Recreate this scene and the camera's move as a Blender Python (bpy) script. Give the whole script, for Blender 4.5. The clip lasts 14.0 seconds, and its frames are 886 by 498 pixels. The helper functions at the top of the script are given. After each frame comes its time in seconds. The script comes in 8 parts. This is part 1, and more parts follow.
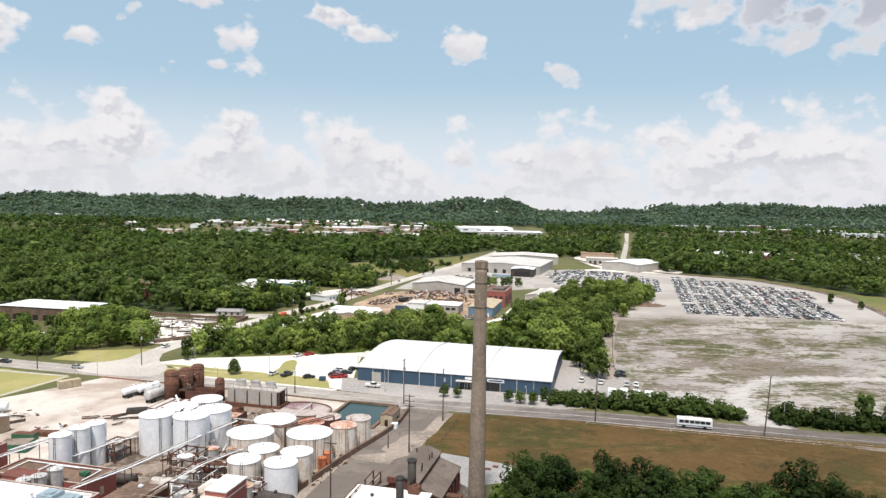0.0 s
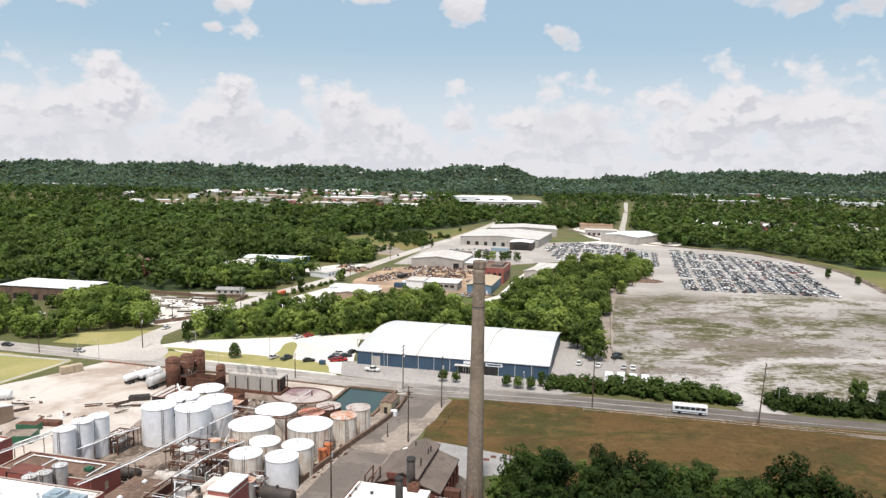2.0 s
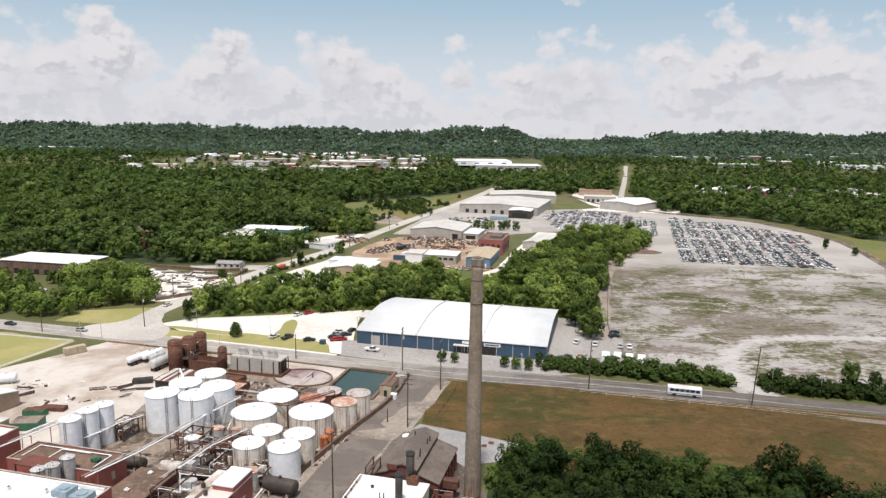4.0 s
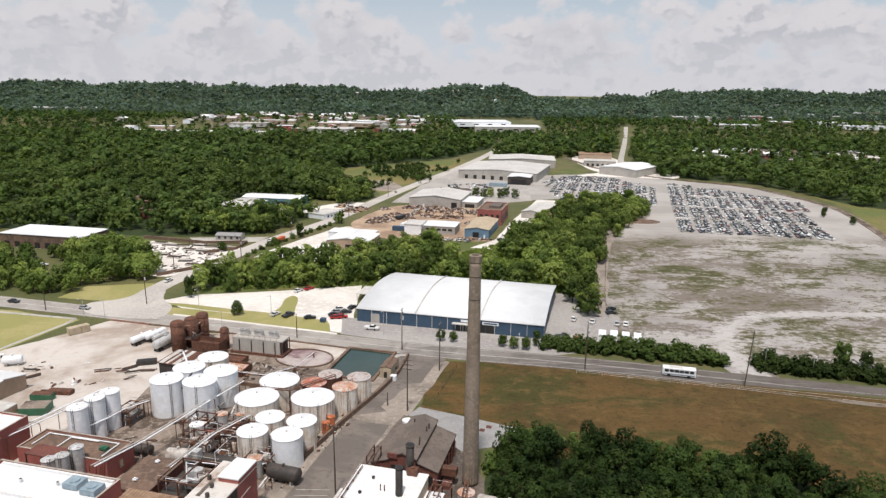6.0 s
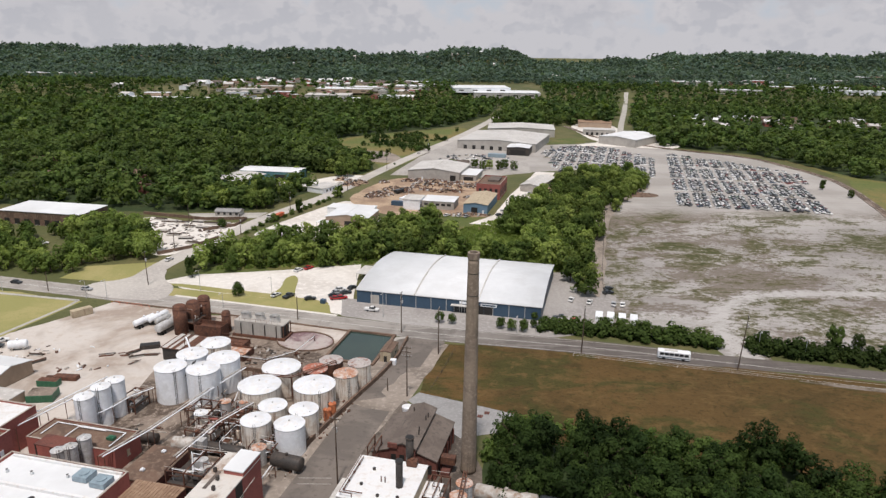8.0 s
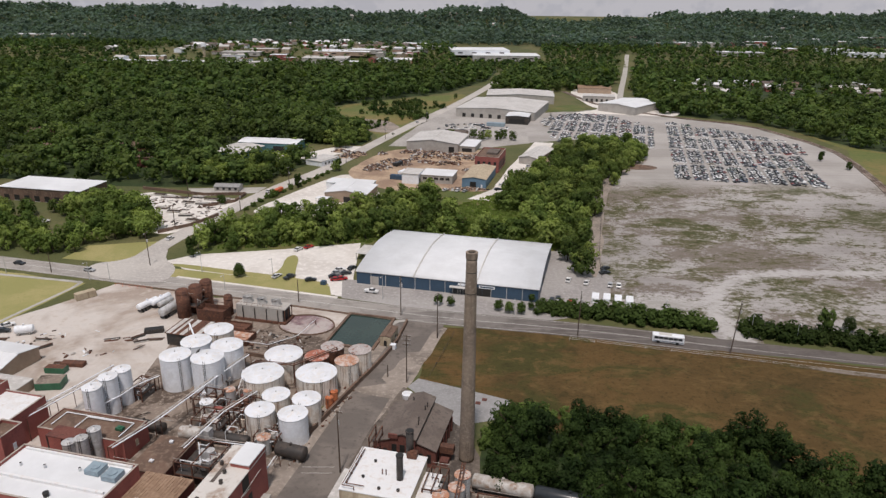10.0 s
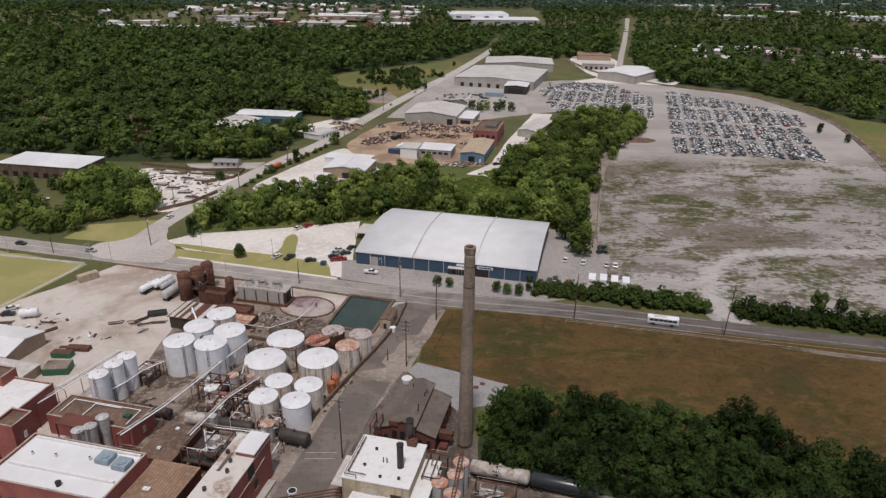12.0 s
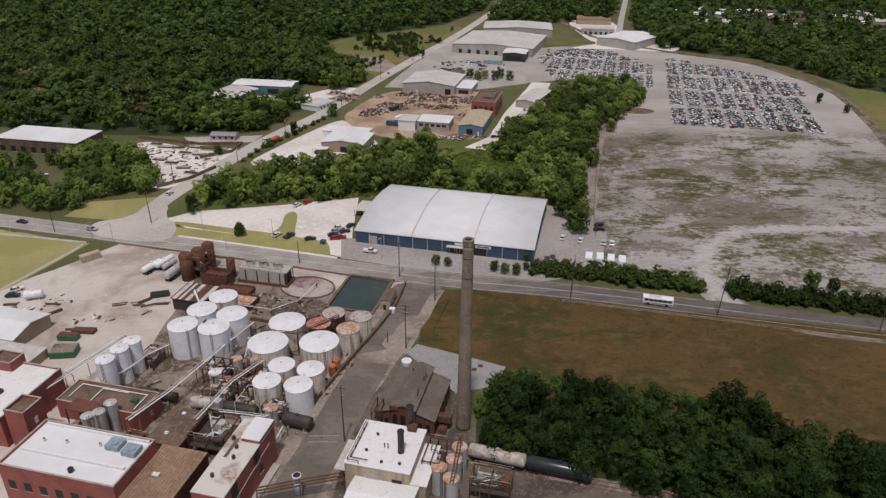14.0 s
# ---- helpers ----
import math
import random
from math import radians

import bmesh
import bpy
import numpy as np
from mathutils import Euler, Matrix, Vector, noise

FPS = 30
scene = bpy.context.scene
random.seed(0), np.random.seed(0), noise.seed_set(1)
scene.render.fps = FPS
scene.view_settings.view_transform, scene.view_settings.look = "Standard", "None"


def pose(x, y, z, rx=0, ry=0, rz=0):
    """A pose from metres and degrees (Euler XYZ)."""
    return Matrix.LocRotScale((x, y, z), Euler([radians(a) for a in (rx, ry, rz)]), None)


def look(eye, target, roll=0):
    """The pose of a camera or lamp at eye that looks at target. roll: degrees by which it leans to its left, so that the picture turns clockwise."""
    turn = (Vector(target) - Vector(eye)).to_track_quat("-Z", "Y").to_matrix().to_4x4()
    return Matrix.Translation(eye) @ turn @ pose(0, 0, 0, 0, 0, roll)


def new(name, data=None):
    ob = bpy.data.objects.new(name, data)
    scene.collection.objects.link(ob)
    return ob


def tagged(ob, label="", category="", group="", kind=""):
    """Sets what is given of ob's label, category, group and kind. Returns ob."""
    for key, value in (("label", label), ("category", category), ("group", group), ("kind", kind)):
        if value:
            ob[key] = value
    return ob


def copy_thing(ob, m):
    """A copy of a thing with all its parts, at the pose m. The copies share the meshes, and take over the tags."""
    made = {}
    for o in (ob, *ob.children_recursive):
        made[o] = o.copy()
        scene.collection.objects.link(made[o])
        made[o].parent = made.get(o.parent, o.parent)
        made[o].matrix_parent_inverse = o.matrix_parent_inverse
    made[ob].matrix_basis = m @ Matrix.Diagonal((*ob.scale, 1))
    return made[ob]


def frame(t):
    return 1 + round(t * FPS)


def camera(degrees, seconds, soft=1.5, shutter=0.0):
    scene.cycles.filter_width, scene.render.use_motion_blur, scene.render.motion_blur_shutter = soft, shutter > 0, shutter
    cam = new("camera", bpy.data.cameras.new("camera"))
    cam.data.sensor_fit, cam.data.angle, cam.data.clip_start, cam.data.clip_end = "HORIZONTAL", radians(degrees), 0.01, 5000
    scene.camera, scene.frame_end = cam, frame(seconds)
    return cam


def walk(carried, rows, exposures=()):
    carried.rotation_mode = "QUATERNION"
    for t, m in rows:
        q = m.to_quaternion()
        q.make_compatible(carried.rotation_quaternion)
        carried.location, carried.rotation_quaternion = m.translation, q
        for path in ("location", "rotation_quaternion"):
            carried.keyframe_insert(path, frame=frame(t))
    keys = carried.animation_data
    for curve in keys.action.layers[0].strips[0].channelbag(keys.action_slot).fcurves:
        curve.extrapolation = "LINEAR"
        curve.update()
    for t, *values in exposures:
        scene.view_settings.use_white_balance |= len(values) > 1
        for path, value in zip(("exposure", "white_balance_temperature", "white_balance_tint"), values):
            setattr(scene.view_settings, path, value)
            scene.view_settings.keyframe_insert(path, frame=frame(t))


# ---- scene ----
cam = camera(64.2, 14.0, soft=1.38)
# seconds, eye (m), then yaw, pitch and roll (degrees)
PATH = [
    (0.0, 0.666, -0.844, 68.415, -0.001, -4.373, 0.990),
    (0.5, 0.688, -0.703, 69.857, -0.032, -5.029, 0.966),
    (1.0, 0.709, -0.574, 71.502, -0.062, -5.689, 0.942),
    (1.5, 0.730, -0.457, 73.464, -0.092, -6.401, 0.920),
    (2.0, 0.750, -0.349, 75.547, -0.121, -7.196, 0.899),
    (2.5, 0.770, -0.250, 77.526, -0.149, -8.004, 0.879),
    (3.0, 0.789, -0.159, 79.347, -0.178, -8.788, 0.860),
    (5.5, 0.857, 0.206, 90.221, -0.319, -13.219, 0.777),
    (6.0, 0.864, 0.268, 92.062, -0.348, -14.031, 0.762),
    (6.5, 0.869, 0.327, 93.860, -0.378, -14.816, 0.749),
    (7.0, 0.870, 0.387, 95.921, -0.409, -15.600, 0.736),
    (7.5, 0.868, 0.446, 97.915, -0.441, -16.351, 0.724),
    (8.0, 0.863, 0.506, 99.609, -0.473, -17.078, 0.712),
    (10.5, 0.776, 0.856, 110.687, -0.659, -21.162, 0.662),
    (11.0, 0.744, 0.942, 112.317, -0.702, -21.870, 0.654),
    (11.5, 0.708, 1.035, 114.144, -0.747, -22.639, 0.646),
    (12.0, 0.666, 1.137, 116.136, -0.793, -23.439, 0.638),
    (12.5, 0.618, 1.248, 118.169, -0.843, -24.243, 0.630),
    (13.0, 0.564, 1.370, 120.236, -0.895, -25.065, 0.623),
    (13.5, 0.505, 1.502, 122.081, -0.949, -25.871, 0.616),
    (14.0, 0.438, 1.647, 123.665, -1.007, -26.636, 0.610),
]

walk(cam, [(t, pose(x, y, z, 90 + pitch, 0, yaw) @ pose(0, 0, 0, 0, 0, roll)) for t, x, y, z, yaw, pitch, roll in PATH],
     exposures=[(0.0, 0.38, 6550, 13), (3.0, 0.27, 6550, 14), (8.0, -0.17, 6540, 16), (14.0, -0.70, 6530, 21)])
# ---- world and sun ----
SUN_FROM = Vector((-0.06, -0.40, 1.0)).normalized()
sun = new("sun", bpy.data.lights.new("sun", "SUN"))
sun.data.energy, sun.data.angle, sun.data.color = 3.5, radians(4.0), (1.0, 0.95, 0.87)
sun.matrix_world = look(SUN_FROM * 300, (0, 0, 0))


class Nodes:
    """A short way to write node trees."""

    def __init__(self, tree):
        self.t = tree
        tree.nodes.clear()

    def n(self, kind, **inputs):
        nd = self.t.nodes.new(kind)
        for k, v in inputs.items():
            key = int(k[1:]) if k[0] == "i" and k[1:].isdigit() else k
            self.put(nd.inputs[key], v)
        return nd

    def put(self, sock, v):
        if isinstance(v, bpy.types.NodeSocket):
            self.t.links.new(v, sock)
        elif isinstance(v, bpy.types.Node):
            self.t.links.new(v.outputs[0], sock)
        else:
            sock.default_value = v

    def math(self, op, a, b=0.0, c=0.0):
        nd = self.n("ShaderNodeMath", i0=a, i1=b, i2=c)
        nd.operation = op
        return nd.outputs[0]

    def times(self, v, xyz):
        nd = self.n("ShaderNodeVectorMath")
        nd.operation = "MULTIPLY"
        self.put(nd.inputs[0], v)
        self.put(nd.inputs[1], xyz)
        return nd.outputs[0]

    def ramp(self, v, a, b):
        """0 below a, 1 above b, smooth between."""
        nd = self.n("ShaderNodeMapRange")
        nd.interpolation_type, nd.clamp = "SMOOTHSTEP", True
        for k, x in ((0, v), (1, a), (2, b), (3, 0.0), (4, 1.0)):
            self.put(nd.inputs[k], x)
        return nd.outputs[0]

    def mix(self, f, a, b, blend="MIX"):
        nd = self.n("ShaderNodeMix")
        nd.data_type, nd.blend_type = "RGBA", blend
        for k, x in ((0, f), (6, a), (7, b)):
            if isinstance(x, tuple):
                x = (*x, 1.0) if len(x) == 3 else x
            self.put(nd.inputs[k], x)
        return nd.outputs[2]

    def noise(self, vec, scale, detail=4.0, rough=0.55, warp=0.0):
        nd = self.n("ShaderNodeTexNoise", Scale=scale, Detail=detail, Roughness=rough, Distortion=warp)
        if vec is not None:
            self.put(nd.inputs["Vector"], vec)
        return nd.outputs[0]


def sky_world():
    w = bpy.data.worlds.new("sky")
    scene.world = w
    w.use_nodes = True
    k = Nodes(w.node_tree)
    sky = k.n("ShaderNodeTexSky")
    sky.sky_type, sky.sun_disc, sky.altitude = "NISHITA", False, 200.0
    sky.sun_elevation, sky.sun_rotation = math.asin(SUN_FROM.z), math.atan2(SUN_FROM.x, SUN_FROM.y)
    sky.air_density, sky.dust_density, sky.ozone_density = 1.0, 1.6, 1.0
    way = k.n("ShaderNodeTexCoord").outputs["Generated"]
    sep = k.n("ShaderNodeSeparateXYZ", Vector=way)
    x, y, z = sep.outputs
    flat = k.math("SQRT", k.math("ADD", k.math("MULTIPLY", x, x), k.math("MULTIPLY", y, y)))
    az = k.math("ARCTAN2", x, y)
    el = k.math("DIVIDE", z, k.math("MAXIMUM", flat, 0.02))
    uv = k.n("ShaderNodeCombineXYZ", X=az, Y=k.math("MULTIPLY", el, 1.25), Z=0.0).outputs[0]
    def heaped(vec):
        """Cauliflower heaps: fractal cells over drifting noise."""
        cells = k.n("ShaderNodeTexVoronoi", Scale=17.0, Detail=3.0, Roughness=0.55, Vector=vec)
        cells.feature = "SMOOTH_F1"
        return k.math("ADD", k.math("MULTIPLY", k.noise(vec, 11.0, 8.0, 0.60), 0.72), k.math("MULTIPLY", k.math("SUBTRACT", 0.80, cells.outputs["Distance"]), 0.42))

    lumps = heaped(uv)
    lit = heaped(k.n("ShaderNodeCombineXYZ", X=k.math("SUBTRACT", az, 0.004), Y=k.math("ADD", k.math("MULTIPLY", el, 1.25), 0.011), Z=0.0).outputs[0])
    # the long bank of cumulus over the horizon, its tops higher and lower along the way round
    top = k.math("ADD", 0.045, k.math("MULTIPLY", k.noise(k.n("ShaderNodeCombineXYZ", X=az, Y=0.0, Z=3.0).outputs[0], 4.2, 3.0, 0.5), 0.085))
    bank = k.math("MULTIPLY", k.math("SUBTRACT", top, el), 22.0)
    cover = k.math("ADD", bank, k.math("MULTIPLY", k.math("SUBTRACT", lumps, 0.37), 6.0))
    # single clouds: way round and height (radians), half width and height; their undersides are grey
    base = 0.0
    for a, e, rx, ry in ((-0.45, 0.055, 0.135, 0.080), (-0.275, 0.055, 0.068, 0.055), (-0.135, 0.065, 0.085, 0.062), (0.03, 0.045, 0.07, 0.042), (0.18, 0.055, 0.13, 0.060),
                         (0.43, 0.06, 0.19, 0.082), (-0.375, 0.266, 0.14, 0.042), (-0.290, 0.202, 0.045, 0.036), (-0.31, 0.168, 0.055, 0.016), (-0.575, 0.180, 0.055, 0.052),
                         (-0.475, 0.192, 0.024, 0.013), (-0.15, 0.240, 0.036, 0.010), (-0.095, 0.218, 0.050, 0.020), (0.015, 0.214, 0.052, 0.029),
                         (0.155, 0.176, 0.046, 0.025), (0.52, 0.252, 0.27, 0.080), (0.37, 0.280, 0.22, 0.044), (0.63, 0.200, 0.10, 0.032)):
        if e > 0.12 and rx < 0.13:
            rx, ry = rx * 1.35, ry * 1.3
        dx = k.math("DIVIDE", k.math("SUBTRACT", az, a), rx)
        dy = k.math("DIVIDE", k.math("SUBTRACT", el, e), ry)
        r = k.math("SQRT", k.math("ADD", k.math("MULTIPLY", dx, dx), k.math("MULTIPLY", dy, dy)))
        one = k.math("ADD", k.math("MULTIPLY", k.math("SUBTRACT", 0.95, r), 2.2), k.math("MULTIPLY", k.math("SUBTRACT", lumps, 0.40 if e < 0.12 or rx > 0.15 else 0.43), 6.0 if e < 0.12 or rx > 0.15 else 8.0))
        cover = k.math("MAXIMUM", cover, one)
        base = k.math("MAXIMUM", base, k.math("MULTIPLY", k.ramp(one, 0.1, 1.0), k.ramp(k.math("ADD", dy, k.math("MULTIPLY", k.math("SUBTRACT", lumps, 0.40), 3.0)), 0.25, -0.75)))
    # scattered clouds over the rest of the sky
    high = k.n("ShaderNodeCombineXYZ", X=k.math("DIVIDE", x, k.math("MAXIMUM", z, 0.12)), Y=k.math("DIVIDE", y, k.math("MAXIMUM", z, 0.12)), Z=0.0).outputs[0]
    above = k.math("MULTIPLY", k.ramp(el, 0.30, 0.5), k.math("MULTIPLY", k.math("SUBTRACT", k.noise(high, 0.9, 7.0, 0.58), 0.41), 7.0))
    cover = k.math("MAXIMUM", cover, above)
    mask = k.ramp(cover, -0.30, 0.90)
    # lit tops and grey undersides
    under = k.ramp(k.math("SUBTRACT", lit, lumps), -0.03, 0.07)
    grey = k.math("MULTIPLY", under, k.ramp(cover, 0.3, 1.3))
    thick = k.math("MULTIPLY", k.ramp(az, 0.30, 0.44), k.math("MULTIPLY", k.ramp(el, 0.188, 0.225), k.ramp(cover, 0.3, 1.0)))
    grey = k.math("MAXIMUM", k.math("MULTIPLY", grey, 0.60), k.math("MAXIMUM", k.math("MULTIPLY", base, 0.55), k.math("MULTIPLY", thick, 0.95)))
    cloud = k.mix(grey, (0.66, 0.66, 0.665), (0.37, 0.40, 0.45))
    haze = k.ramp(el, 0.085, -0.01)
    cloud = k.mix(k.math("MULTIPLY", haze, 0.6), cloud, (0.58, 0.605, 0.63))
    pale = k.mix(0.62, k.mix(1.0, sky.outputs[0], (0.095, 0.095, 0.098), "MULTIPLY"), (0.275, 0.475, 0.59))
    pale = k.mix(k.math("MULTIPLY", k.ramp(el, 0.17, 0.02), 0.9), pale, (0.57, 0.635, 0.69))
    shown = k.mix(k.math("MULTIPLY", mask, 0.96), pale, cloud)
    both = k.n("ShaderNodeBackground", Color=shown, Strength=1.0)
    k.n("ShaderNodeOutputWorld", Surface=both.outputs[0])


sky_world()


# ---- materials ----
def surface(name, a, b, c=None, big=0.15, small=2.5, rough=0.85, metal=0.0, bump=0.3, dist=0.05, vary=0.0, island=False,
            lo=0.42, hi=0.62, spec=0.3, flat_z=1.0, streak=None):
    """A matt surface: a and b mixed in large patches, c in fine grain. Sizes are per metre. vary: the spread of value from thing to thing."""
    m = bpy.data.materials.new(name)
    m.use_nodes = True
    k = Nodes(m.node_tree)
    pos = k.n("ShaderNodeNewGeometry").outputs["Position"]
    vec = pos
    if flat_z != 1.0:
        vec = k.times(pos, (1.0, 1.0, flat_z))
    n1 = k.noise(vec, big, 5.0, 0.6, 0.4)
    n2 = k.noise(vec, small, 5.0, 0.65)
    col = k.mix(k.ramp(n1, lo, hi), a, b)
    if c:
        col = k.mix(k.ramp(n2, 0.48, 0.72), col, c)
    if streak:
        tone, amount, fine = streak
        sv = k.times(pos, (fine, fine, 0.06))
        s = k.ramp(k.noise(sv, 1.0, 5.0, 0.65), 0.50, 0.68)
        col = k.mix(k.math("MULTIPLY", s, amount), col, tone)
    grain = k.math("ADD", 0.82, k.math("MULTIPLY", n2, 0.36))
    col = k.mix(1.0, col, k.n("ShaderNodeCombineColor", Red=grain, Green=grain, Blue=grain).outputs[0], "MULTIPLY")
    if vary:
        rnd = k.n("ShaderNodeNewGeometry").outputs["Random Per Island"] if island else k.n("ShaderNodeObjectInfo").outputs["Random"]
        v = k.math("ADD", 1.0 - vary, k.math("MULTIPLY", rnd, 2 * vary))
        col = k.mix(1.0, col, k.n("ShaderNodeCombineColor", Red=v, Green=v, Blue=v).outputs[0], "MULTIPLY")
    bs = k.n("ShaderNodeBsdfPrincipled", **{"Base Color": col, "Roughness": rough, "Metallic": metal, "Specular IOR Level": spec})
    if bump:
        bp = k.n("ShaderNodeBump", Strength=bump, Distance=dist, Height=n2)
        k.put(bs.inputs["Normal"], bp.outputs[0])
    k.n("ShaderNodeOutputMaterial", Surface=bs.outputs[0])
    return m


def leaves(name, a, b, c, cell=0.0, calm=0.0):
    """Foliage: light and dark leaves clump by clump, and a drift of tone from tree to tree."""
    m = bpy.data.materials.new(name)
    m.use_nodes = True
    k = Nodes(m.node_tree)
    geo = k.n("ShaderNodeNewGeometry")
    n1 = k.noise(geo.outputs["Position"], 0.075, 3.0, 0.6)
    col = k.mix(k.ramp(n1, 0.40, 0.60), a, b)
    wide = k.math("ADD", 0.74, k.math("MULTIPLY", k.ramp(k.noise(geo.outputs["Position"], 0.0085, 4.0, 0.6), 0.36, 0.64), 0.52))
    col = k.mix(1.0, col, k.n("ShaderNodeCombineColor", Red=wide, Green=wide, Blue=wide).outputs[0], "MULTIPLY")
    tree = k.n("ShaderNodeObjectInfo").outputs["Random"]
    col = k.mix(k.math("MULTIPLY", k.ramp(tree, 0.3, 1.0), 0.5), col, c)
    if cell:
        # joined woods: one tone for about each crown
        spot = k.n("ShaderNodeTexVoronoi", Scale=cell, Vector=k.times(geo.outputs["Position"], (1.0, 1.0, 0.0))).outputs["Color"]
        red, green, _ = k.n("ShaderNodeSeparateColor", Color=spot).outputs
        col = k.mix(k.math("MULTIPLY", k.ramp(red, 0.35, 1.0), 0.8), col, c)
        tree = k.math("MULTIPLY", k.math("SUBTRACT", green, 0.1), 1.15)
    v = k.math("MULTIPLY", k.math("ADD", 0.8 + 0.16 * calm, k.math("MULTIPLY", geo.outputs["Random Per Island"], 0.4 - 0.32 * calm)), k.math("ADD", 0.58 + 0.30 * calm, k.math("MULTIPLY", tree, 0.75 - 0.55 * calm)))
    col = k.mix(1.0, col, k.n("ShaderNodeCombineColor", Red=v, Green=v, Blue=v).outputs[0], "MULTIPLY")
    bs = k.n("ShaderNodeBsdfPrincipled", **{"Base Color": col, "Roughness": 0.7, "Specular IOR Level": 0.15})
    thin = k.n("ShaderNodeBsdfTranslucent", Color=k.mix(1.0, col, (1.0, 1.05, 0.55), "MULTIPLY"))
    both = k.n("ShaderNodeMixShader", i0=0.42, i1=bs.outputs[0], i2=thin.outputs[0])
    k.n("ShaderNodeOutputMaterial", Surface=both.outputs[0])
    return m


def plain(name, col, rough=0.5, metal=0.0, spec=0.5):
    return surface(name, col, tuple(x * 0.8 for x in col), None, 0.6, 6.0, rough, metal, 0.1, 0.01, spec=spec)


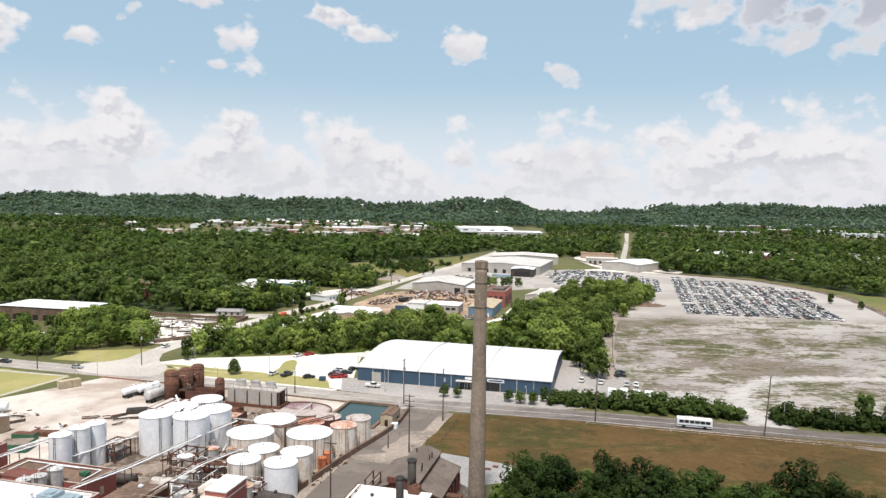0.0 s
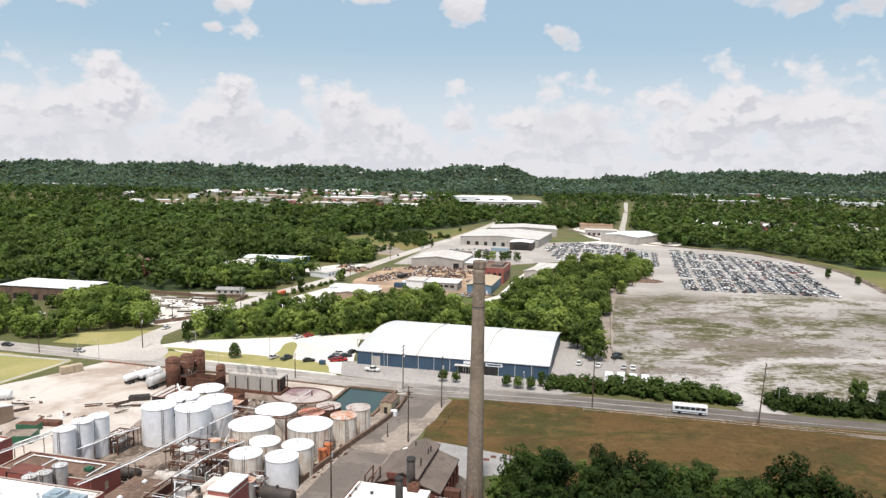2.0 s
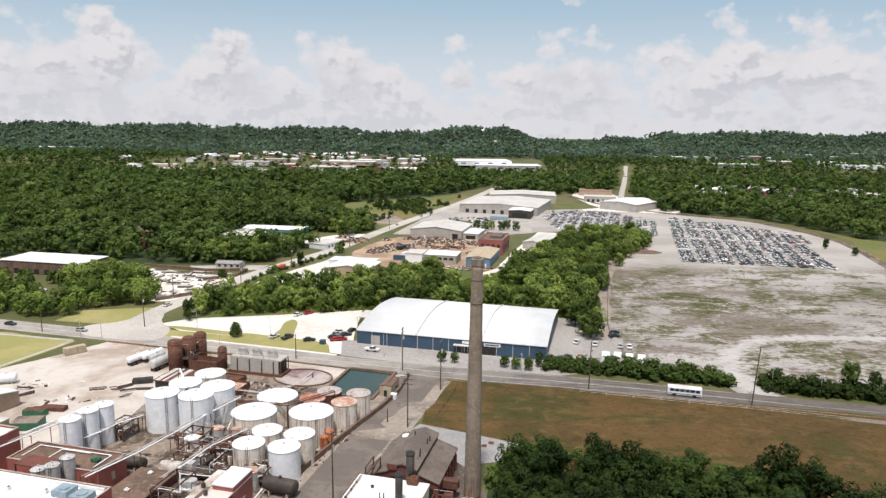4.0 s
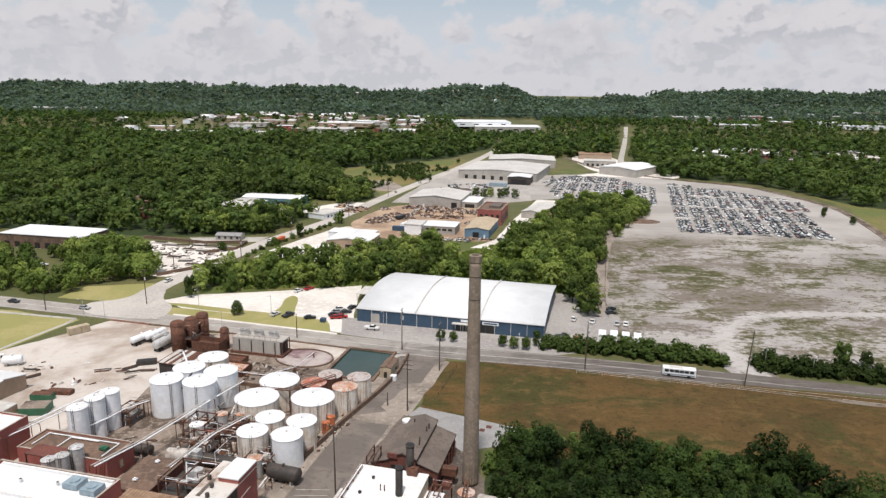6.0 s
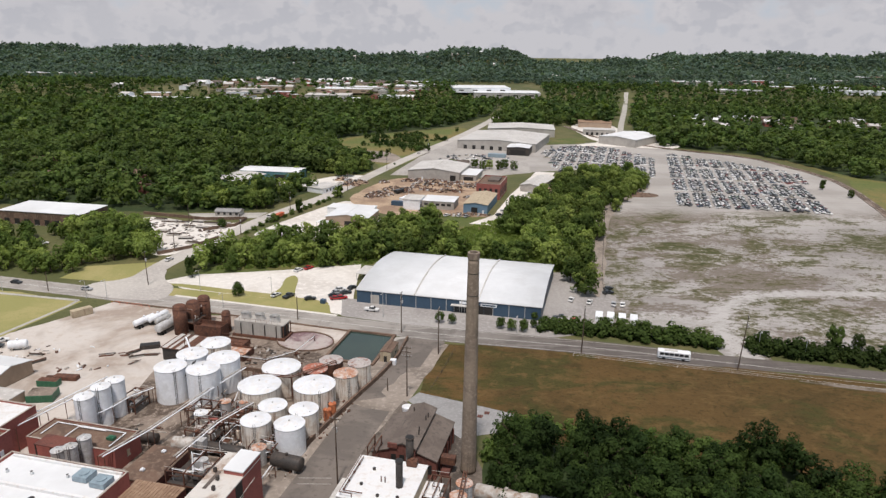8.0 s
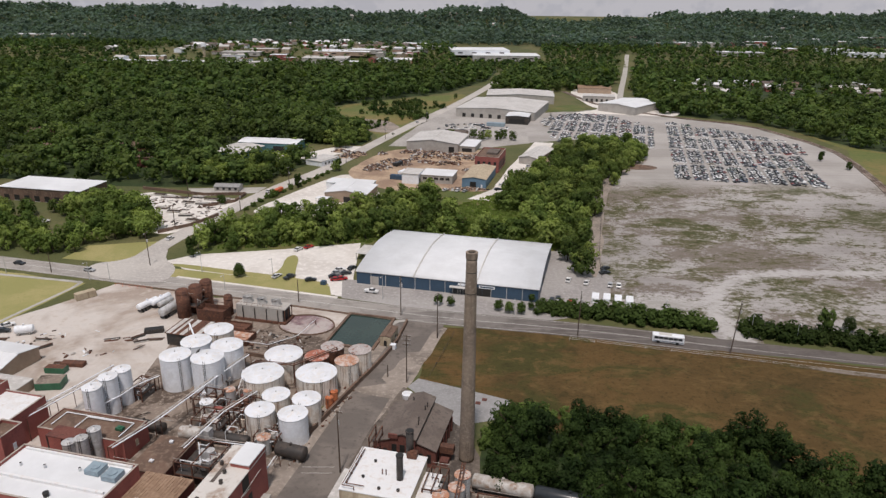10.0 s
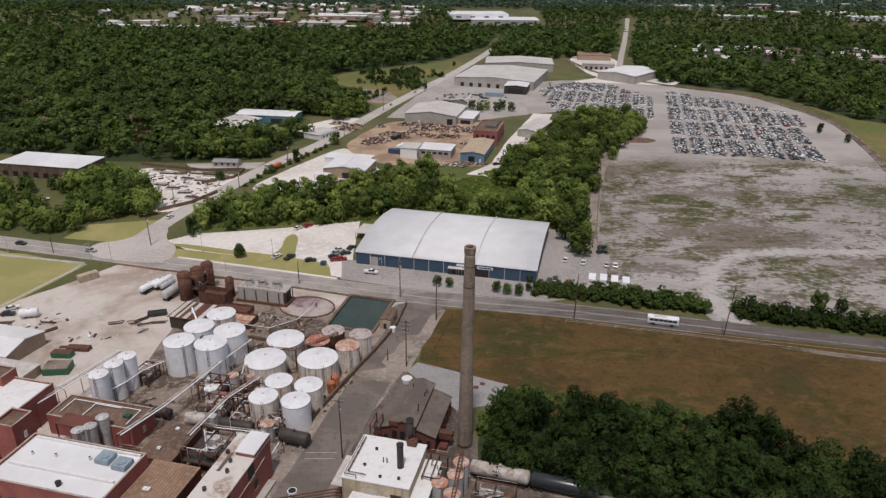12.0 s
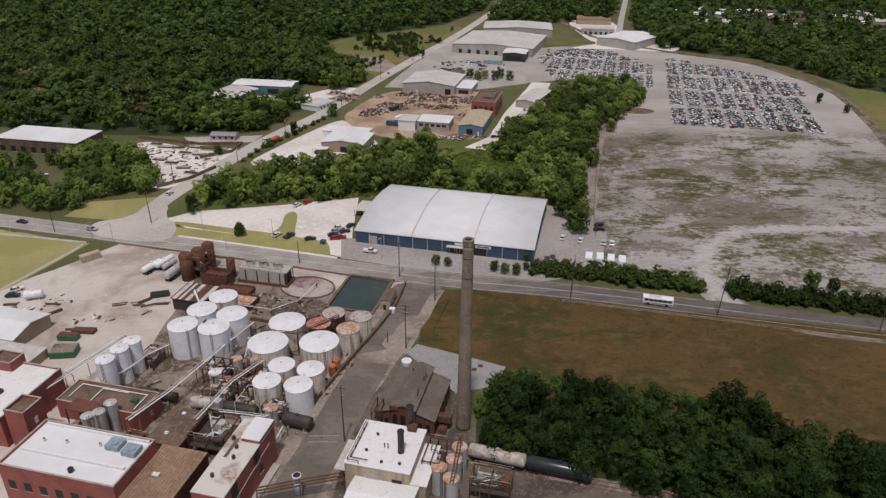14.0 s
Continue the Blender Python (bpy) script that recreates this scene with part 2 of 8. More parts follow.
M = {
    "ground": surface("meadow_ground", (0.09, 0.10, 0.035), (0.14, 0.13, 0.055), (0.06, 0.07, 0.025), 0.02, 0.5, bump=0.6, dist=0.3),
    "siding": surface("dark_siding_gravel", (0.14, 0.115, 0.095), (0.075, 0.062, 0.052), (0.19, 0.16, 0.135), 0.10, 0.9, lo=0.44, hi=0.58),
    "works_asphalt": surface("pale_works_asphalt", (0.40, 0.375, 0.345), (0.33, 0.31, 0.285), (0.45, 0.42, 0.39), 0.04, 0.5),
    "scrap_rust": surface("mixed_scrap_steel", (0.17, 0.105, 0.08), (0.09, 0.075, 0.068), (0.27, 0.20, 0.16), 0.6, 2.0, 0.85),
    "asphalt": surface("asphalt", (0.135, 0.120, 0.112), (0.165, 0.150, 0.140), (0.105, 0.094, 0.088), 0.06, 1.2),
    "asphalt_old": surface("worn_asphalt", (0.145, 0.126, 0.111), (0.19, 0.164, 0.143), (0.11, 0.094, 0.083), 0.07, 0.6, lo=0.45, hi=0.56),
    "road_pale": surface("bleached_road", (0.49, 0.46, 0.42), (0.42, 0.39, 0.36), (0.53, 0.50, 0.46), 0.05, 0.8),
    "apron": surface("grey_slab", (0.29, 0.285, 0.28), (0.25, 0.245, 0.24), (0.32, 0.315, 0.31), 0.2, 1.2),
    "meadow": surface("yellow_meadow", (0.125, 0.145, 0.042), (0.21, 0.165, 0.06), (0.075, 0.105, 0.028), 0.022, 0.25, bump=0.8, dist=0.3),
    "unit_blue": plain("blue_grey_casing", (0.27, 0.35, 0.40), 0.5),
    "concrete": surface("concrete", (0.44, 0.42, 0.38), (0.36, 0.34, 0.31), (0.48, 0.46, 0.43), 0.2, 1.5),
    "gravel": surface("pale_gravel", (0.70, 0.665, 0.615), (0.60, 0.56, 0.51), (0.73, 0.70, 0.66), 0.03, 0.4, bump=0.4),
    "yard": surface("yard_dirt", (0.57, 0.525, 0.48), (0.36, 0.295, 0.245), (0.45, 0.39, 0.335), 0.026, 0.32, lo=0.45, hi=0.60),
    "yard_dark": surface("stained_yard", (0.24, 0.193, 0.157), (0.10, 0.075, 0.058), (0.33, 0.275, 0.23), 0.11, 0.9, lo=0.44, hi=0.58),
    "dirt": surface("scrap_dirt", (0.46, 0.34, 0.235), (0.29, 0.20, 0.14), (0.21, 0.145, 0.10), 0.05, 0.5, bump=0.6, dist=0.2),
    "lawn": surface("lawn_grass", (0.285, 0.27, 0.10), (0.36, 0.315, 0.135), (0.215, 0.22, 0.075), 0.06, 1.2, bump=0.5, dist=0.1),
    "green": surface("rough_grass", (0.095, 0.12, 0.032), (0.17, 0.15, 0.055), (0.065, 0.085, 0.025), 0.05, 0.8, bump=0.8, dist=0.3),
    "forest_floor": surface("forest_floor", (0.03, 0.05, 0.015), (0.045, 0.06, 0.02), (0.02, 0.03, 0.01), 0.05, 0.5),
    "water": surface("pond_water", (0.022, 0.046, 0.040), (0.03, 0.056, 0.047), None, 0.1, 1.0, 0.10, 0.0, 0.03, 0.02, spec=0.5),
    "shoulder": surface("dirt_shoulder", (0.30, 0.255, 0.215), (0.20, 0.168, 0.14), (0.37, 0.32, 0.275), 0.08, 0.7),
    "lay_by": surface("bare_dirt_strip", (0.20, 0.165, 0.135), (0.09, 0.07, 0.04), (0.26, 0.225, 0.195), 0.10, 0.9, lo=0.44, hi=0.56),
    "forecourt": surface("pale_forecourt", (0.36, 0.34, 0.32), (0.30, 0.28, 0.265), (0.41, 0.39, 0.37), 0.05, 0.8),
    "oil_pad": surface("oil_stained_pad", (0.44, 0.39, 0.365), (0.19, 0.115, 0.125), (0.35, 0.26, 0.25), 0.10, 0.5, lo=0.45, hi=0.60),
    "roof_rusted": surface("rust_stained_white_roof", (0.62, 0.59, 0.55), (0.26, 0.16, 0.10), (0.54, 0.50, 0.45), 0.13, 1.0, 0.7, bump=0.05, lo=0.56, hi=0.72),
    "white": surface("white_paint", (0.81, 0.835, 0.87), (0.77, 0.79, 0.81), (0.82, 0.845, 0.875), 0.25, 1.2, 0.45, bump=0.05, spec=0.4, streak=((0.50, 0.42, 0.35), 0.18, 1.1)),
    "white_rust": surface("rust_streaked_white", (0.74, 0.70, 0.64), (0.62, 0.53, 0.44), (0.70, 0.66, 0.60), 0.35, 1.0, 0.6, bump=0.08, streak=((0.20, 0.105, 0.065), 0.95, 2.6)),
    "tank_roof": surface("tank_roof_white", (0.76, 0.78, 0.81), (0.68, 0.69, 0.70), (0.66, 0.63, 0.59), 0.3, 0.8, 0.5, bump=0.04),
    "rust_roof": surface("rusted_tank_roof", (0.46, 0.24, 0.15), (0.56, 0.49, 0.44), (0.34, 0.13, 0.075), 0.5, 1.4, 0.8),
    "coping": surface("weathered_coping", (0.42, 0.36, 0.31), (0.30, 0.25, 0.21), (0.48, 0.43, 0.38), 0.3, 1.5, 0.85),
    "rust_pale": surface("rust_flecked_grey_roof", (0.42, 0.38, 0.36), (0.28, 0.15, 0.115), (0.50, 0.46, 0.44), 0.5, 1.3, 0.8, lo=0.5, hi=0.62),
    "rust_red": surface("red_rusted_roof", (0.40, 0.14, 0.09), (0.52, 0.38, 0.33), (0.30, 0.09, 0.06), 0.6, 1.4, 0.8, lo=0.5, hi=0.64),
    "rust_orange": surface("orange_rust", (0.52, 0.17, 0.07), (0.40, 0.13, 0.06), (0.58, 0.24, 0.12), 0.5, 1.6, 0.8),
    "rust": surface("rusted_steel", (0.13, 0.06, 0.04), (0.085, 0.045, 0.034), (0.20, 0.095, 0.055), 0.4, 1.5, 0.85),
    "dark_steel": surface("dark_steel", (0.05, 0.045, 0.042), (0.08, 0.065, 0.055), (0.03, 0.028, 0.026), 0.4, 2.0, 0.6),
    "galv": surface("galvanised_steel", (0.52, 0.52, 0.52), (0.42, 0.41, 0.39), (0.60, 0.60, 0.60), 0.4, 2.0, 0.5, 0.15),
    "pipe": surface("pipe_grey", (0.52, 0.50, 0.47), (0.36, 0.32, 0.28), (0.25, 0.17, 0.12), 0.4, 0.8, 0.5),
    "chimney": surface("chimney_concrete", (0.27, 0.215, 0.165), (0.21, 0.165, 0.13), (0.31, 0.25, 0.195), 0.25, 1.5, 0.9, streak=((0.13, 0.10, 0.08), 0.5, 0.9)),
    "roof_white": surface("white_metal_roof", (0.70, 0.715, 0.725), (0.66, 0.67, 0.675), (0.71, 0.725, 0.735), 0.05, 0.08, 0.75, bump=0.0, spec=0.2),
    "roof_stain": surface("stained_white_roof", (0.75, 0.755, 0.755), (0.64, 0.61, 0.57), (0.60, 0.56, 0.52), 0.16, 0.7, 0.7, bump=0.05, lo=0.58, hi=0.80),
    "roof_tan": surface("tan_ribbed_roof", (0.31, 0.205, 0.135), (0.25, 0.16, 0.105), (0.36, 0.255, 0.175), 0.2, 1.0, 0.7),
    "roof_brown": surface("brown_roof", (0.17, 0.11, 0.08), (0.12, 0.08, 0.06), (0.22, 0.16, 0.12), 0.2, 0.8, 0.9),
    "roof_grey": surface("grey_felt_roof", (0.13, 0.105, 0.09), (0.17, 0.14, 0.12), (0.09, 0.075, 0.065), 0.2, 1.0, 0.9),
    "roof_pale": surface("pale_metal_roof", (0.56, 0.54, 0.51), (0.48, 0.46, 0.43), (0.62, 0.60, 0.58), 0.08, 0.6, 0.6, bump=0.0),
    "brick": surface("red_painted_brick", (0.36, 0.12, 0.10), (0.29, 0.095, 0.08), (0.22, 0.08, 0.068), 0.2, 2.0, 0.85),
    "brick_old": surface("old_brick", (0.165, 0.062, 0.048), (0.11, 0.048, 0.04), (0.20, 0.09, 0.068), 0.3, 2.0, 0.9),
    "cream": surface("cream_render", (0.50, 0.42, 0.30), (0.42, 0.35, 0.25), (0.34, 0.27, 0.2), 0.3, 1.2, 0.9, streak=((0.22, 0.15, 0.1), 0.5, 1.2)),
    "tan_wall": surface("tan_metal_wall", (0.40, 0.30, 0.22), (0.35, 0.26, 0.19), None, 0.2, 1.0, 0.7),
    "grey_wall": surface("grey_metal_wall", (0.44, 0.415, 0.38), (0.38, 0.355, 0.325), None, 0.2, 1.0, 0.7),
    "blue_wall": surface("slate_blue_metal_wall", (0.045, 0.085, 0.135), (0.04, 0.075, 0.12), None, 0.2, 1.0, 0.5, spec=0.4),
    "blue_pale": surface("pale_blue_wall", (0.16, 0.26, 0.36), (0.13, 0.22, 0.31), None, 0.2, 1.0, 0.7),
    "teal_wall": surface("teal_metal_wall", (0.10, 0.22, 0.24), (0.08, 0.18, 0.2), None, 0.2, 1.0, 0.6),
    "dark": plain("dark_opening", (0.02, 0.019, 0.018), 0.6),
    "glass": plain("dark_glass", (0.03, 0.035, 0.04), 0.3, spec=0.3),
    "wood": surface("weathered_pole_wood", (0.10, 0.07, 0.05), (0.07, 0.05, 0.04), (0.13, 0.1, 0.08), 0.5, 4.0, 0.9),
    "bark": surface("bark", (0.09, 0.065, 0.045), (0.06, 0.045, 0.03), None, 0.5, 4.0, 0.95),
    "paint_line": plain("road_paint", (0.55, 0.54, 0.5), 0.8),
    "green_paint": plain("green_paint", (0.03, 0.13, 0.07), 0.5),
    "orange": plain("orange_paint", (0.60, 0.12, 0.04), 0.5),
    "rubber": plain("tyre_rubber", (0.02, 0.02, 0.02), 0.8),
    "leaf": leaves("leaves", (0.108, 0.172, 0.040), (0.185, 0.258, 0.062), (0.32, 0.365, 0.105)),
    "leaf_hedge": leaves("hedge_leaves", (0.075, 0.125, 0.03), (0.10, 0.155, 0.038), (0.12, 0.17, 0.045)),
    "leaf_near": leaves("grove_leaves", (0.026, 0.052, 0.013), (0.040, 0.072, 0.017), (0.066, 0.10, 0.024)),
    "leaf_far": leaves("far_leaves", (0.048, 0.094, 0.027), (0.078, 0.136, 0.036), (0.14, 0.19, 0.05), 0.095, 0.3),
    # distance haze put into the leaf colour: bluer, paler, less contrast
    "leaf_hazed": leaves("hazed_hill_leaves", (0.095, 0.15, 0.118), (0.12, 0.178, 0.135), (0.145, 0.20, 0.135), 0.08, 0.8),
}


def ground_material(name, build, bump, dist):
    m = bpy.data.materials.new(name)
    m.use_nodes = True
    k = Nodes(m.node_tree)
    pos = k.n("ShaderNodeNewGeometry").outputs["Position"]
    col, height = build(k, pos)
    bs = k.n("ShaderNodeBsdfPrincipled", **{"Base Color": col, "Roughness": 0.95, "Specular IOR Level": 0.1})
    k.put(bs.inputs["Normal"], k.n("ShaderNodeBump", Strength=bump, Distance=dist, Height=height).outputs[0])
    k.n("ShaderNodeOutputMaterial", Surface=bs.outputs[0])
    return m


def field_grass(k, pos):
    """Dry summer field: straw brown with drifts of green, mown lanes and darker tussocks."""
    turn = k.n("ShaderNodeMapping", Rotation=(0, 0, radians(14)), Scale=(0.85, 1.1, 1.0), Vector=pos).outputs[0]
    n0 = k.noise(turn, 0.016, 4.0, 0.55, 0.8)
    n1 = k.noise(turn, 0.045, 6.0, 0.66, 0.8)
    n2 = k.noise(turn, 0.20, 7.0, 0.70, 0.4)
    n3 = k.noise(pos, 0.75, 6.0, 0.78)
    n4 = k.noise(pos, 2.6, 4.0, 0.75)
    x, y, _ = k.n("ShaderNodeSeparateXYZ", Vector=pos).outputs
    col = k.mix(k.ramp(n0, 0.38, 0.62), (0.088, 0.058, 0.024), (0.136, 0.081, 0.032))
    green = k.math("MULTIPLY", k.ramp(k.math("ADD", n1, k.math("MULTIPLY", k.ramp(x, 70.0, 0.0), 0.07)), 0.49, 0.62), 0.8)
    col = k.mix(green, col, (0.058, 0.060, 0.020))
    col = k.mix(k.math("MULTIPLY", k.ramp(n2, 0.50, 0.66), 0.75), col, (0.160, 0.102, 0.042))
    col = k.mix(k.math("MULTIPLY", k.ramp(n2, 0.46, 0.34), 0.5), col, (0.042, 0.038, 0.015))
    col = k.mix(k.math("MULTIPLY", k.ramp(n3, 0.50, 0.66), 0.6), col, (0.032, 0.031, 0.012))
    col = k.mix(k.math("MULTIPLY", k.ramp(n4, 0.52, 0.72), 0.45), col, (0.14, 0.096, 0.044))
    return col, n3


def lot_gravel(k, pos):
    """Bare gravel, paler far off, with broken drifts of weeds and bare earth and faint wheel lines."""
    turn = k.n("ShaderNodeMapping", Rotation=(0, 0, radians(10)), Scale=(0.78, 1.15, 1.0), Vector=pos).outputs[0]
    drift = k.noise(turn, 0.017, 4.0, 0.55, 0.5)
    clump = k.noise(turn, 0.085, 6.0, 0.68, 0.4)
    other = k.noise(turn, 0.030, 6.0, 0.66, 0.7)
    speck = k.noise(turn, 0.42, 7.0, 0.82)
    fine = k.noise(pos, 1.4, 5.0, 0.75)
    wide = k.noise(pos, 0.02, 4.0, 0.55)
    lanes = k.noise(k.n("ShaderNodeMapping", Rotation=(0, 0, radians(14)), Scale=(0.012, 0.42, 1.0), Vector=pos).outputs[0], 1.0, 4.0, 0.6, 0.3)
    x, y, _ = k.n("ShaderNodeSeparateXYZ", Vector=pos).outputs
    front = k.ramp(k.math("ADD", y, k.math("MULTIPLY", k.math("SUBTRACT", clump, 0.5), 60.0)), 415.0, 385.0)
    col = k.mix(k.ramp(wide, 0.38, 0.62), (0.285, 0.265, 0.25), (0.37, 0.35, 0.332))
    col = k.mix(k.ramp(y, 350.0, 420.0), col, k.mix(k.ramp(wide, 0.4, 0.6), (0.34, 0.32, 0.295), (0.42, 0.395, 0.37)))
    col = k.mix(k.math("MULTIPLY", k.ramp(lanes, 0.52, 0.68), 0.25), col, (0.19, 0.168, 0.148))
    col = k.mix(k.math("MULTIPLY", k.ramp(lanes, 0.46, 0.34), 0.30), col, (0.40, 0.38, 0.36))
    # the worn way in from the gap in the hedge, round and along the lot
    side = k.math("MINIMUM", k.math("SUBTRACT", x, 147.0), 0.0)
    up = k.math("SUBTRACT", y, 222.0)
    off = k.math("ABSOLUTE", k.math("SUBTRACT", k.math("SQRT", k.math("ADD", k.math("MULTIPLY", side, side), k.math("MULTIPLY", up, up))), 46.0))
    worn = k.ramp(k.math("ADD", off, k.math("MULTIPLY", k.math("SUBTRACT", speck, 0.5), 16.0)), 6.5, 1.5)
    bare = k.ramp(k.math("ADD", k.math("ADD", k.math("MULTIPLY", k.math("ABSOLUTE", k.math("SUBTRACT", x, 85.0)), 0.33), k.math("ABSOLUTE", k.math("SUBTRACT", y, 237.0))), k.math("MULTIPLY", k.math("SUBTRACT", speck, 0.5), 26.0)), 13.0, 6.0)
    worn = k.math("MAXIMUM", worn, bare)
    keep = k.math("MULTIPLY", front, k.math("SUBTRACT", 1.0, k.math("MULTIPLY", worn, 0.85)))
    ground = k.math("ADD", k.math("ADD", k.math("MULTIPLY", drift, 0.34), k.math("MULTIPLY", clump, 0.32)), k.math("MULTIPLY", speck, 0.34))
    growth = k.math("ADD", k.math("ADD", k.math("MULTIPLY", other, 0.42), k.math("MULTIPLY", clump, 0.22)), k.math("MULTIPLY", speck, 0.36))
    earth = k.math("MULTIPLY", k.ramp(ground, 0.475, 0.515), keep)
    weeds = k.math("MULTIPLY", k.ramp(growth, 0.49, 0.525), keep)
    dense = k.math("MULTIPLY", k.ramp(growth, 0.53, 0.56), keep)
    col = k.mix(k.math("MULTIPLY", worn, 0.85), col, (0.47, 0.45, 0.435))
    col = k.mix(k.math("MULTIPLY", earth, 0.72), col, (0.135, 0.105, 0.078))
    col = k.mix(k.math("MULTIPLY", weeds, 0.80), col, (0.112, 0.104, 0.052))
    col = k.mix(k.math("MULTIPLY", dense, 0.85), col, (0.062, 0.070, 0.026))
    spots = k.math("MULTIPLY", k.math("MULTIPLY", k.ramp(speck, 0.56, 0.62), k.ramp(other, 0.38, 0.50)), keep)
    col = k.mix(k.math("MULTIPLY", spots, 0.8), col, (0.062, 0.058, 0.03))
    grain = k.math("ADD", 0.80, k.math("MULTIPLY", fine, 0.40))
    col = k.mix(1.0, col, k.n("ShaderNodeCombineColor", Red=grain, Green=grain, Blue=grain).outputs[0], "MULTIPLY")
    return col, fine


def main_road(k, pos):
    """Grey asphalt with tar patches and worn lanes along it; sunlight (left) and cloud shade (right) painted in."""
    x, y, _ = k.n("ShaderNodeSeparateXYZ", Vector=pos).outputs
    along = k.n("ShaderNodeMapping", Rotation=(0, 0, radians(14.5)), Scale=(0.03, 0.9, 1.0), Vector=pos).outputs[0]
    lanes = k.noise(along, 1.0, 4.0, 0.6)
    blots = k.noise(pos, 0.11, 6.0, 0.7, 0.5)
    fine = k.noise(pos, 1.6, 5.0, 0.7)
    # two tones: road in sun and road under cloud shade, with tar blots
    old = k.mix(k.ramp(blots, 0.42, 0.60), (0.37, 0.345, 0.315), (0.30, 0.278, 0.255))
    shaded_tone = k.mix(k.ramp(blots, 0.42, 0.60), (0.142, 0.125, 0.115), (0.112, 0.098, 0.090))
    # the change from sun to shade along x is put into the albedo
    col = k.mix(k.ramp(k.math("ADD", x, k.math("MULTIPLY", k.math("SUBTRACT", blots, 0.5), 60.0)), 60.0, -60.0), shaded_tone, old)
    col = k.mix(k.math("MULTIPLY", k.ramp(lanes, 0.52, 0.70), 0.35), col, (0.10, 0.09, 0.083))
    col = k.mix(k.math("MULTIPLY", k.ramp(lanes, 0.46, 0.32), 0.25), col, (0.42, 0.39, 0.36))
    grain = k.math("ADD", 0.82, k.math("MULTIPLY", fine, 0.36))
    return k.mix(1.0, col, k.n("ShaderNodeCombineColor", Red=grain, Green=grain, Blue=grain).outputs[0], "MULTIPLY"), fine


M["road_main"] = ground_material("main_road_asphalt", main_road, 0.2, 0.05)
M["field"] = ground_material("dry_field_grass", field_grass, 0.9, 0.4)
M["lot"] = ground_material("weedy_gravel", lot_gravel, 0.5, 0.15)


# ---- geometry helpers ----
def smooth(a, b, v):
    v = min(1.0, max(0.0, (v - a) / (b - a)))
    return v * v * (3 - 2 * v)


RIDGE = ((-1300, 50), (-930, 46), (-790, 56), (-700, 50), (-590, 45), (-530, 52), (-400, 46), (-230, 44), (-40, 47), (40, 50),
         (170, 50), (270, 32), (360, 26), (520, 30), (600, 48), (700, 50), (850, 49), (1000, 53), (1200, 51), (1600, 50))


def ridge_height(x):
    for (x0, h0), (x1, h1) in zip(RIDGE, RIDGE[1:]):
        if x0 <= x <= x1:
            return h0 + (h1 - h0) * smooth(x0, x1, x)
    return 48.0


STEPS = np.arange(172.0, 206.0, 3.0)
RISE = np.array([1.5 * (1 - smooth(172, 205, y)) for y in STEPS])


def gz(x, y):
    """The ground's height: level, a little higher at the plant, and the hills far off."""
    h = float(np.interp(y, STEPS, RISE)) if y < 205 else 0.0
    if y > 1060:
        town = 12.0 * smooth(1060, 1170, y)
        hill = max(0.0, ridge_height(x) - 10 + 5 * math.sin(x / 61.0) + 3 * math.sin(x / 23.0)) * smooth(1420, 1900, y) * (1 + 0.08 * math.sin(x / 90.0) * math.sin(y / 70.0))
        h += max(town, hill) * (1 - smooth(1970, 2300, y)) - 60 * smooth(1970, 2400, y) + 70 * smooth(2480, 2760, y) - 260 * smooth(2780, 3300, y)
    return h


def mesh_of(name, verts, faces, mats=(), index=None, normals=None):
    me = bpy.data.meshes.new(name)
    verts, faces = np.asarray(verts, np.float32), np.asarray(faces, np.int32)
    n = faces.shape[1]
    me.vertices.add(len(verts))
    me.vertices.foreach_set("co", verts.ravel())
    me.loops.add(faces.size)
    me.loops.foreach_set("vertex_index", faces.ravel())
    me.polygons.add(len(faces))
    me.polygons.foreach_set("loop_start", np.arange(0, faces.size, n, dtype=np.int32))
    me.polygons.foreach_set("loop_total", np.full(len(faces), n, np.int32))
    if index is not None:
        me.polygons.foreach_set("material_index", np.asarray(index, np.int32))
    for m in mats:
        me.materials.append(m)
    me.update(calc_edges=True)
    if normals is not None:
        # leaf sheets take the soft roundness of the clump they sit on
        soft = me.attributes.new("custom_normal", "FLOAT_VECTOR", "POINT")
        soft.data.foreach_set("vector", np.asarray(normals, np.float32).ravel())
        me.update()
    return me


def link(name, bm, material, smooth_shade=False):
    me = bpy.data.meshes.new(name)
    bmesh.ops.recalc_face_normals(bm, faces=bm.faces)
    if smooth_shade:
        for f in bm.faces:
            f.smooth = len(f.verts) == 4
    bm.to_mesh(me)
    bm.free()
    me.materials.append(M[material])
    return new(name, me)


def part(name, bm, material, parent, label="", smooth_shade=False):
    ob = link(name, bm, material, smooth_shade)
    ob.parent = parent
    if label:
        tagged(ob, label)
    return ob


def thing(name, m, label, category, group="", kind=""):
    ob = new(name)
    ob.matrix_world = m
    ob.empty_display_size = 0.5
    return tagged(ob, label, category, group, kind)


def box(bm, x0, y0, z0, x1, y1, z1, bevel=0.0):
    v = [bm.verts.new(p) for p in ((x0, y0, z0), (x1, y0, z0), (x1, y1, z0), (x0, y1, z0), (x0, y0, z1), (x1, y0, z1), (x1, y1, z1), (x0, y1, z1))]
    fs = [bm.faces.new([v[i] for i in f]) for f in ((3, 2, 1, 0), (4, 5, 6, 7), (0, 1, 5, 4), (1, 2, 6, 5), (2, 3, 7, 6), (3, 0, 4, 7))]
    if bevel:
        bmesh.ops.bevel(bm, geom=list({e for f in fs for e in f.edges}), offset=bevel, segments=1, affect="EDGES", profile=0.5)
    return bm


def boxes(*rows):
    bm = bmesh.new()
    for r in rows:
        box(bm, *r)
    return bm


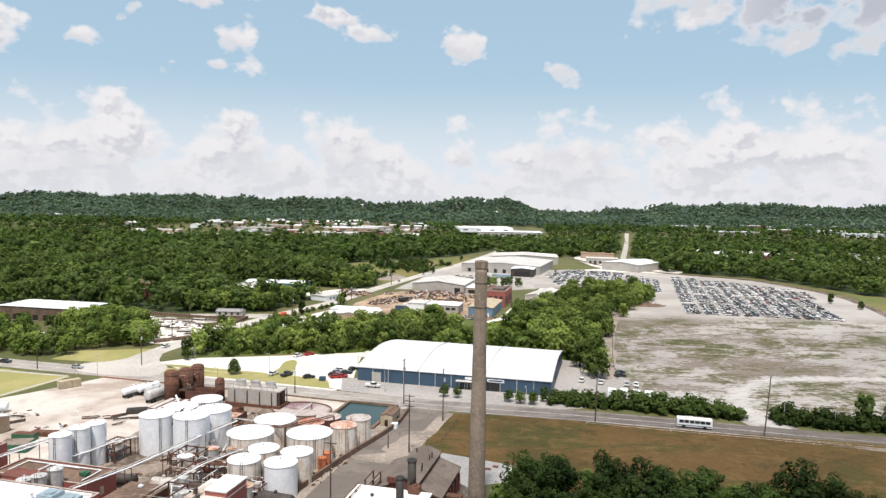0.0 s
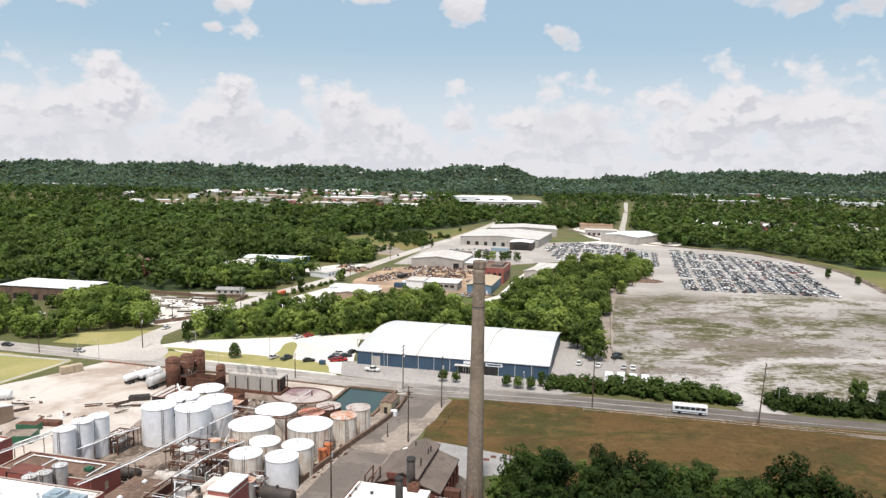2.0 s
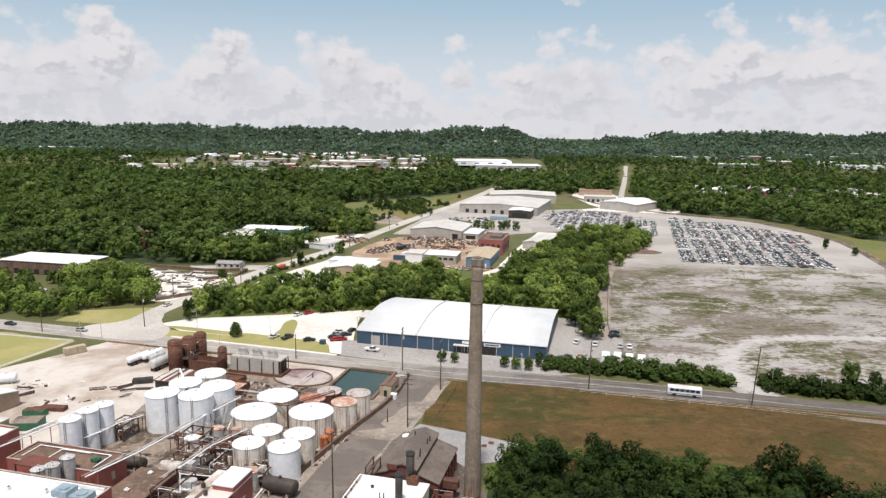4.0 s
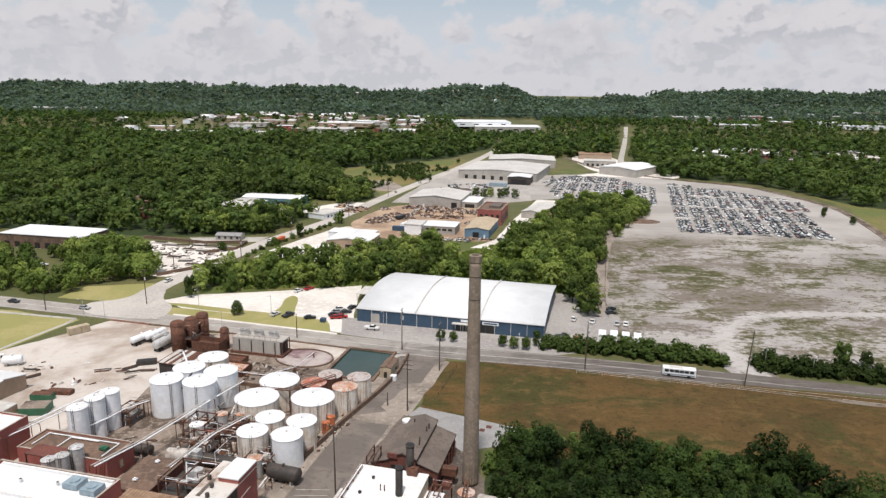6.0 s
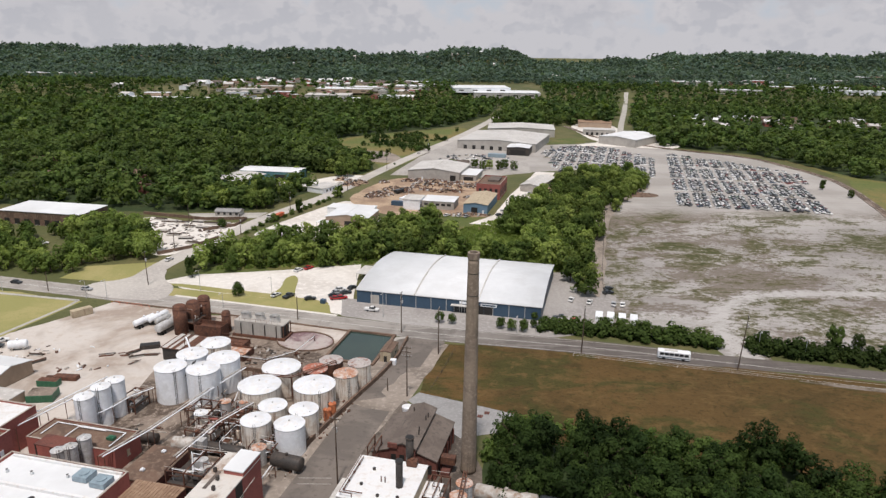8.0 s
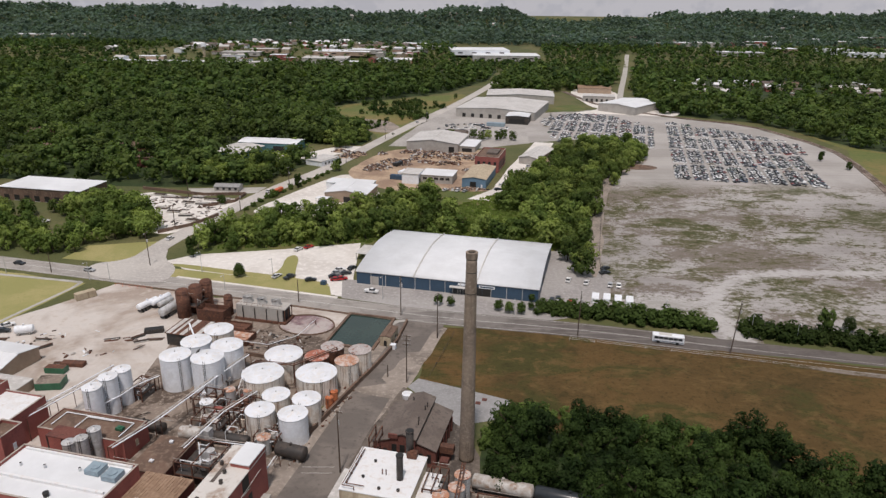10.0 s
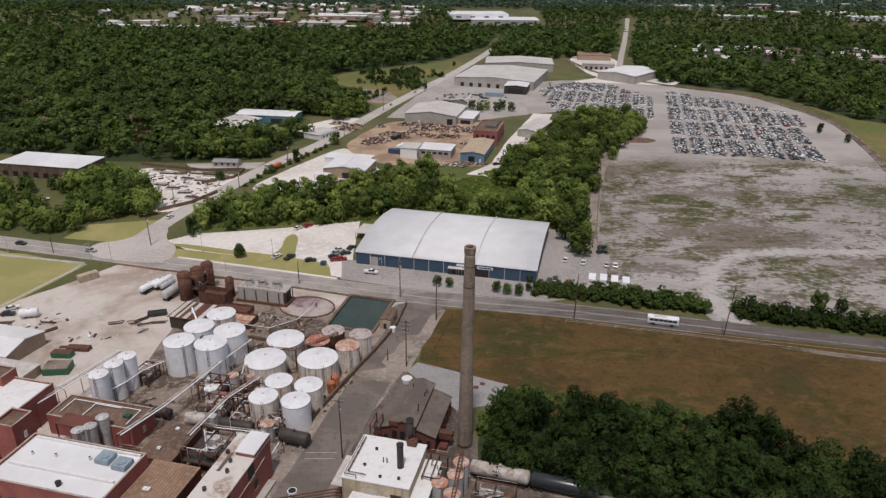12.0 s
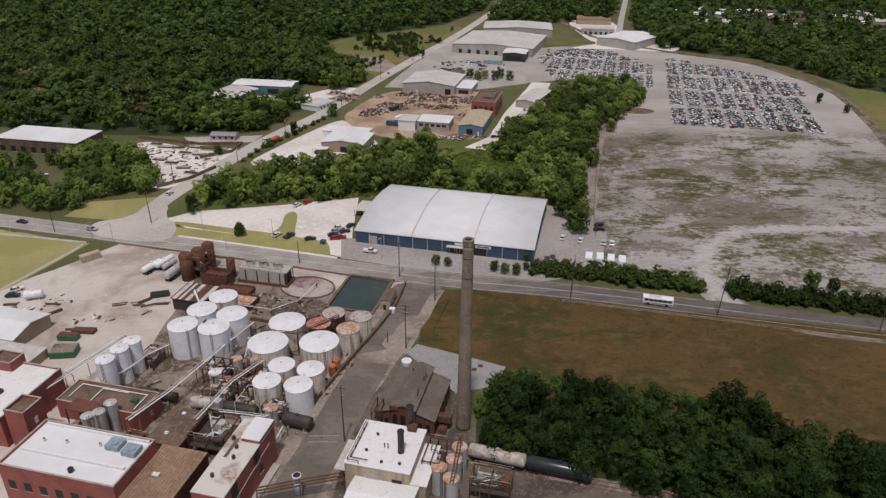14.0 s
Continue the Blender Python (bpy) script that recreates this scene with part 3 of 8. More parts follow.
def drum(bm, x, y, z0, z1, r, n=28, r1=None, caps=True):
    """An upright cylinder or cone frustum."""
    r1 = r if r1 is None else r1
    lo = [bm.verts.new((x + r * math.cos(2 * math.pi * i / n), y + r * math.sin(2 * math.pi * i / n), z0)) for i in range(n)]
    hi = [bm.verts.new((x + r1 * math.cos(2 * math.pi * i / n), y + r1 * math.sin(2 * math.pi * i / n), z1)) for i in range(n)]
    for i in range(n):
        bm.faces.new((lo[i], lo[(i + 1) % n], hi[(i + 1) % n], hi[i]))
    if caps:
        bm.faces.new(lo[::-1])
        bm.faces.new(hi)
    return bm


def tube(bm, pts, r, n=8):
    """A round pipe along straight runs."""
    for a, b in zip(pts, pts[1:]):
        a, b = Vector(a), Vector(b)
        q = (b - a).to_track_quat("Z", "Y")
        rings = []
        for p in (a, b):
            rings.append([bm.verts.new(p + q @ Vector((r * math.cos(2 * math.pi * i / n), r * math.sin(2 * math.pi * i / n), 0))) for i in range(n)])
        for i in range(n):
            bm.faces.new((rings[0][i], rings[0][(i + 1) % n], rings[1][(i + 1) % n], rings[1][i]))
        bm.faces.new(rings[0][::-1])
        bm.faces.new(rings[1])
    return bm


def pipes(runs, r, n=8):
    bm = bmesh.new()
    for pts in runs:
        tube(bm, pts, r, n)
    return bm


def prism(bm, profile, y0, y1):
    """A closed outline in x and z, drawn out along y."""
    a = [bm.verts.new((x, y0, z)) for x, z in profile]
    b = [bm.verts.new((x, y1, z)) for x, z in profile]
    n = len(profile)
    for i in range(n):
        bm.faces.new((a[i], a[(i + 1) % n], b[(i + 1) % n], b[i]))
    bm.faces.new(a[::-1])
    bm.faces.new(b)
    return bm


def inside(x, y, poly):
    hit, j = False, len(poly) - 1
    for i in range(len(poly)):
        (xi, yi), (xj, yj) = poly[i], poly[j]
        if (yi > y) != (yj > y) and x < (xj - xi) * (y - yi) / (yj - yi) + xi:
            hit = not hit
        j = i
    return hit


def patch(name, poly, lift, material, label, category="ground", rag=1.0, step=6.0, turns=0):
    """A sheet of ground with a ragged outline, laid on the land; turns: how often its corners are cut round."""
    for _ in range(turns):
        poly = [(a[0] * (1 - f) + b[0] * f, a[1] * (1 - f) + b[1] * f) for a, b in zip(poly, poly[1:] + poly[:1]) for f in (0.22, 0.78)]
    pts = []
    for (x0, y0), (x1, y1) in zip(poly, poly[1:] + poly[:1]):
        n = max(1, int(math.hypot(x1 - x0, y1 - y0) / step))
        for i in range(n):
            x, y = x0 + (x1 - x0) * i / n, y0 + (y1 - y0) * i / n
            if i and rag:
                o = noise.noise_vector(Vector((x * 0.09, y * 0.09, lift * 40)))
                x, y = x + o.x * rag * 1.6, y + o.y * rag * 1.6
            pts.append((x, y))
    bm = bmesh.new()
    bm.faces.new([bm.verts.new((x, y, 0)) for x, y in pts])
    bmesh.ops.triangulate(bm, faces=bm.faces)
    for cut in STEPS:
        bmesh.ops.bisect_plane(bm, geom=bm.verts[:] + bm.edges[:] + bm.faces[:], plane_co=(0, float(cut), 0), plane_no=(0, 1, 0))
    for v in bm.verts:
        v.co.z = gz(v.co.x, v.co.y) + lift
    for f in bm.faces:
        f.normal_update()
        if f.normal.z < 0:
            f.normal_flip()
    me = bpy.data.meshes.new(name)
    bm.to_mesh(me)
    bm.free()
    me.materials.append(M[material])
    return tagged(new(name, me), label, category, kind="structure")


def strip_points(line, step=5.0):
    out = []
    for (x0, y0), (x1, y1) in zip(line, line[1:]):
        n = max(1, int(math.hypot(x1 - x0, y1 - y0) / step))
        out += [(x0 + (x1 - x0) * i / n, y0 + (y1 - y0) * i / n) for i in range(n)]
    out.append(line[-1])
    return out


def rounded(line, turns=2):
    """The line with its corners cut round."""
    for _ in range(turns):
        out = [line[0]]
        for (x0, y0), (x1, y1) in zip(line, line[1:]):
            out += [(0.75 * x0 + 0.25 * x1, 0.75 * y0 + 0.25 * y1), (0.25 * x0 + 0.75 * x1, 0.25 * y0 + 0.75 * y1)]
        line = out + [line[-1]]
    return line


def ribbon(line, left, right, z0, z1):
    """A slab along a line, from left to right of it and from z0 to z1 over the ground."""
    bm = bmesh.new()
    pts, rows = strip_points(line), []
    for i, (x, y) in enumerate(pts):
        (xa, ya), (xb, yb) = pts[max(0, i - 1)], pts[min(len(pts) - 1, i + 1)]
        d = math.hypot(xb - xa, yb - ya) or 1.0
        nx, ny = -(yb - ya) / d, (xb - xa) / d
        h = gz(x, y)
        rows.append([bm.verts.new(p) for p in ((x + nx * left, y + ny * left, h + z0), (x + nx * left, y + ny * left, h + z1),
                                               (x + nx * right, y + ny * right, h + z1), (x + nx * right, y + ny * right, h + z0))])
    for a, b in zip(rows, rows[1:]):
        for i in range(3):
            bm.faces.new((a[i], b[i], b[i + 1], a[i + 1]))
    bm.faces.new(rows[0])
    bm.faces.new(rows[-1][::-1])
    return bm


GRID = -14.2  # degrees: the plant and the main road lie along this


def grid_at(x, y, z=None, turn=0.0):
    return pose(x, y, gz(x, y) if z is None else z, 0, 0, GRID + turn)


# ---- the land ----
def land():
    xs = np.concatenate([np.linspace(-4200, -1500, 10), np.linspace(-1400, 1700, 125), np.linspace(1800, 4200, 10)])
    ys = np.concatenate([np.linspace(-900, 80, 12), STEPS, np.linspace(215, 1040, 20), np.linspace(1060, 1180, 8), np.linspace(1220, 2000, 34), np.linspace(2040, 3300, 22), np.linspace(3600, 4600, 4)])
    verts = [(x, y, gz(x, y)) for y in ys for x in xs]
    n = len(xs)
    faces = [(j * n + i, j * n + i + 1, (j + 1) * n + i + 1, (j + 1) * n + i) for j in range(len(ys) - 1) for i in range(n - 1)]
    tagged(new("ground", mesh_of("ground", verts, faces, [M["ground"]])), "flat green valley floor rising to low wooded hills", "ground", kind="structure")


land()
MAIN = rounded([(-420, 336), (-260, 294), (-180, 274), (-92, 250.5), (-4.5, 225), (47, 216.3), (95.5, 203.8), (146, 190.5), (260, 160), (420, 118)])
SIDE = rounded([(-4, 220), (-12, 192), (-16.2, 174), (-20.8, 158), (-27, 134), (-38, 96), (-46, 60)], 1)
BACK = rounded([(-124, 268), (-119.5, 301), (-108, 336), (-92, 388), (-67, 438), (-46, 512), (-15, 604), (27, 721), (74, 883), (100, 1000)])


def road(name, line, half, lift, material, label):
    tagged(link(name, ribbon(line, half, -half, -0.3, lift), material), label, "road", kind="structure")


def lines(name, line, places, width, lift, label, dash=0.0):
    bm = bmesh.new()
    for o in places:
        pts = strip_points(line, 3.0)
        for i, ((x0, y0), (x1, y1)) in enumerate(zip(pts, pts[1:])):
            if dash and i % 3:
                continue
            d = math.hypot(x1 - x0, y1 - y0) or 1
            nx, ny = -(y1 - y0) / d, (x1 - x0) / d
            q = [(x0 + nx * (o + width), y0 + ny * (o + width)), (x0 + nx * o, y0 + ny * o), (x1 + nx * o, y1 + ny * o), (x1 + nx * (o + width), y1 + ny * (o + width))]
            bm.faces.new([bm.verts.new((x, y, gz(x, y) + lift)) for x, y in q])
    tagged(link(name, bm, "paint_line"), label, "road marking", kind="structure")


patch("yard_ground", [(-122, 252), (-14, 222), (-24, 183), (-52, 100), (-190, 100), (-160, 200)], 0.03, "yard", "pale bare dirt and gravel works yard")
patch("plant_floor", [(-84, 232), (-32, 216), (-22, 196), (-44, 118), (-96, 128), (-84, 180)], 0.05, "yard_dark", "dark oil-stained ground between the storage tanks")
patch("lawn", [(-400, 326), (-180, 266), (-134, 252), (-150, 208), (-190, 160), (-420, 200)], 0.05, "lawn", "mown yellow-green lawn beside the road")
patch("dry_field", [(2, 217), (47, 213), (95, 200.5), (143, 188.5), (420, 114), (420, -40), (80, 60), (20, 110), (12, 150), (24, 164), (-4, 179)], 0.05, "field", "rough dry field of brown and green grass")
patch("gravel_lot", [(58, 264), (64, 232), (92, 225), (95, 207), (108, 203.5), (112, 219), (330, 166), (330, 300), (262, 388), (286, 484), (283, 527), (277, 550), (266, 598), (216, 633), (158, 680), (60, 640), (66, 520), (118, 540), (150, 500), (140, 470), (100, 406), (80, 340)], 0.05, "lot", "wide pale gravel lot with drifts of weeds", rag=0.7)
patch("parking_ground", [(-112, 276), (-102, 284), (-66, 291), (-33, 300), (-32, 262), (-31, 240), (-60, 250), (-90, 259)], 0.06, "gravel", "bleached gravel parking ground", rag=0.5)
patch("forecourt", [(-36, 258), (-34, 240), (-4, 231), (40, 222), (62, 229), (72, 262), (56, 292), (44, 290), (36, 240), (-30, 257)], 0.07, "forecourt", "grey asphalt forecourt in front of the warehouse", rag=0.0)
patch("verge", [(-112, 273), (-96, 266), (-58, 255.5), (-40, 250.5), (-41, 254), (-54, 258.5), (-66, 262.5), (-84, 267), (-102, 272.5)], 0.095, "lawn", "strip of yellow-green grass beside the parking ground", rag=0.3, turns=2)
patch("verge", [(-66, 260), (-54, 256), (-56, 266), (-57, 280), (-60, 285), (-63, 280), (-62, 268)], 0.099, "lawn", "worn spur of grass between the parking grounds", rag=0.5, turns=2)
patch("verge", [(-156, 278), (-134, 274), (-122, 284), (-121, 300), (-134, 298), (-152, 294)], 0.08, "lawn", "strip of grass below the roadside trees", rag=0.4)
patch("pipe_yard", [(-164, 384), (-124, 366), (-100, 370), (-112, 326), (-124, 306), (-150, 326), (-158, 350)], 0.06, "gravel", "pale yard with stacks of pipe and timber", turns=2)
patch("office_lot", [(-140, 388), (-96, 392), (-99, 380), (-128, 372)], 0.08, "concrete", "pale concrete lot of a low office", rag=0.3)
patch("store_yard", [(-97, 340), (-58, 336), (-28, 352), (-26, 372), (-48, 420), (-58, 424), (-82, 376)], 0.06, "gravel", "pale concrete yard round a beige store", rag=0.5, turns=2)
patch("scrap_yard", [(-58, 424), (-26, 384), (16, 392), (40, 440), (50, 478), (28, 500), (-28, 498), (-44, 470)], 0.07, "dirt", "brown dirt yard with scrap heaps", turns=2)
patch("junk_ground", [(48, 396), (64, 392), (88, 446), (92, 470), (74, 476), (60, 440)], 0.085, "dirt", "red-brown dirt ground with junk along the lane", rag=1.0, turns=1)
patch("truck_lane", [(18, 372), (38, 362), (64, 440), (88, 522), (74, 524), (46, 440), (33, 392)], 0.09, "gravel", "pale lane between the workshops", rag=0.4)
patch("works_yard", [(-34, 506), (30, 500), (70, 520), (76, 620), (100, 700), (20, 700), (-10, 606)], 0.06, "works_asphalt", "pale asphalt yard of the far works", rag=0.5)
patch("clearing", [(-46, 505), (-33, 535), (-21, 566), (2, 640), (24, 700), (34, 772), (16, 772), (-70, 706), (-96, 680), (-84, 598), (-60, 572), (-44, 545)], 0.06, "meadow", "rough open meadow beside the road", turns=2)
patch("rough_ground", [(-102, 284), (-30, 298), (-14, 306), (52, 290), (60, 270), (104, 410), (150, 496), (118, 540), (60, 440), (36, 385), (0, 390), (-28, 350), (-96, 336)], 0.04, "green", "rough grass and brush ground")
patch("track", [(62, 262), (67, 262), (101, 405), (146, 470), (140, 474), (88, 405)], 0.08, "shoulder", "bare dirt track along the fence", rag=0.8, turns=2)
patch("apron", [(-4, 181), (-7, 176), (7, 157), (18, 160), (22, 169)], 0.08, "apron", "pale concrete apron behind the brick house", rag=0.0)
patch("rail_ground", [(-2, 140), (12, 137), (90, 108), (90, 40), (-30, 60), (-6, 112)], 0.06, "siding", "dark gravel ground of the siding")
patch("bare_ground", [(-78, 588), (-66, 618), (-40, 608), (-28, 575), (-30, 556), (-48, 556)], 0.09, "shoulder", "bare pale ground in the meadow", rag=1.6, turns=2)
patch("bare_ground", [(-140, 478), (-122, 466), (-80, 462), (-60, 486), (-46, 503), (-70, 505), (-92, 476), (-122, 484)], 0.075, "gravel", "pale bare yard beside the teal hall", rag=0.6, turns=2)
patch("tank_ground", [(-46, 152), (-25, 152), (-31, 110), (-54, 110)], 0.062, "yard_dark", "dark oily ground beside the street", rag=0.5)
patch("rail_verge", [(262, 388), (290, 484), (300, 505), (296, 556), (286, 612), (306, 520), (345, 470), (430, 340), (330, 320)], 0.055, "meadow", "strip of dry grass outside the rail line")
patch("far_yard", [(118, 652), (158, 680), (150, 700), (146, 790), (160, 828), (200, 820), (196, 740), (206, 712), (232, 668), (216, 640), (158, 655)], 0.07, "gravel", "pale yard between the far works", rag=0.8, turns=2)
patch("works_grass", [(100, 664), (140, 664), (146, 700), (128, 706), (112, 690)], 0.085, "green", "rough grass beside the large works", turns=2)
RAIL_LINE = rounded([(230, 300), (261, 388), (287, 484), (286, 527), (280, 552), (268, 600), (217, 636), (163, 690), (142, 800)], 1)
tagged(link("rail_bed", ribbon(RAIL_LINE, 2.6, -2.6, -0.3, 0.35), "yard_dark"), "dark ballast bed of a railway line", "track bed", kind="structure")
for o in (-0.72, 0.72):
    tagged(link("rail", ribbon(RAIL_LINE, o + 0.05, o - 0.05, 0.3, 0.5), "rust"), "rusty steel rail of the railway line", "rail", "rails")
patch("verge", [(-114, 270), (-40, 251), (-38, 241.5), (-112, 261)], 0.085, "lawn", "strip of yellow-green grass beside the road", rag=0.2)
road("road_main", MAIN, 5.4, 0.10, "road_main", "grey two-lane road with painted-in sunlight towards the junction and worn edges")
patch("street_mouth", [(-12, 222), (-15, 212), (-14, 200), (-6, 200), (-2, 211), (6, 219)], 0.098, "asphalt_old", "worn mouth of the side street", rag=0.2, turns=2)
patch("street_shoulder", [(-12, 222), (5, 216), (-6, 178), (-16, 150), (-22, 118), (-22, 60), (-52, 60), (-46, 110), (-34, 146), (-25, 182)], 0.065, "shoulder", "dirt and gravel shoulders of the side street")
patch("works_ground", [(-8, 176), (8, 158), (14, 138), (8, 110), (-24, 112), (-18, 150)], 0.07, "siding", "dark ground between the old works")
patch("junction", [(-142, 272), (-128, 277), (-124, 292), (-116, 292), (-113, 278), (-104, 268), (-104, 252), (-136, 258)], 0.115, "road_pale", "wide grey road junction", rag=0.3, turns=2)
patch("lay_by", [(108, 192), (124, 188.4), (146, 183), (200, 168), (200, 165), (146, 180), (126, 184.6), (114, 189)], 0.08, "lay_by", "bare dirt strip beside the road", rag=1.5, turns=2)
patch("corner_ground", [(-16, 224), (3, 218), (-6, 205), (-16, 200)], 0.075, "concrete", "pale corner pavement by the pond", rag=0.3, turns=2)
road("road_side", SIDE, 5.6, 0.09, "asphalt_old", "worn grey side street with dirt edges")
road("road_back", BACK, 4.6, 0.12, "road_pale", "pale narrow road to the far works")
lines("road_marking", MAIN, (4.6, -4.75), 0.16, 0.105, "worn white edge lines of the road")
lines("road_marking", MAIN, (0.12, -0.28), 0.14, 0.105, "worn double centre line of the road")


# ---- the warehouse ----
def warehouse():
    W, D, E, C = 70.4, 50.6, 5.0, 2.9
    t = thing("warehouse", pose(10.4, 270.4, 0, 0, 0, -13.8), "long slate-blue metal warehouse with a low arched white roof", "warehouse")
    n = 14

    def top(i):
        s = i / n * 2 - 1
        return (s * D / 2, E + C * (1 - abs(s) ** 1.75))

    wall = bmesh.new()
    prof = [(-D / 2, 0)] + [(D / 2, 0)] + [top(i) for i in range(n, -1, -1)]
    prism(wall, prof, -W / 2, W / 2)
    bmesh.ops.rotate(wall, verts=wall.verts, cent=(0, 0, 0), matrix=Matrix.Rotation(radians(90), 3, "Z"))
    part("wall", wall, "blue_wall", t, "slate-blue ribbed metal wall")
    roof = bmesh.new()
    over = [(top(i)[0] * 1.012, top(i)[1] + 0.22) for i in range(n, -1, -1)]
    under = [(top(i)[0] * 1.012, top(i)[1] + 0.02) for i in range(n + 1)]
    prism(roof, over + under, -W / 2 - 0.4, W / 2 + 0.4)
    bmesh.ops.rotate(roof, verts=roof.verts, cent=(0, 0, 0), matrix=Matrix.Rotation(radians(90), 3, "Z"))
    part("roof", roof, "roof_white", t, "low arched white metal roof", True)
    # raised seams across the roof, front to back
    for u in (-W / 6 - 0.5, W / 6 + 0.3):
        seam = bmesh.new()
        o2 = [(top(i)[0] * 1.016, top(i)[1] + 0.62) for i in range(n, -1, -1)]
        u2 = [(top(i)[0] * 1.014, top(i)[1] + 0.2) for i in range(n + 1)]
        prism(seam, o2 + u2, -0.22, 0.22)
        bmesh.ops.rotate(seam, verts=seam.verts, cent=(0, 0, 0), matrix=Matrix.Rotation(radians(90), 3, "Z"))
        bmesh.ops.translate(seam, verts=seam.verts, vec=(u, 0, 0))
        part("roof_seam", seam, "roof_pale", t)
    for i in range(1, 12):
        u = -W / 2 + W * i / 12
        part("downpipe", boxes((u - 0.09, -D / 2 - 0.14, 0.1, u + 0.09, -D / 2 + 0.02, E + 0.1)), "roof_pale", t)
    part("gutter", boxes((-W / 2, -D / 2 - 0.3, E - 0.05, W / 2, -D / 2 - 0.02, E + 0.2)), "roof_pale", t)
    for u in (-28, 12.5, 16):
        part("shutter_door", boxes((u - 1.7, -D / 2 - 0.05, 0.05, u + 1.7, -D / 2 + 0.1, 3.6)), "grey_wall" if u < 0 else "dark", t)
    entry = part("entrance", boxes((3.0, -D / 2 - 0.09, 0.1, 11.0, -D / 2 + 0.1, 2.9)), "glass", t, "dark glazed entrance")
    for u in (3, 5, 7, 9, 11):
        part("window_frame", boxes((u - 0.07, -D / 2 - 0.13, 0.1, u + 0.07, -D / 2, 3.0)), "roof_pale", entry)
    part("canopy", boxes((2.0, -D / 2 - 1.8, 3.0, 12.0, -D / 2, 3.25)), "roof_pale", t)
    sign = part("sign", boxes((13.0, -D / 2 - 0.12, 3.3, 19.0, -D / 2, 4.4)), "white", t, "white sign with dark bars")
    part("sign_bar", boxes((13.5, -D / 2 - 0.15, 3.6, 18.5, -D / 2 - 0.1, 4.1)), "blue_wall", sign)
    part("sign_bar", boxes((5.0, -D / 2 - 0.13, 3.6, 10.0, -D / 2, 4.5)), "white", t)
    # lean-to at the end wall
    part("lean_to_roof", boxes((-W / 2 - 9, -2, 2.9, -W / 2 - 0.1, 9, 3.1)), "roof_pale", t)
    for x, y in ((-8.8, -1.8), (-8.8, 8.8), (-4.5, -1.8)):
        part("lean_to_post", boxes((-W / 2 + x - 0.1, y - 0.1, 0, -W / 2 + x + 0.1, y + 0.1, 2.95)), "galv", t)
    part("end_door", boxes((W / 2 - 0.05, -8, 0.1, W / 2 + 0.06, -4.5, 3.8)), "dark", t)


warehouse()


# ---- chimney ----
def chimney():
    x, y, H = 8.6, 143.4, 53.6
    t = thing("chimney", pose(x, y, gz(x, y)), "tall weathered grey-brown brick chimney stack", "chimney")
    bm = bmesh.new()
    n, rows = 32, 60
    rings = []
    for j in range(rows + 1):
        z = (H - 1.6) * j / rows
        r = 1.86 - 0.66 * (j / rows)
        rings.append([bm.verts.new((r * math.cos(2 * math.pi * i / n), r * math.sin(2 * math.pi * i / n), z)) for i in range(n)])
    for a, b in zip(rings, rings[1:]):
        for i in range(n):
            bm.faces.new((a[i], a[(i + 1) % n], b[(i + 1) % n], b[i]))
    bm.faces.new(rings[0][::-1])
    bm.faces.new(rings[-1])
    part("shaft", bm, "chimney", t, "tapering weathered shaft", True)
    ring = bmesh.new()
    prof = ((1.21, -0.1), (1.31, 0.15), (1.33, 1.5), (1.22, 1.6), (0.9, 1.6), (0.9, 0.2))
    rows = [[ring.verts.new((r * math.cos(2 * math.pi * i / n), r * math.sin(2 * math.pi * i / n), H - 1.6 + z)) for i in range(n)] for r, z in prof]
    for a, b in zip(rows, rows[1:] + rows[:1]):
        for i in range(n):
            ring.faces.new((a[i], a[(i + 1) % n], b[(i + 1) % n], b[i]))
    part("crown", ring, "chimney", t, "dark corbelled rim")
    flue = bmesh.new()
    drum(flue, 0, 0, H - 0.5, H - 0.45, 0.89)
    part("flue", flue, "dark", t, "flat black disc set inside the rim")
    for z in (44, 49):
        r = 1.86 - 0.66 * z / H + 0.03
        band = bmesh.new()
        drum(band, 0, 0, z - 0.08, z + 0.08, r, 32)
        part("band", band, "dark_steel", t)
    part("ladder", boxes((-0.25, -1.96, 0.2, -0.2, -1.84, 6), (0.2, -1.96, 0.2, 0.25, -1.84, 6)), "dark_steel", t)


chimney()


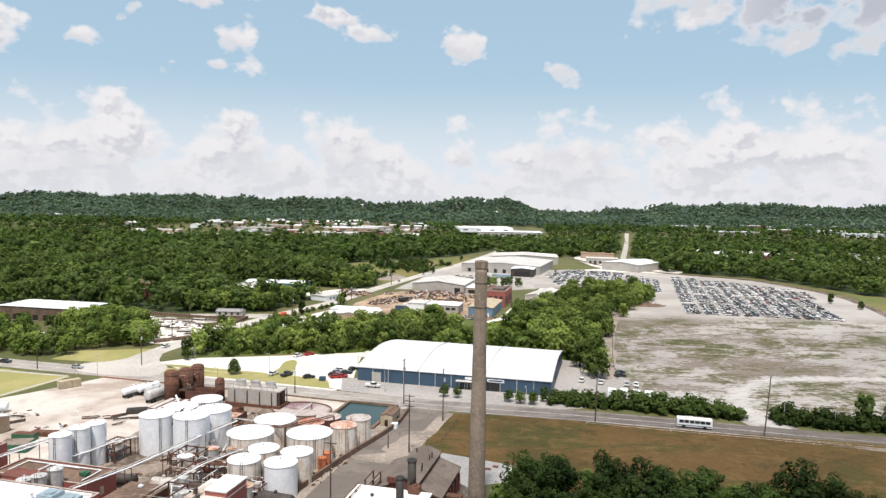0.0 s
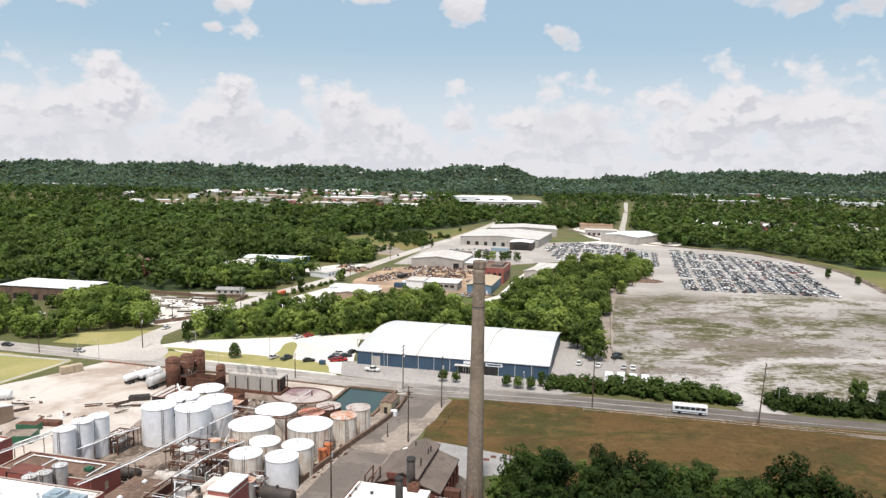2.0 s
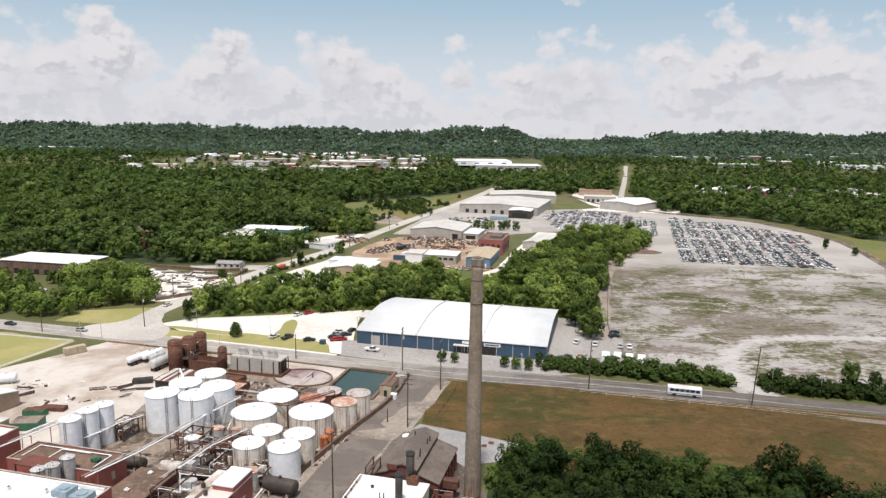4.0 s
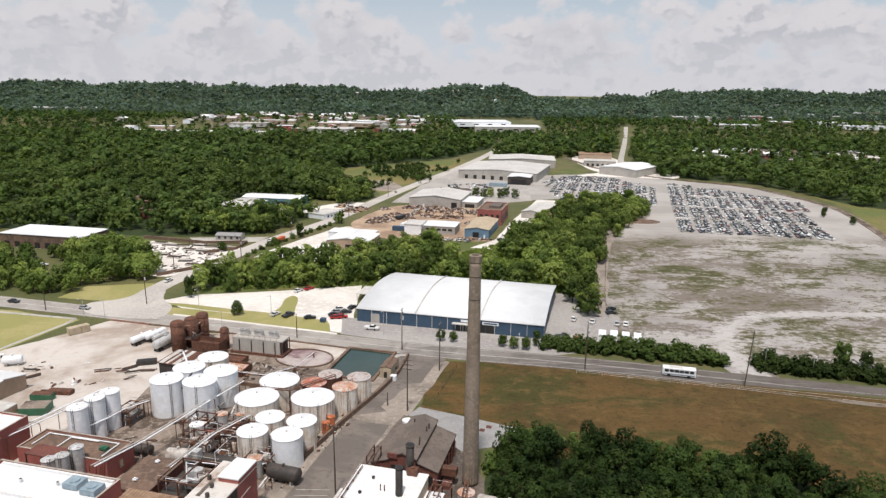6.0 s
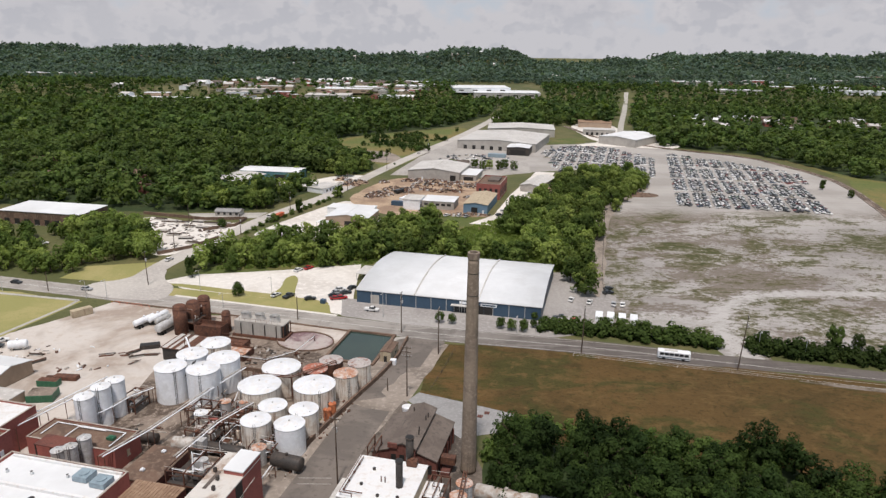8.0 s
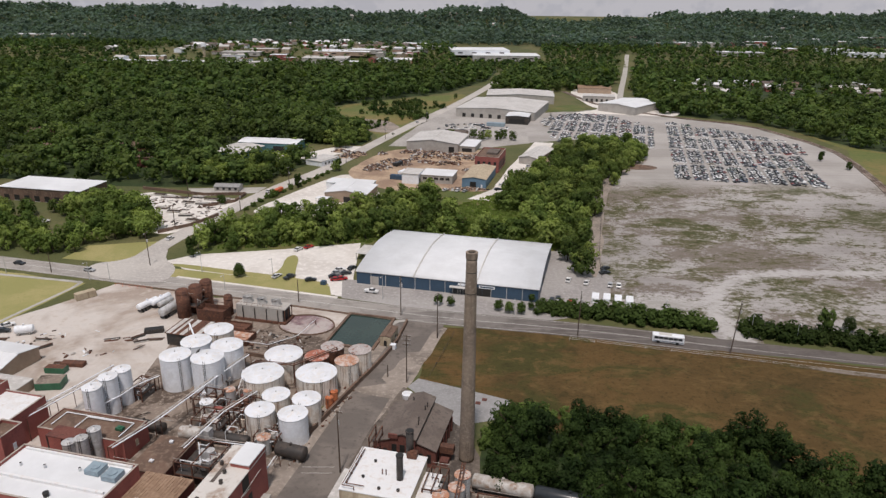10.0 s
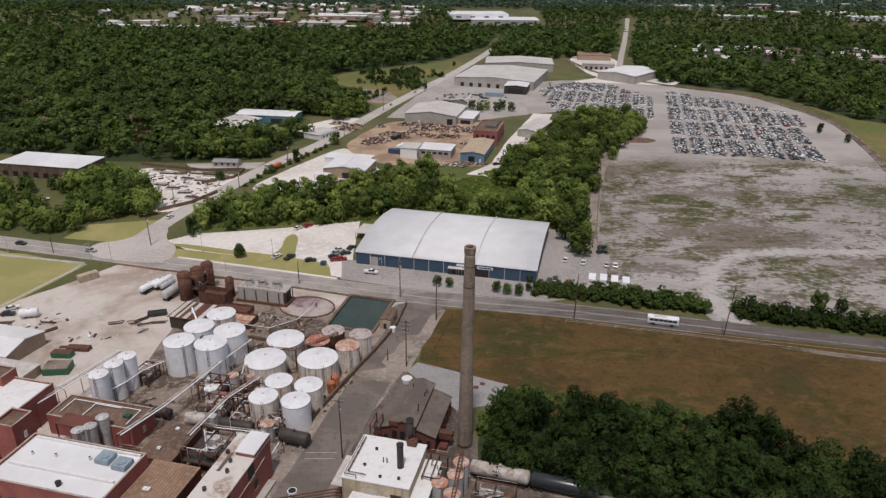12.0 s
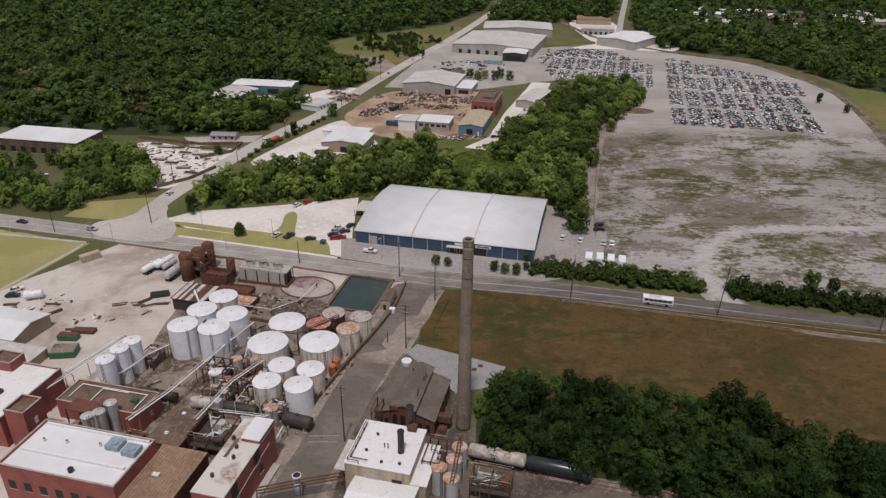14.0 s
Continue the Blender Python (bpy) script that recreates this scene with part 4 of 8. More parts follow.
# ---- storage tanks ----
def tank(x, y, r, h, wall, roof, cone=1.0, label="white steel storage tank", group="storage tanks", legs=False, rail=False):
    t = thing("storage_tank", grid_at(x, y), label, "tank", group)
    bm = bmesh.new()
    n = 40
    rows = max(3, int(h / 1.8))
    rings = []
    for j in range(rows):
        for z, o in ((h * j / rows, 0.0), (h * (j + 1) / rows - 0.02, 0.0)):
            rings.append([bm.verts.new(((r + o) * math.cos(2 * math.pi * i / n), (r + o) * math.sin(2 * math.pi * i / n), z)) for i in range(n)])
    for a, b in zip(rings, rings[1:]):
        for i in range(n):
            bm.faces.new((a[i], a[(i + 1) % n], b[(i + 1) % n], b[i]))
    part("shell", bm, wall, t, "", True)
    bm = bmesh.new()
    drum(bm, 0, 0, h - 0.02, h + 0.1, r + 0.10, n)
    m = 5
    rings = []
    for j in range(m):
        f = 1 - j / m
        rings.append([bm.verts.new(((r + 0.06) * f * math.cos(2 * math.pi * i / n), (r + 0.06) * f * math.sin(2 * math.pi * i / n), h + 0.1 + cone * (1 - f) * (1.12 - 0.12 * (1 - f)))) for i in range(n)])
    tip = bm.verts.new((0, 0, h + 0.1 + cone))
    for a, b in zip(rings, rings[1:]):
        for i in range(n):
            bm.faces.new((a[i], a[(i + 1) % n], b[(i + 1) % n], b[i]))
    for i in range(n):
        bm.faces.new((rings[-1][i], rings[-1][(i + 1) % n], tip))
    part("roof", bm, roof, t, "", False)
    bm = bmesh.new()
    drum(bm, 0, 0, h + cone, h + cone + 0.35, 0.2, 12)
    part("vent", bm, "galv", t)
    bm = bmesh.new()
    drum(bm, r * 0.6, -r * 0.3, h + cone * 0.3, h + cone * 0.38 + 0.22, 0.32, 12)
    part("hatch", bm, roof, t)
    # a ladder up the shell
    a = radians(200 + (x * 37 + y * 11) % 120)
    c, s = math.cos(a), math.sin(a)
    ladder = bmesh.new()
    for o in (-0.22, 0.22):
        px, py = (r + 0.18) * c - o * s, (r + 0.18) * s + o * c
        tube(ladder, [(px, py, 0.1), (px, py, h + 0.9)], 0.045, 5)
    for j in range(int(h / 0.6)):
        tube(ladder, [((r + 0.18) * c - 0.22 * s, (r + 0.18) * s + 0.22 * c, 0.4 + j * 0.6), ((r + 0.18) * c + 0.22 * s, (r + 0.18) * s - 0.22 * c, 0.4 + j * 0.6)], 0.03, 4)
    part("ladder", ladder, "dark_steel", t)
    if rail:
        bm = bmesh.new()
        for i in range(12):
            b = a - 0.7 + 1.4 * i / 11
            tube(bm, [(r * math.cos(b), r * math.sin(b), h), (r * math.cos(b), r * math.sin(b), h + 1.1)], 0.04, 4)
            if i < 11:
                b2 = a - 0.7 + 1.4 * (i + 1) / 11
                tube(bm, [(r * math.cos(b), r * math.sin(b), h + 1.1), (r * math.cos(b2), r * math.sin(b2), h + 1.1)], 0.04, 4)
        part("guard_rail", bm, "rust", t)
    return t


WHITE, RUSTY, ORANGE = "tall white steel storage tank", "white storage tank streaked with rust", "storage tank with a rust-orange roof"
for x, y, r, h, wall, roof, cone, label in (
        (-73.2, 176.4, 4.25, 9.8, "white", "tank_roof", 0.9, WHITE), (-63.6, 174.4, 4.4, 10.2, "white", "tank_roof", 0.9, WHITE),
        (-60.7, 183.2, 4.5, 9.6, "white", "tank_roof", 0.9, WHITE), (-66.6, 195.2, 4.3, 9.4, "white_rust", "tank_roof", 0.9, RUSTY),
        (-70.8, 186.8, 4.35, 9.2, "white", "tank_roof", 0.9, WHITE), (-43.0, 182.2, 5.4, 7.3, "white_rust", "tank_roof", 1.2, RUSTY),
        (-46.4, 170.8, 5.65, 7.3, "white_rust", "tank_roof", 1.2, RUSTY), (-31.8, 171.2, 5.6, 7.3, "white_rust", "tank_roof", 1.2, RUSTY),
        (-40.5, 160.2, 3.6, 7.2, "white_rust", "tank_roof", 0.7, RUSTY), (-32.3, 158.4, 3.65, 7.2, "white_rust", "tank_roof", 0.7, RUSTY),
        (-43.0, 153.0, 3.65, 7.3, "white_rust", "tank_roof", 0.7, RUSTY), (-34.4, 151.0, 3.7, 7.5, "white", "tank_roof", 0.7, WHITE),
        (-24.4, 178.8, 3.4, 7.0, "white_rust", "rust_roof", 0.7, ORANGE), (-21.4, 186.2, 3.3, 7.0, "white_rust", "rust_pale", 0.7, RUSTY),
        (-30.1, 189.9, 3.45, 6.2, "rust", "rust_pale", 0.6, ORANGE), (-33.6, 183.0, 3.45, 6.4, "rust", "rust_red", 0.6, ORANGE)):
    tank(x + (1.2 if h > 9 else 0.0), y, r, h, wall, roof, cone, label)
for x, y, h in ((-87.0, 158.4, 10.2), (-85.0, 163.2, 10.4), (-83.4, 167.8, 10.0)):
    tank(x, y, 2.35, h, "white", "tank_roof", 0.5, "tall slim white silo beside the pipe rack", "slim silos")
for x, y, h in ((-83.4, 138.2, 8.0), (-81.0, 139.2, 8.4), (-79.4, 142.4, 8.6)):
    tank(x, y, 1.45, h, "galv", "galv", 0.6, "slim grey steel vessel in the brick court", "court vessels")
for x, y, h in ((7.0, 127.2, 8.0), (5.6, 123.6, 7.6), (2.2, 121.6, 7.2), (4.8, 118.6, 6.8)):
    tank(x, y, 1.75, h, "galv", "rust_roof", 0.3, "grey silo with a rusted top beside the cream works", "works silos")


def brown_vessels():
    for x, y, r, h in ((-86.4, 223.8, 2.3, 10.6), (-83.4, 228.2, 2.2, 10.4), (-81.0, 232.4, 2.1, 10.6), (-71.4, 225.6, 1.5, 7.8)):
        t = thing("pressure_vessel", grid_at(x, y), "rust-brown upright steel vessel with a domed top", "tank", "rusty vessels")
        bm = bmesh.new()
        drum(bm, 0, 0, 0, h - 1.0, r, 28)
        for j in range(4):
            a0, a1 = j * 22.5, (j + 1) * 22.5
            drum(bm, 0, 0, h - 1.0 + math.sin(radians(a0)), h - 1.0 + math.sin(radians(a1)), r * math.cos(radians(a0)), 28, max(0.02, r * math.cos(radians(a1))), caps=False)
        part("shell", bm, "rust", t, "", True)
        for z in (3, 6, 9):
            if z < h - 1.5:
                bm = bmesh.new()
                drum(bm, 0, 0, z, z + 0.18, r + 0.08, 28)
                part("hoop", bm, "rust", t)


brown_vessels()


# ---- trees ----
def crown_shape(seed, n, leaf, lumps=12, cores=4, jitter=0.34, small=0.24, large=0.44, cone=False):
    """Leaf clumps over a cluster of lumps, for a crown about 1 wide (radius) and 2 high: n small leaf sheets round a few dark cores."""
    rng = np.random.RandomState(seed)
    cs, rs = [], []
    for i in range(lumps):
        a, u = rng.uniform(0, 2 * math.pi), rng.uniform(0, 1) ** 0.55
        z = rng.uniform(-0.62, 0.72)
        w = (1 - 0.6 * max(z, 0) ** 1.3) * 0.72 * u
        r = rng.uniform(small, large)
        if cone:
            w, r = (0.75 - z) * 0.42 * u, r * (1.05 - 0.55 * (z + 0.62) / 1.34)
        cs.append((w * math.cos(a), w * math.sin(a), z))
        rs.append(r)
    cs, rs = np.array(cs), np.array(rs)
    pick = rng.choice(lumps, n * 3, p=rs ** 2 / (rs ** 2).sum())
    d = rng.normal(size=(n * 3, 3))
    d[:, 2] += 0.35
    d /= np.linalg.norm(d, axis=1)[:, None]
    p = cs[pick] + d * (rs[pick] * rng.uniform(0.72, 1.12, n * 3))[:, None]
    deep = (np.linalg.norm(p[:, None, :] - cs[None], axis=2) < rs[None] * 0.7).any(1)
    keep = np.where(~deep)[0][:n]
    p, d = p[keep], d[keep]
    out = p / (np.linalg.norm(p, axis=1)[:, None] + 1e-6)
    nrm = d * 0.6 + out * 0.4 + np.array((0, 0, 0.25)) + rng.normal(scale=jitter, size=d.shape)
    nrm /= np.linalg.norm(nrm, axis=1)[:, None]
    side = np.cross(nrm, rng.normal(size=d.shape))
    side /= np.linalg.norm(side, axis=1)[:, None] + 1e-9
    up = np.cross(nrm, side)
    s = leaf * rng.uniform(0.5, 1.3, len(p))[:, None]
    k = rng.uniform(0.45, 1.0, len(p))[:, None]
    v = np.stack([p - side * s, p - up * s * k, p + side * s, p + up * s * k + nrm * s * 0.3], 1).reshape(-1, 3)
    f = np.arange(len(v)).reshape(-1, 4)
    soft = d * 0.75 + out * 0.35 + np.array((0, 0, 0.12)) + rng.normal(scale=0.16, size=d.shape)
    soft = np.repeat(soft, 4, axis=0)
    for c, r in list(zip(cs, rs))[:cores]:
        o = len(v)
        c, r = c * 0.75, r * 0.9
        pts = np.array([(x, y, z) for z in (-0.6, 0.6) for x, y in ((-0.6, -0.6), (0.6, -0.6), (0.6, 0.6), (-0.6, 0.6))]) * r + c
        v = np.vstack([v, pts])
        soft = np.vstack([soft, pts - c])
        f = np.vstack([f, [(o + 3, o + 2, o + 1, o), (o + 4, o + 5, o + 6, o + 7), (o, o + 1, o + 5, o + 4), (o + 1, o + 2, o + 6, o + 5), (o + 2, o + 3, o + 7, o + 6), (o + 3, o, o + 4, o + 7)]])
    return v, f, soft / (np.linalg.norm(soft, axis=1)[:, None] + 1e-9)


def trunk_mesh(seed, h, spread):
    rng = random.Random(seed)
    bm = bmesh.new()
    drum(bm, 0, 0, -0.3, h * 0.55, 0.028 * h, 8, 0.017 * h)
    for i in range(5):
        a = i * 1.3 + rng.random()
        z = h * (0.3 + 0.06 * i)
        q = (Vector((math.cos(a) * spread, math.sin(a) * spread, h * 0.3))).normalized()
        tube(bm, [(0, 0, z), tuple(Vector((0, 0, z)) + q * spread * 0.95)], 0.008 * h, 5)
    me = bpy.data.meshes.new("trunk")
    bm.to_mesh(me)
    bm.free()
    me.materials.append(M["bark"])
    return me


def tree_kind(name, seed, n, leaf, R, H, base, mat, label, category, group, cone=False, lumps=46, small=0.11, large=0.27):
    """A tree of its own: crown radius R, height H, the crown's foot at base."""
    t = tagged(new(name), label, category, group)
    v, f, soft = crown_shape(seed, n, leaf / R, lumps=lumps, jitter=0.3, small=small, large=large, cone=cone)
    v = v * np.array((R, R, (H - base) / 2)) + np.array((0, 0, base + (H - base) / 2))
    new("crown", mesh_of("crown", v, f, [M[mat]], normals=soft)).parent = t
    new("trunk", trunk_mesh(seed, H, R * 0.6)).parent = t
    return t


def scatter(poly, gap, seed, holes=()):
    rng = random.Random(seed)
    xs, ys = [p[0] for p in poly], [p[1] for p in poly]
    out, y = [], min(ys)
    while y < max(ys):
        x = min(xs) + rng.random() * gap
        while x < max(xs):
            px, py = x + rng.uniform(-0.42, 0.42) * gap, y + rng.uniform(-0.42, 0.42) * gap
            if inside(px, py, poly) and not any(inside(px, py, h) for h in holes):
                out.append((px, py))
            x += gap
        y += gap * 0.87
    return out


def near_line(x, y, line, d):
    for (x0, y0), (x1, y1) in zip(line, line[1:]):
        l2 = (x1 - x0) ** 2 + (y1 - y0) ** 2 or 1
        s = min(1, max(0, ((x - x0) * (x1 - x0) + (y - y0) * (y1 - y0)) / l2))
        if math.hypot(x - x0 - s * (x1 - x0), y - y0 - s * (y1 - y0)) < d:
            return True
    return False


def plant(spots, kinds, seed, lo, hi):
    """Copies of the kinds at the spots, turned and scaled; the kinds themselves take the first spots."""
    rng = random.Random(seed)
    for i, (x, y) in enumerate(spots):
        s = rng.uniform(lo, hi)
        m = pose(x, y, gz(x, y), 0, 0, rng.uniform(0, 360)) @ Matrix.Diagonal((s, s * rng.uniform(0.9, 1.1), s * rng.uniform(0.85, 1.1), 1))
        if i < len(kinds):
            kinds[i].matrix_basis = m
        else:
            src = kinds[i % len(kinds)]
            keep = src.matrix_basis.copy()
            src.matrix_basis = Matrix()
            copy_thing(src, m)
            src.matrix_basis = keep


def forest(name, spots, shapes, lo, hi, mat, label, seed, sink=0.1, flat=0.85):
    """Far woods, too many to count: one joined sheet of crowns."""
    rng = np.random.RandomState(seed)
    vs, fs, ns, o = [], [], [], 0
    for x, y in spots:
        v, f, soft = shapes[rng.randint(len(shapes))]
        s = rng.uniform(lo, hi) * (1 - 0.3 * smooth(900, 1000, y) * (1 - smooth(1300, 1450, y)))
        a = rng.uniform(0, 2 * math.pi)
        c, d = math.cos(a), math.sin(a)
        h = s * rng.uniform(0.72, 1.3) * flat
        w = np.empty_like(v)
        w[:, 0] = (v[:, 0] * c - v[:, 1] * d) * s + x
        w[:, 1] = (v[:, 0] * d + v[:, 1] * c) * s + y
        w[:, 2] = v[:, 2] * h + gz(x, y) + h * (1 - sink)
        vs.append(w)
        fs.append(f + o)
        ns.append(np.stack([soft[:, 0] * c - soft[:, 1] * d, soft[:, 0] * d + soft[:, 1] * c, soft[:, 2]], 1))
        o += len(v)
    ob = new(name, mesh_of(name, np.vstack(vs), np.vstack(fs), [M[mat]], normals=np.vstack(ns)))
    return tagged(ob, label, "woods", kind="stuff")


# the grove beside the siding
GROVE = [(11.5, 138.5), (13, 150), (20, 158), (36, 154), (60, 150), (86, 146), (88, 134), (112, 131), (150, 120), (150, 84), (100, 88), (70, 108), (44, 122), (14, 133)]
patch("grove_floor", [(11.5, 136), (13, 150), (20, 157), (36, 153), (60, 149), (86, 145), (90, 133), (112, 130), (150, 119), (150, 84), (100, 88), (70, 108), (44, 122), (14, 133)], 0.09, "forest_floor", "very dark green floor under the grove", rag=0.6)
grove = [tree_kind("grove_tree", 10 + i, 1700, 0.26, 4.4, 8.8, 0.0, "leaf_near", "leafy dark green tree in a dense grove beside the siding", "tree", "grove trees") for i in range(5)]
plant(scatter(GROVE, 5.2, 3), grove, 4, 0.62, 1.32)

# the belt of trees behind the warehouse and parking ground, and the trees beyond the road
BELT = [(-104, 284), (-86, 290), (-62, 296), (-40, 296), (-22, 304), (30, 300), (54, 290), (58, 262), (66, 270), (72, 306), (94, 380), (112, 415), (148, 488), (140, 516), (112, 518), (84, 480), (64, 440), (46, 400), (40, 380), (14, 378), (0, 384), (-14, 378), (-32, 350), (-60, 330), (-92, 326)]
HOLES = ([(8, 316), (40, 316), (44, 345), (8, 345)], [(4, 350), (30, 346), (34, 384), (0, 382)])
belt = [tree_kind("belt_tree", 30 + i, 950, 0.44, 4.9, 10.0, -0.3, "leaf", "full green broadleaf tree in the belt behind the warehouse", "tree", "belt trees") for i in range(6)]
spots = [p for p in scatter(BELT, 8.2, 5, HOLES) if not near_line(*p, BACK, 8)]
plant(spots, belt, 6, 0.85, 1.35)
LEFT = [(-260, 308), (-190, 289), (-150, 280), (-153, 296), (-126, 303), (-126, 312), (-148, 345), (-166, 352), (-200, 345), (-260, 340)]
left = [tree_kind("roadside_tree", 50 + i, 950, 0.44, 4.9, 9.5, -0.3, "leaf", "bright green leafy tree beyond the road", "tree", "roadside trees") for i in range(4)]
plant(scatter(LEFT, 7.4, 8, ([(-205, 318), (-172, 312), (-160, 330), (-200, 340)],)), left, 9, 0.75, 1.25)

# the woods across the valley
FAR_ROAD = [(176, 640), (190, 740), (214, 830), (252, 968), (300, 1150)]
far_shapes = [crown_shape(70 + i, 135, 0.135, lumps=20, cores=8, jitter=0.22, small=0.15, large=0.34) for i in range(8)]
WEST = [(-300, 420), (-200, 392), (-150, 390), (-108, 396), (-98, 418), (-82, 446), (-90, 470), (-92, 512), (-74, 508), (-54, 508), (-48, 530), (-54, 566), (-88, 598), (-100, 682), (-74, 710), (12, 780), (62, 890), (84, 1000), (-40, 1000), (-60, 1010), (-500, 1000), (-560, 1080), (-1000, 1160), (-1000, 560), (-480, 400)]
WHOLES = ([(-152, 448), (-120, 448), (-90, 470), (-90, 512), (-145, 512)], [(-300, 340), (-165, 340), (-165, 395), (-300, 410)])
EAST = [(206, 662), (228, 644), (282, 612), (296, 565), (312, 512), (350, 478), (430, 340), (900, 240), (1100, 800), (900, 1200), (560, 1080), (320, 1040), (240, 900), (206, 740)]
FLOOR_W = [(x, min(y, 1040)) for x, y in WEST]
patch("woods_floor", FLOOR_W, 0.03, "forest_floor", "very dark green floor under the woods", rag=1.5, step=20)
patch("woods_floor", [(x, min(y, 1040)) for x, y in EAST], 0.03, "forest_floor", "very dark green floor under the woods", rag=1.5, step=20)
spots = scatter(WEST, 12.2, 11, WHOLES) + scatter(EAST, 12.2, 12, ([(330, 470), (420, 455), (430, 520), (350, 540)], [(272, 745), (480, 720), (530, 900), (300, 930)]))
spots += scatter([(272, 745), (480, 720), (530, 900), (300, 930)], 24, 18)
spots += [p for p in scatter([(50, 800), (120, 772), (150, 806), (205, 836), (240, 960), (250, 1000), (90, 1000), (66, 880)], 12, 20) if not near_line(*p, BACK, 9)]
spots += scatter([(206, 668), (240, 650), (244, 740), (230, 800), (205, 720)], 11, 21)
spots = [p for p in spots if not near_line(*p, FAR_ROAD, 11.5) and abs(p[0]) < 0.74 * p[1] + 60]
thin_shapes = [crown_shape(80 + i, 52, 0.22, lumps=9, cores=3, jitter=0.2) for i in range(6)]
forest("woods", [p for p in spots if p[1] < 640], far_shapes, 5.2, 10.6, "leaf_far", "dense green broadleaf woods across the valley floor", 13)
forest("woods", [p for p in spots if p[1] >= 640], thin_shapes, 5.2, 10.6, "leaf_far", "dense green broadleaf woods towards the town", 14)
# beyond: the town's trees and the hills
dot_shapes = [crown_shape(90 + i, 18, 0.40, lumps=5, cores=1, jitter=0.1) for i in range(6)]
TOWN = [(-1100, 1160), (-560, 1085), (-500, 1005), (-150, 1005), (84, 1005), (110, 900), (200, 760), (236, 900), (330, 1050), (560, 1090), (900, 1210), (1200, 1300), (1300, 1420), (-1300, 1420)]
TOWN_OPEN = ([(-500, 1030), (-60, 1030), (0, 1290), (-400, 1290)], [(30, 1080), (170, 1080), (170, 1290), (30, 1290)], [(420, 1215), (800, 1230), (800, 1330), (420, 1300)], [(120, 700), (190, 700), (230, 800), (150, 800)])
spots = scatter(TOWN, 12, 14, TOWN_OPEN) + scatter([(-500, 1030), (-60, 1030), (0, 1290), (-400, 1290)], 21, 15) + scatter([(420, 1215), (800, 1230), (800, 1330), (420, 1300)], 26, 19)
spots += scatter([(-1500, 1400), (1800, 1400), (1900, 1975), (-1600, 1975)], 14.4, 16)
spots = [p for p in spots if abs(p[0]) < 0.72 * p[1] + 80 and not (p[1] < 1160 and near_line(*p, FAR_ROAD, 11.5))]
forest("town_woods", [p for p in spots if p[1] < 1240], dot_shapes, 6.0, 10.0, "leaf_far", "green trees between the houses of the town", 16)
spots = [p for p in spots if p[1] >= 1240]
# these crowns carry the far haze in their leaf colour
forest("hill_woods", spots, dot_shapes, 6.5, 10.5, "leaf_hazed", "wooded low hills beyond the town", 17)


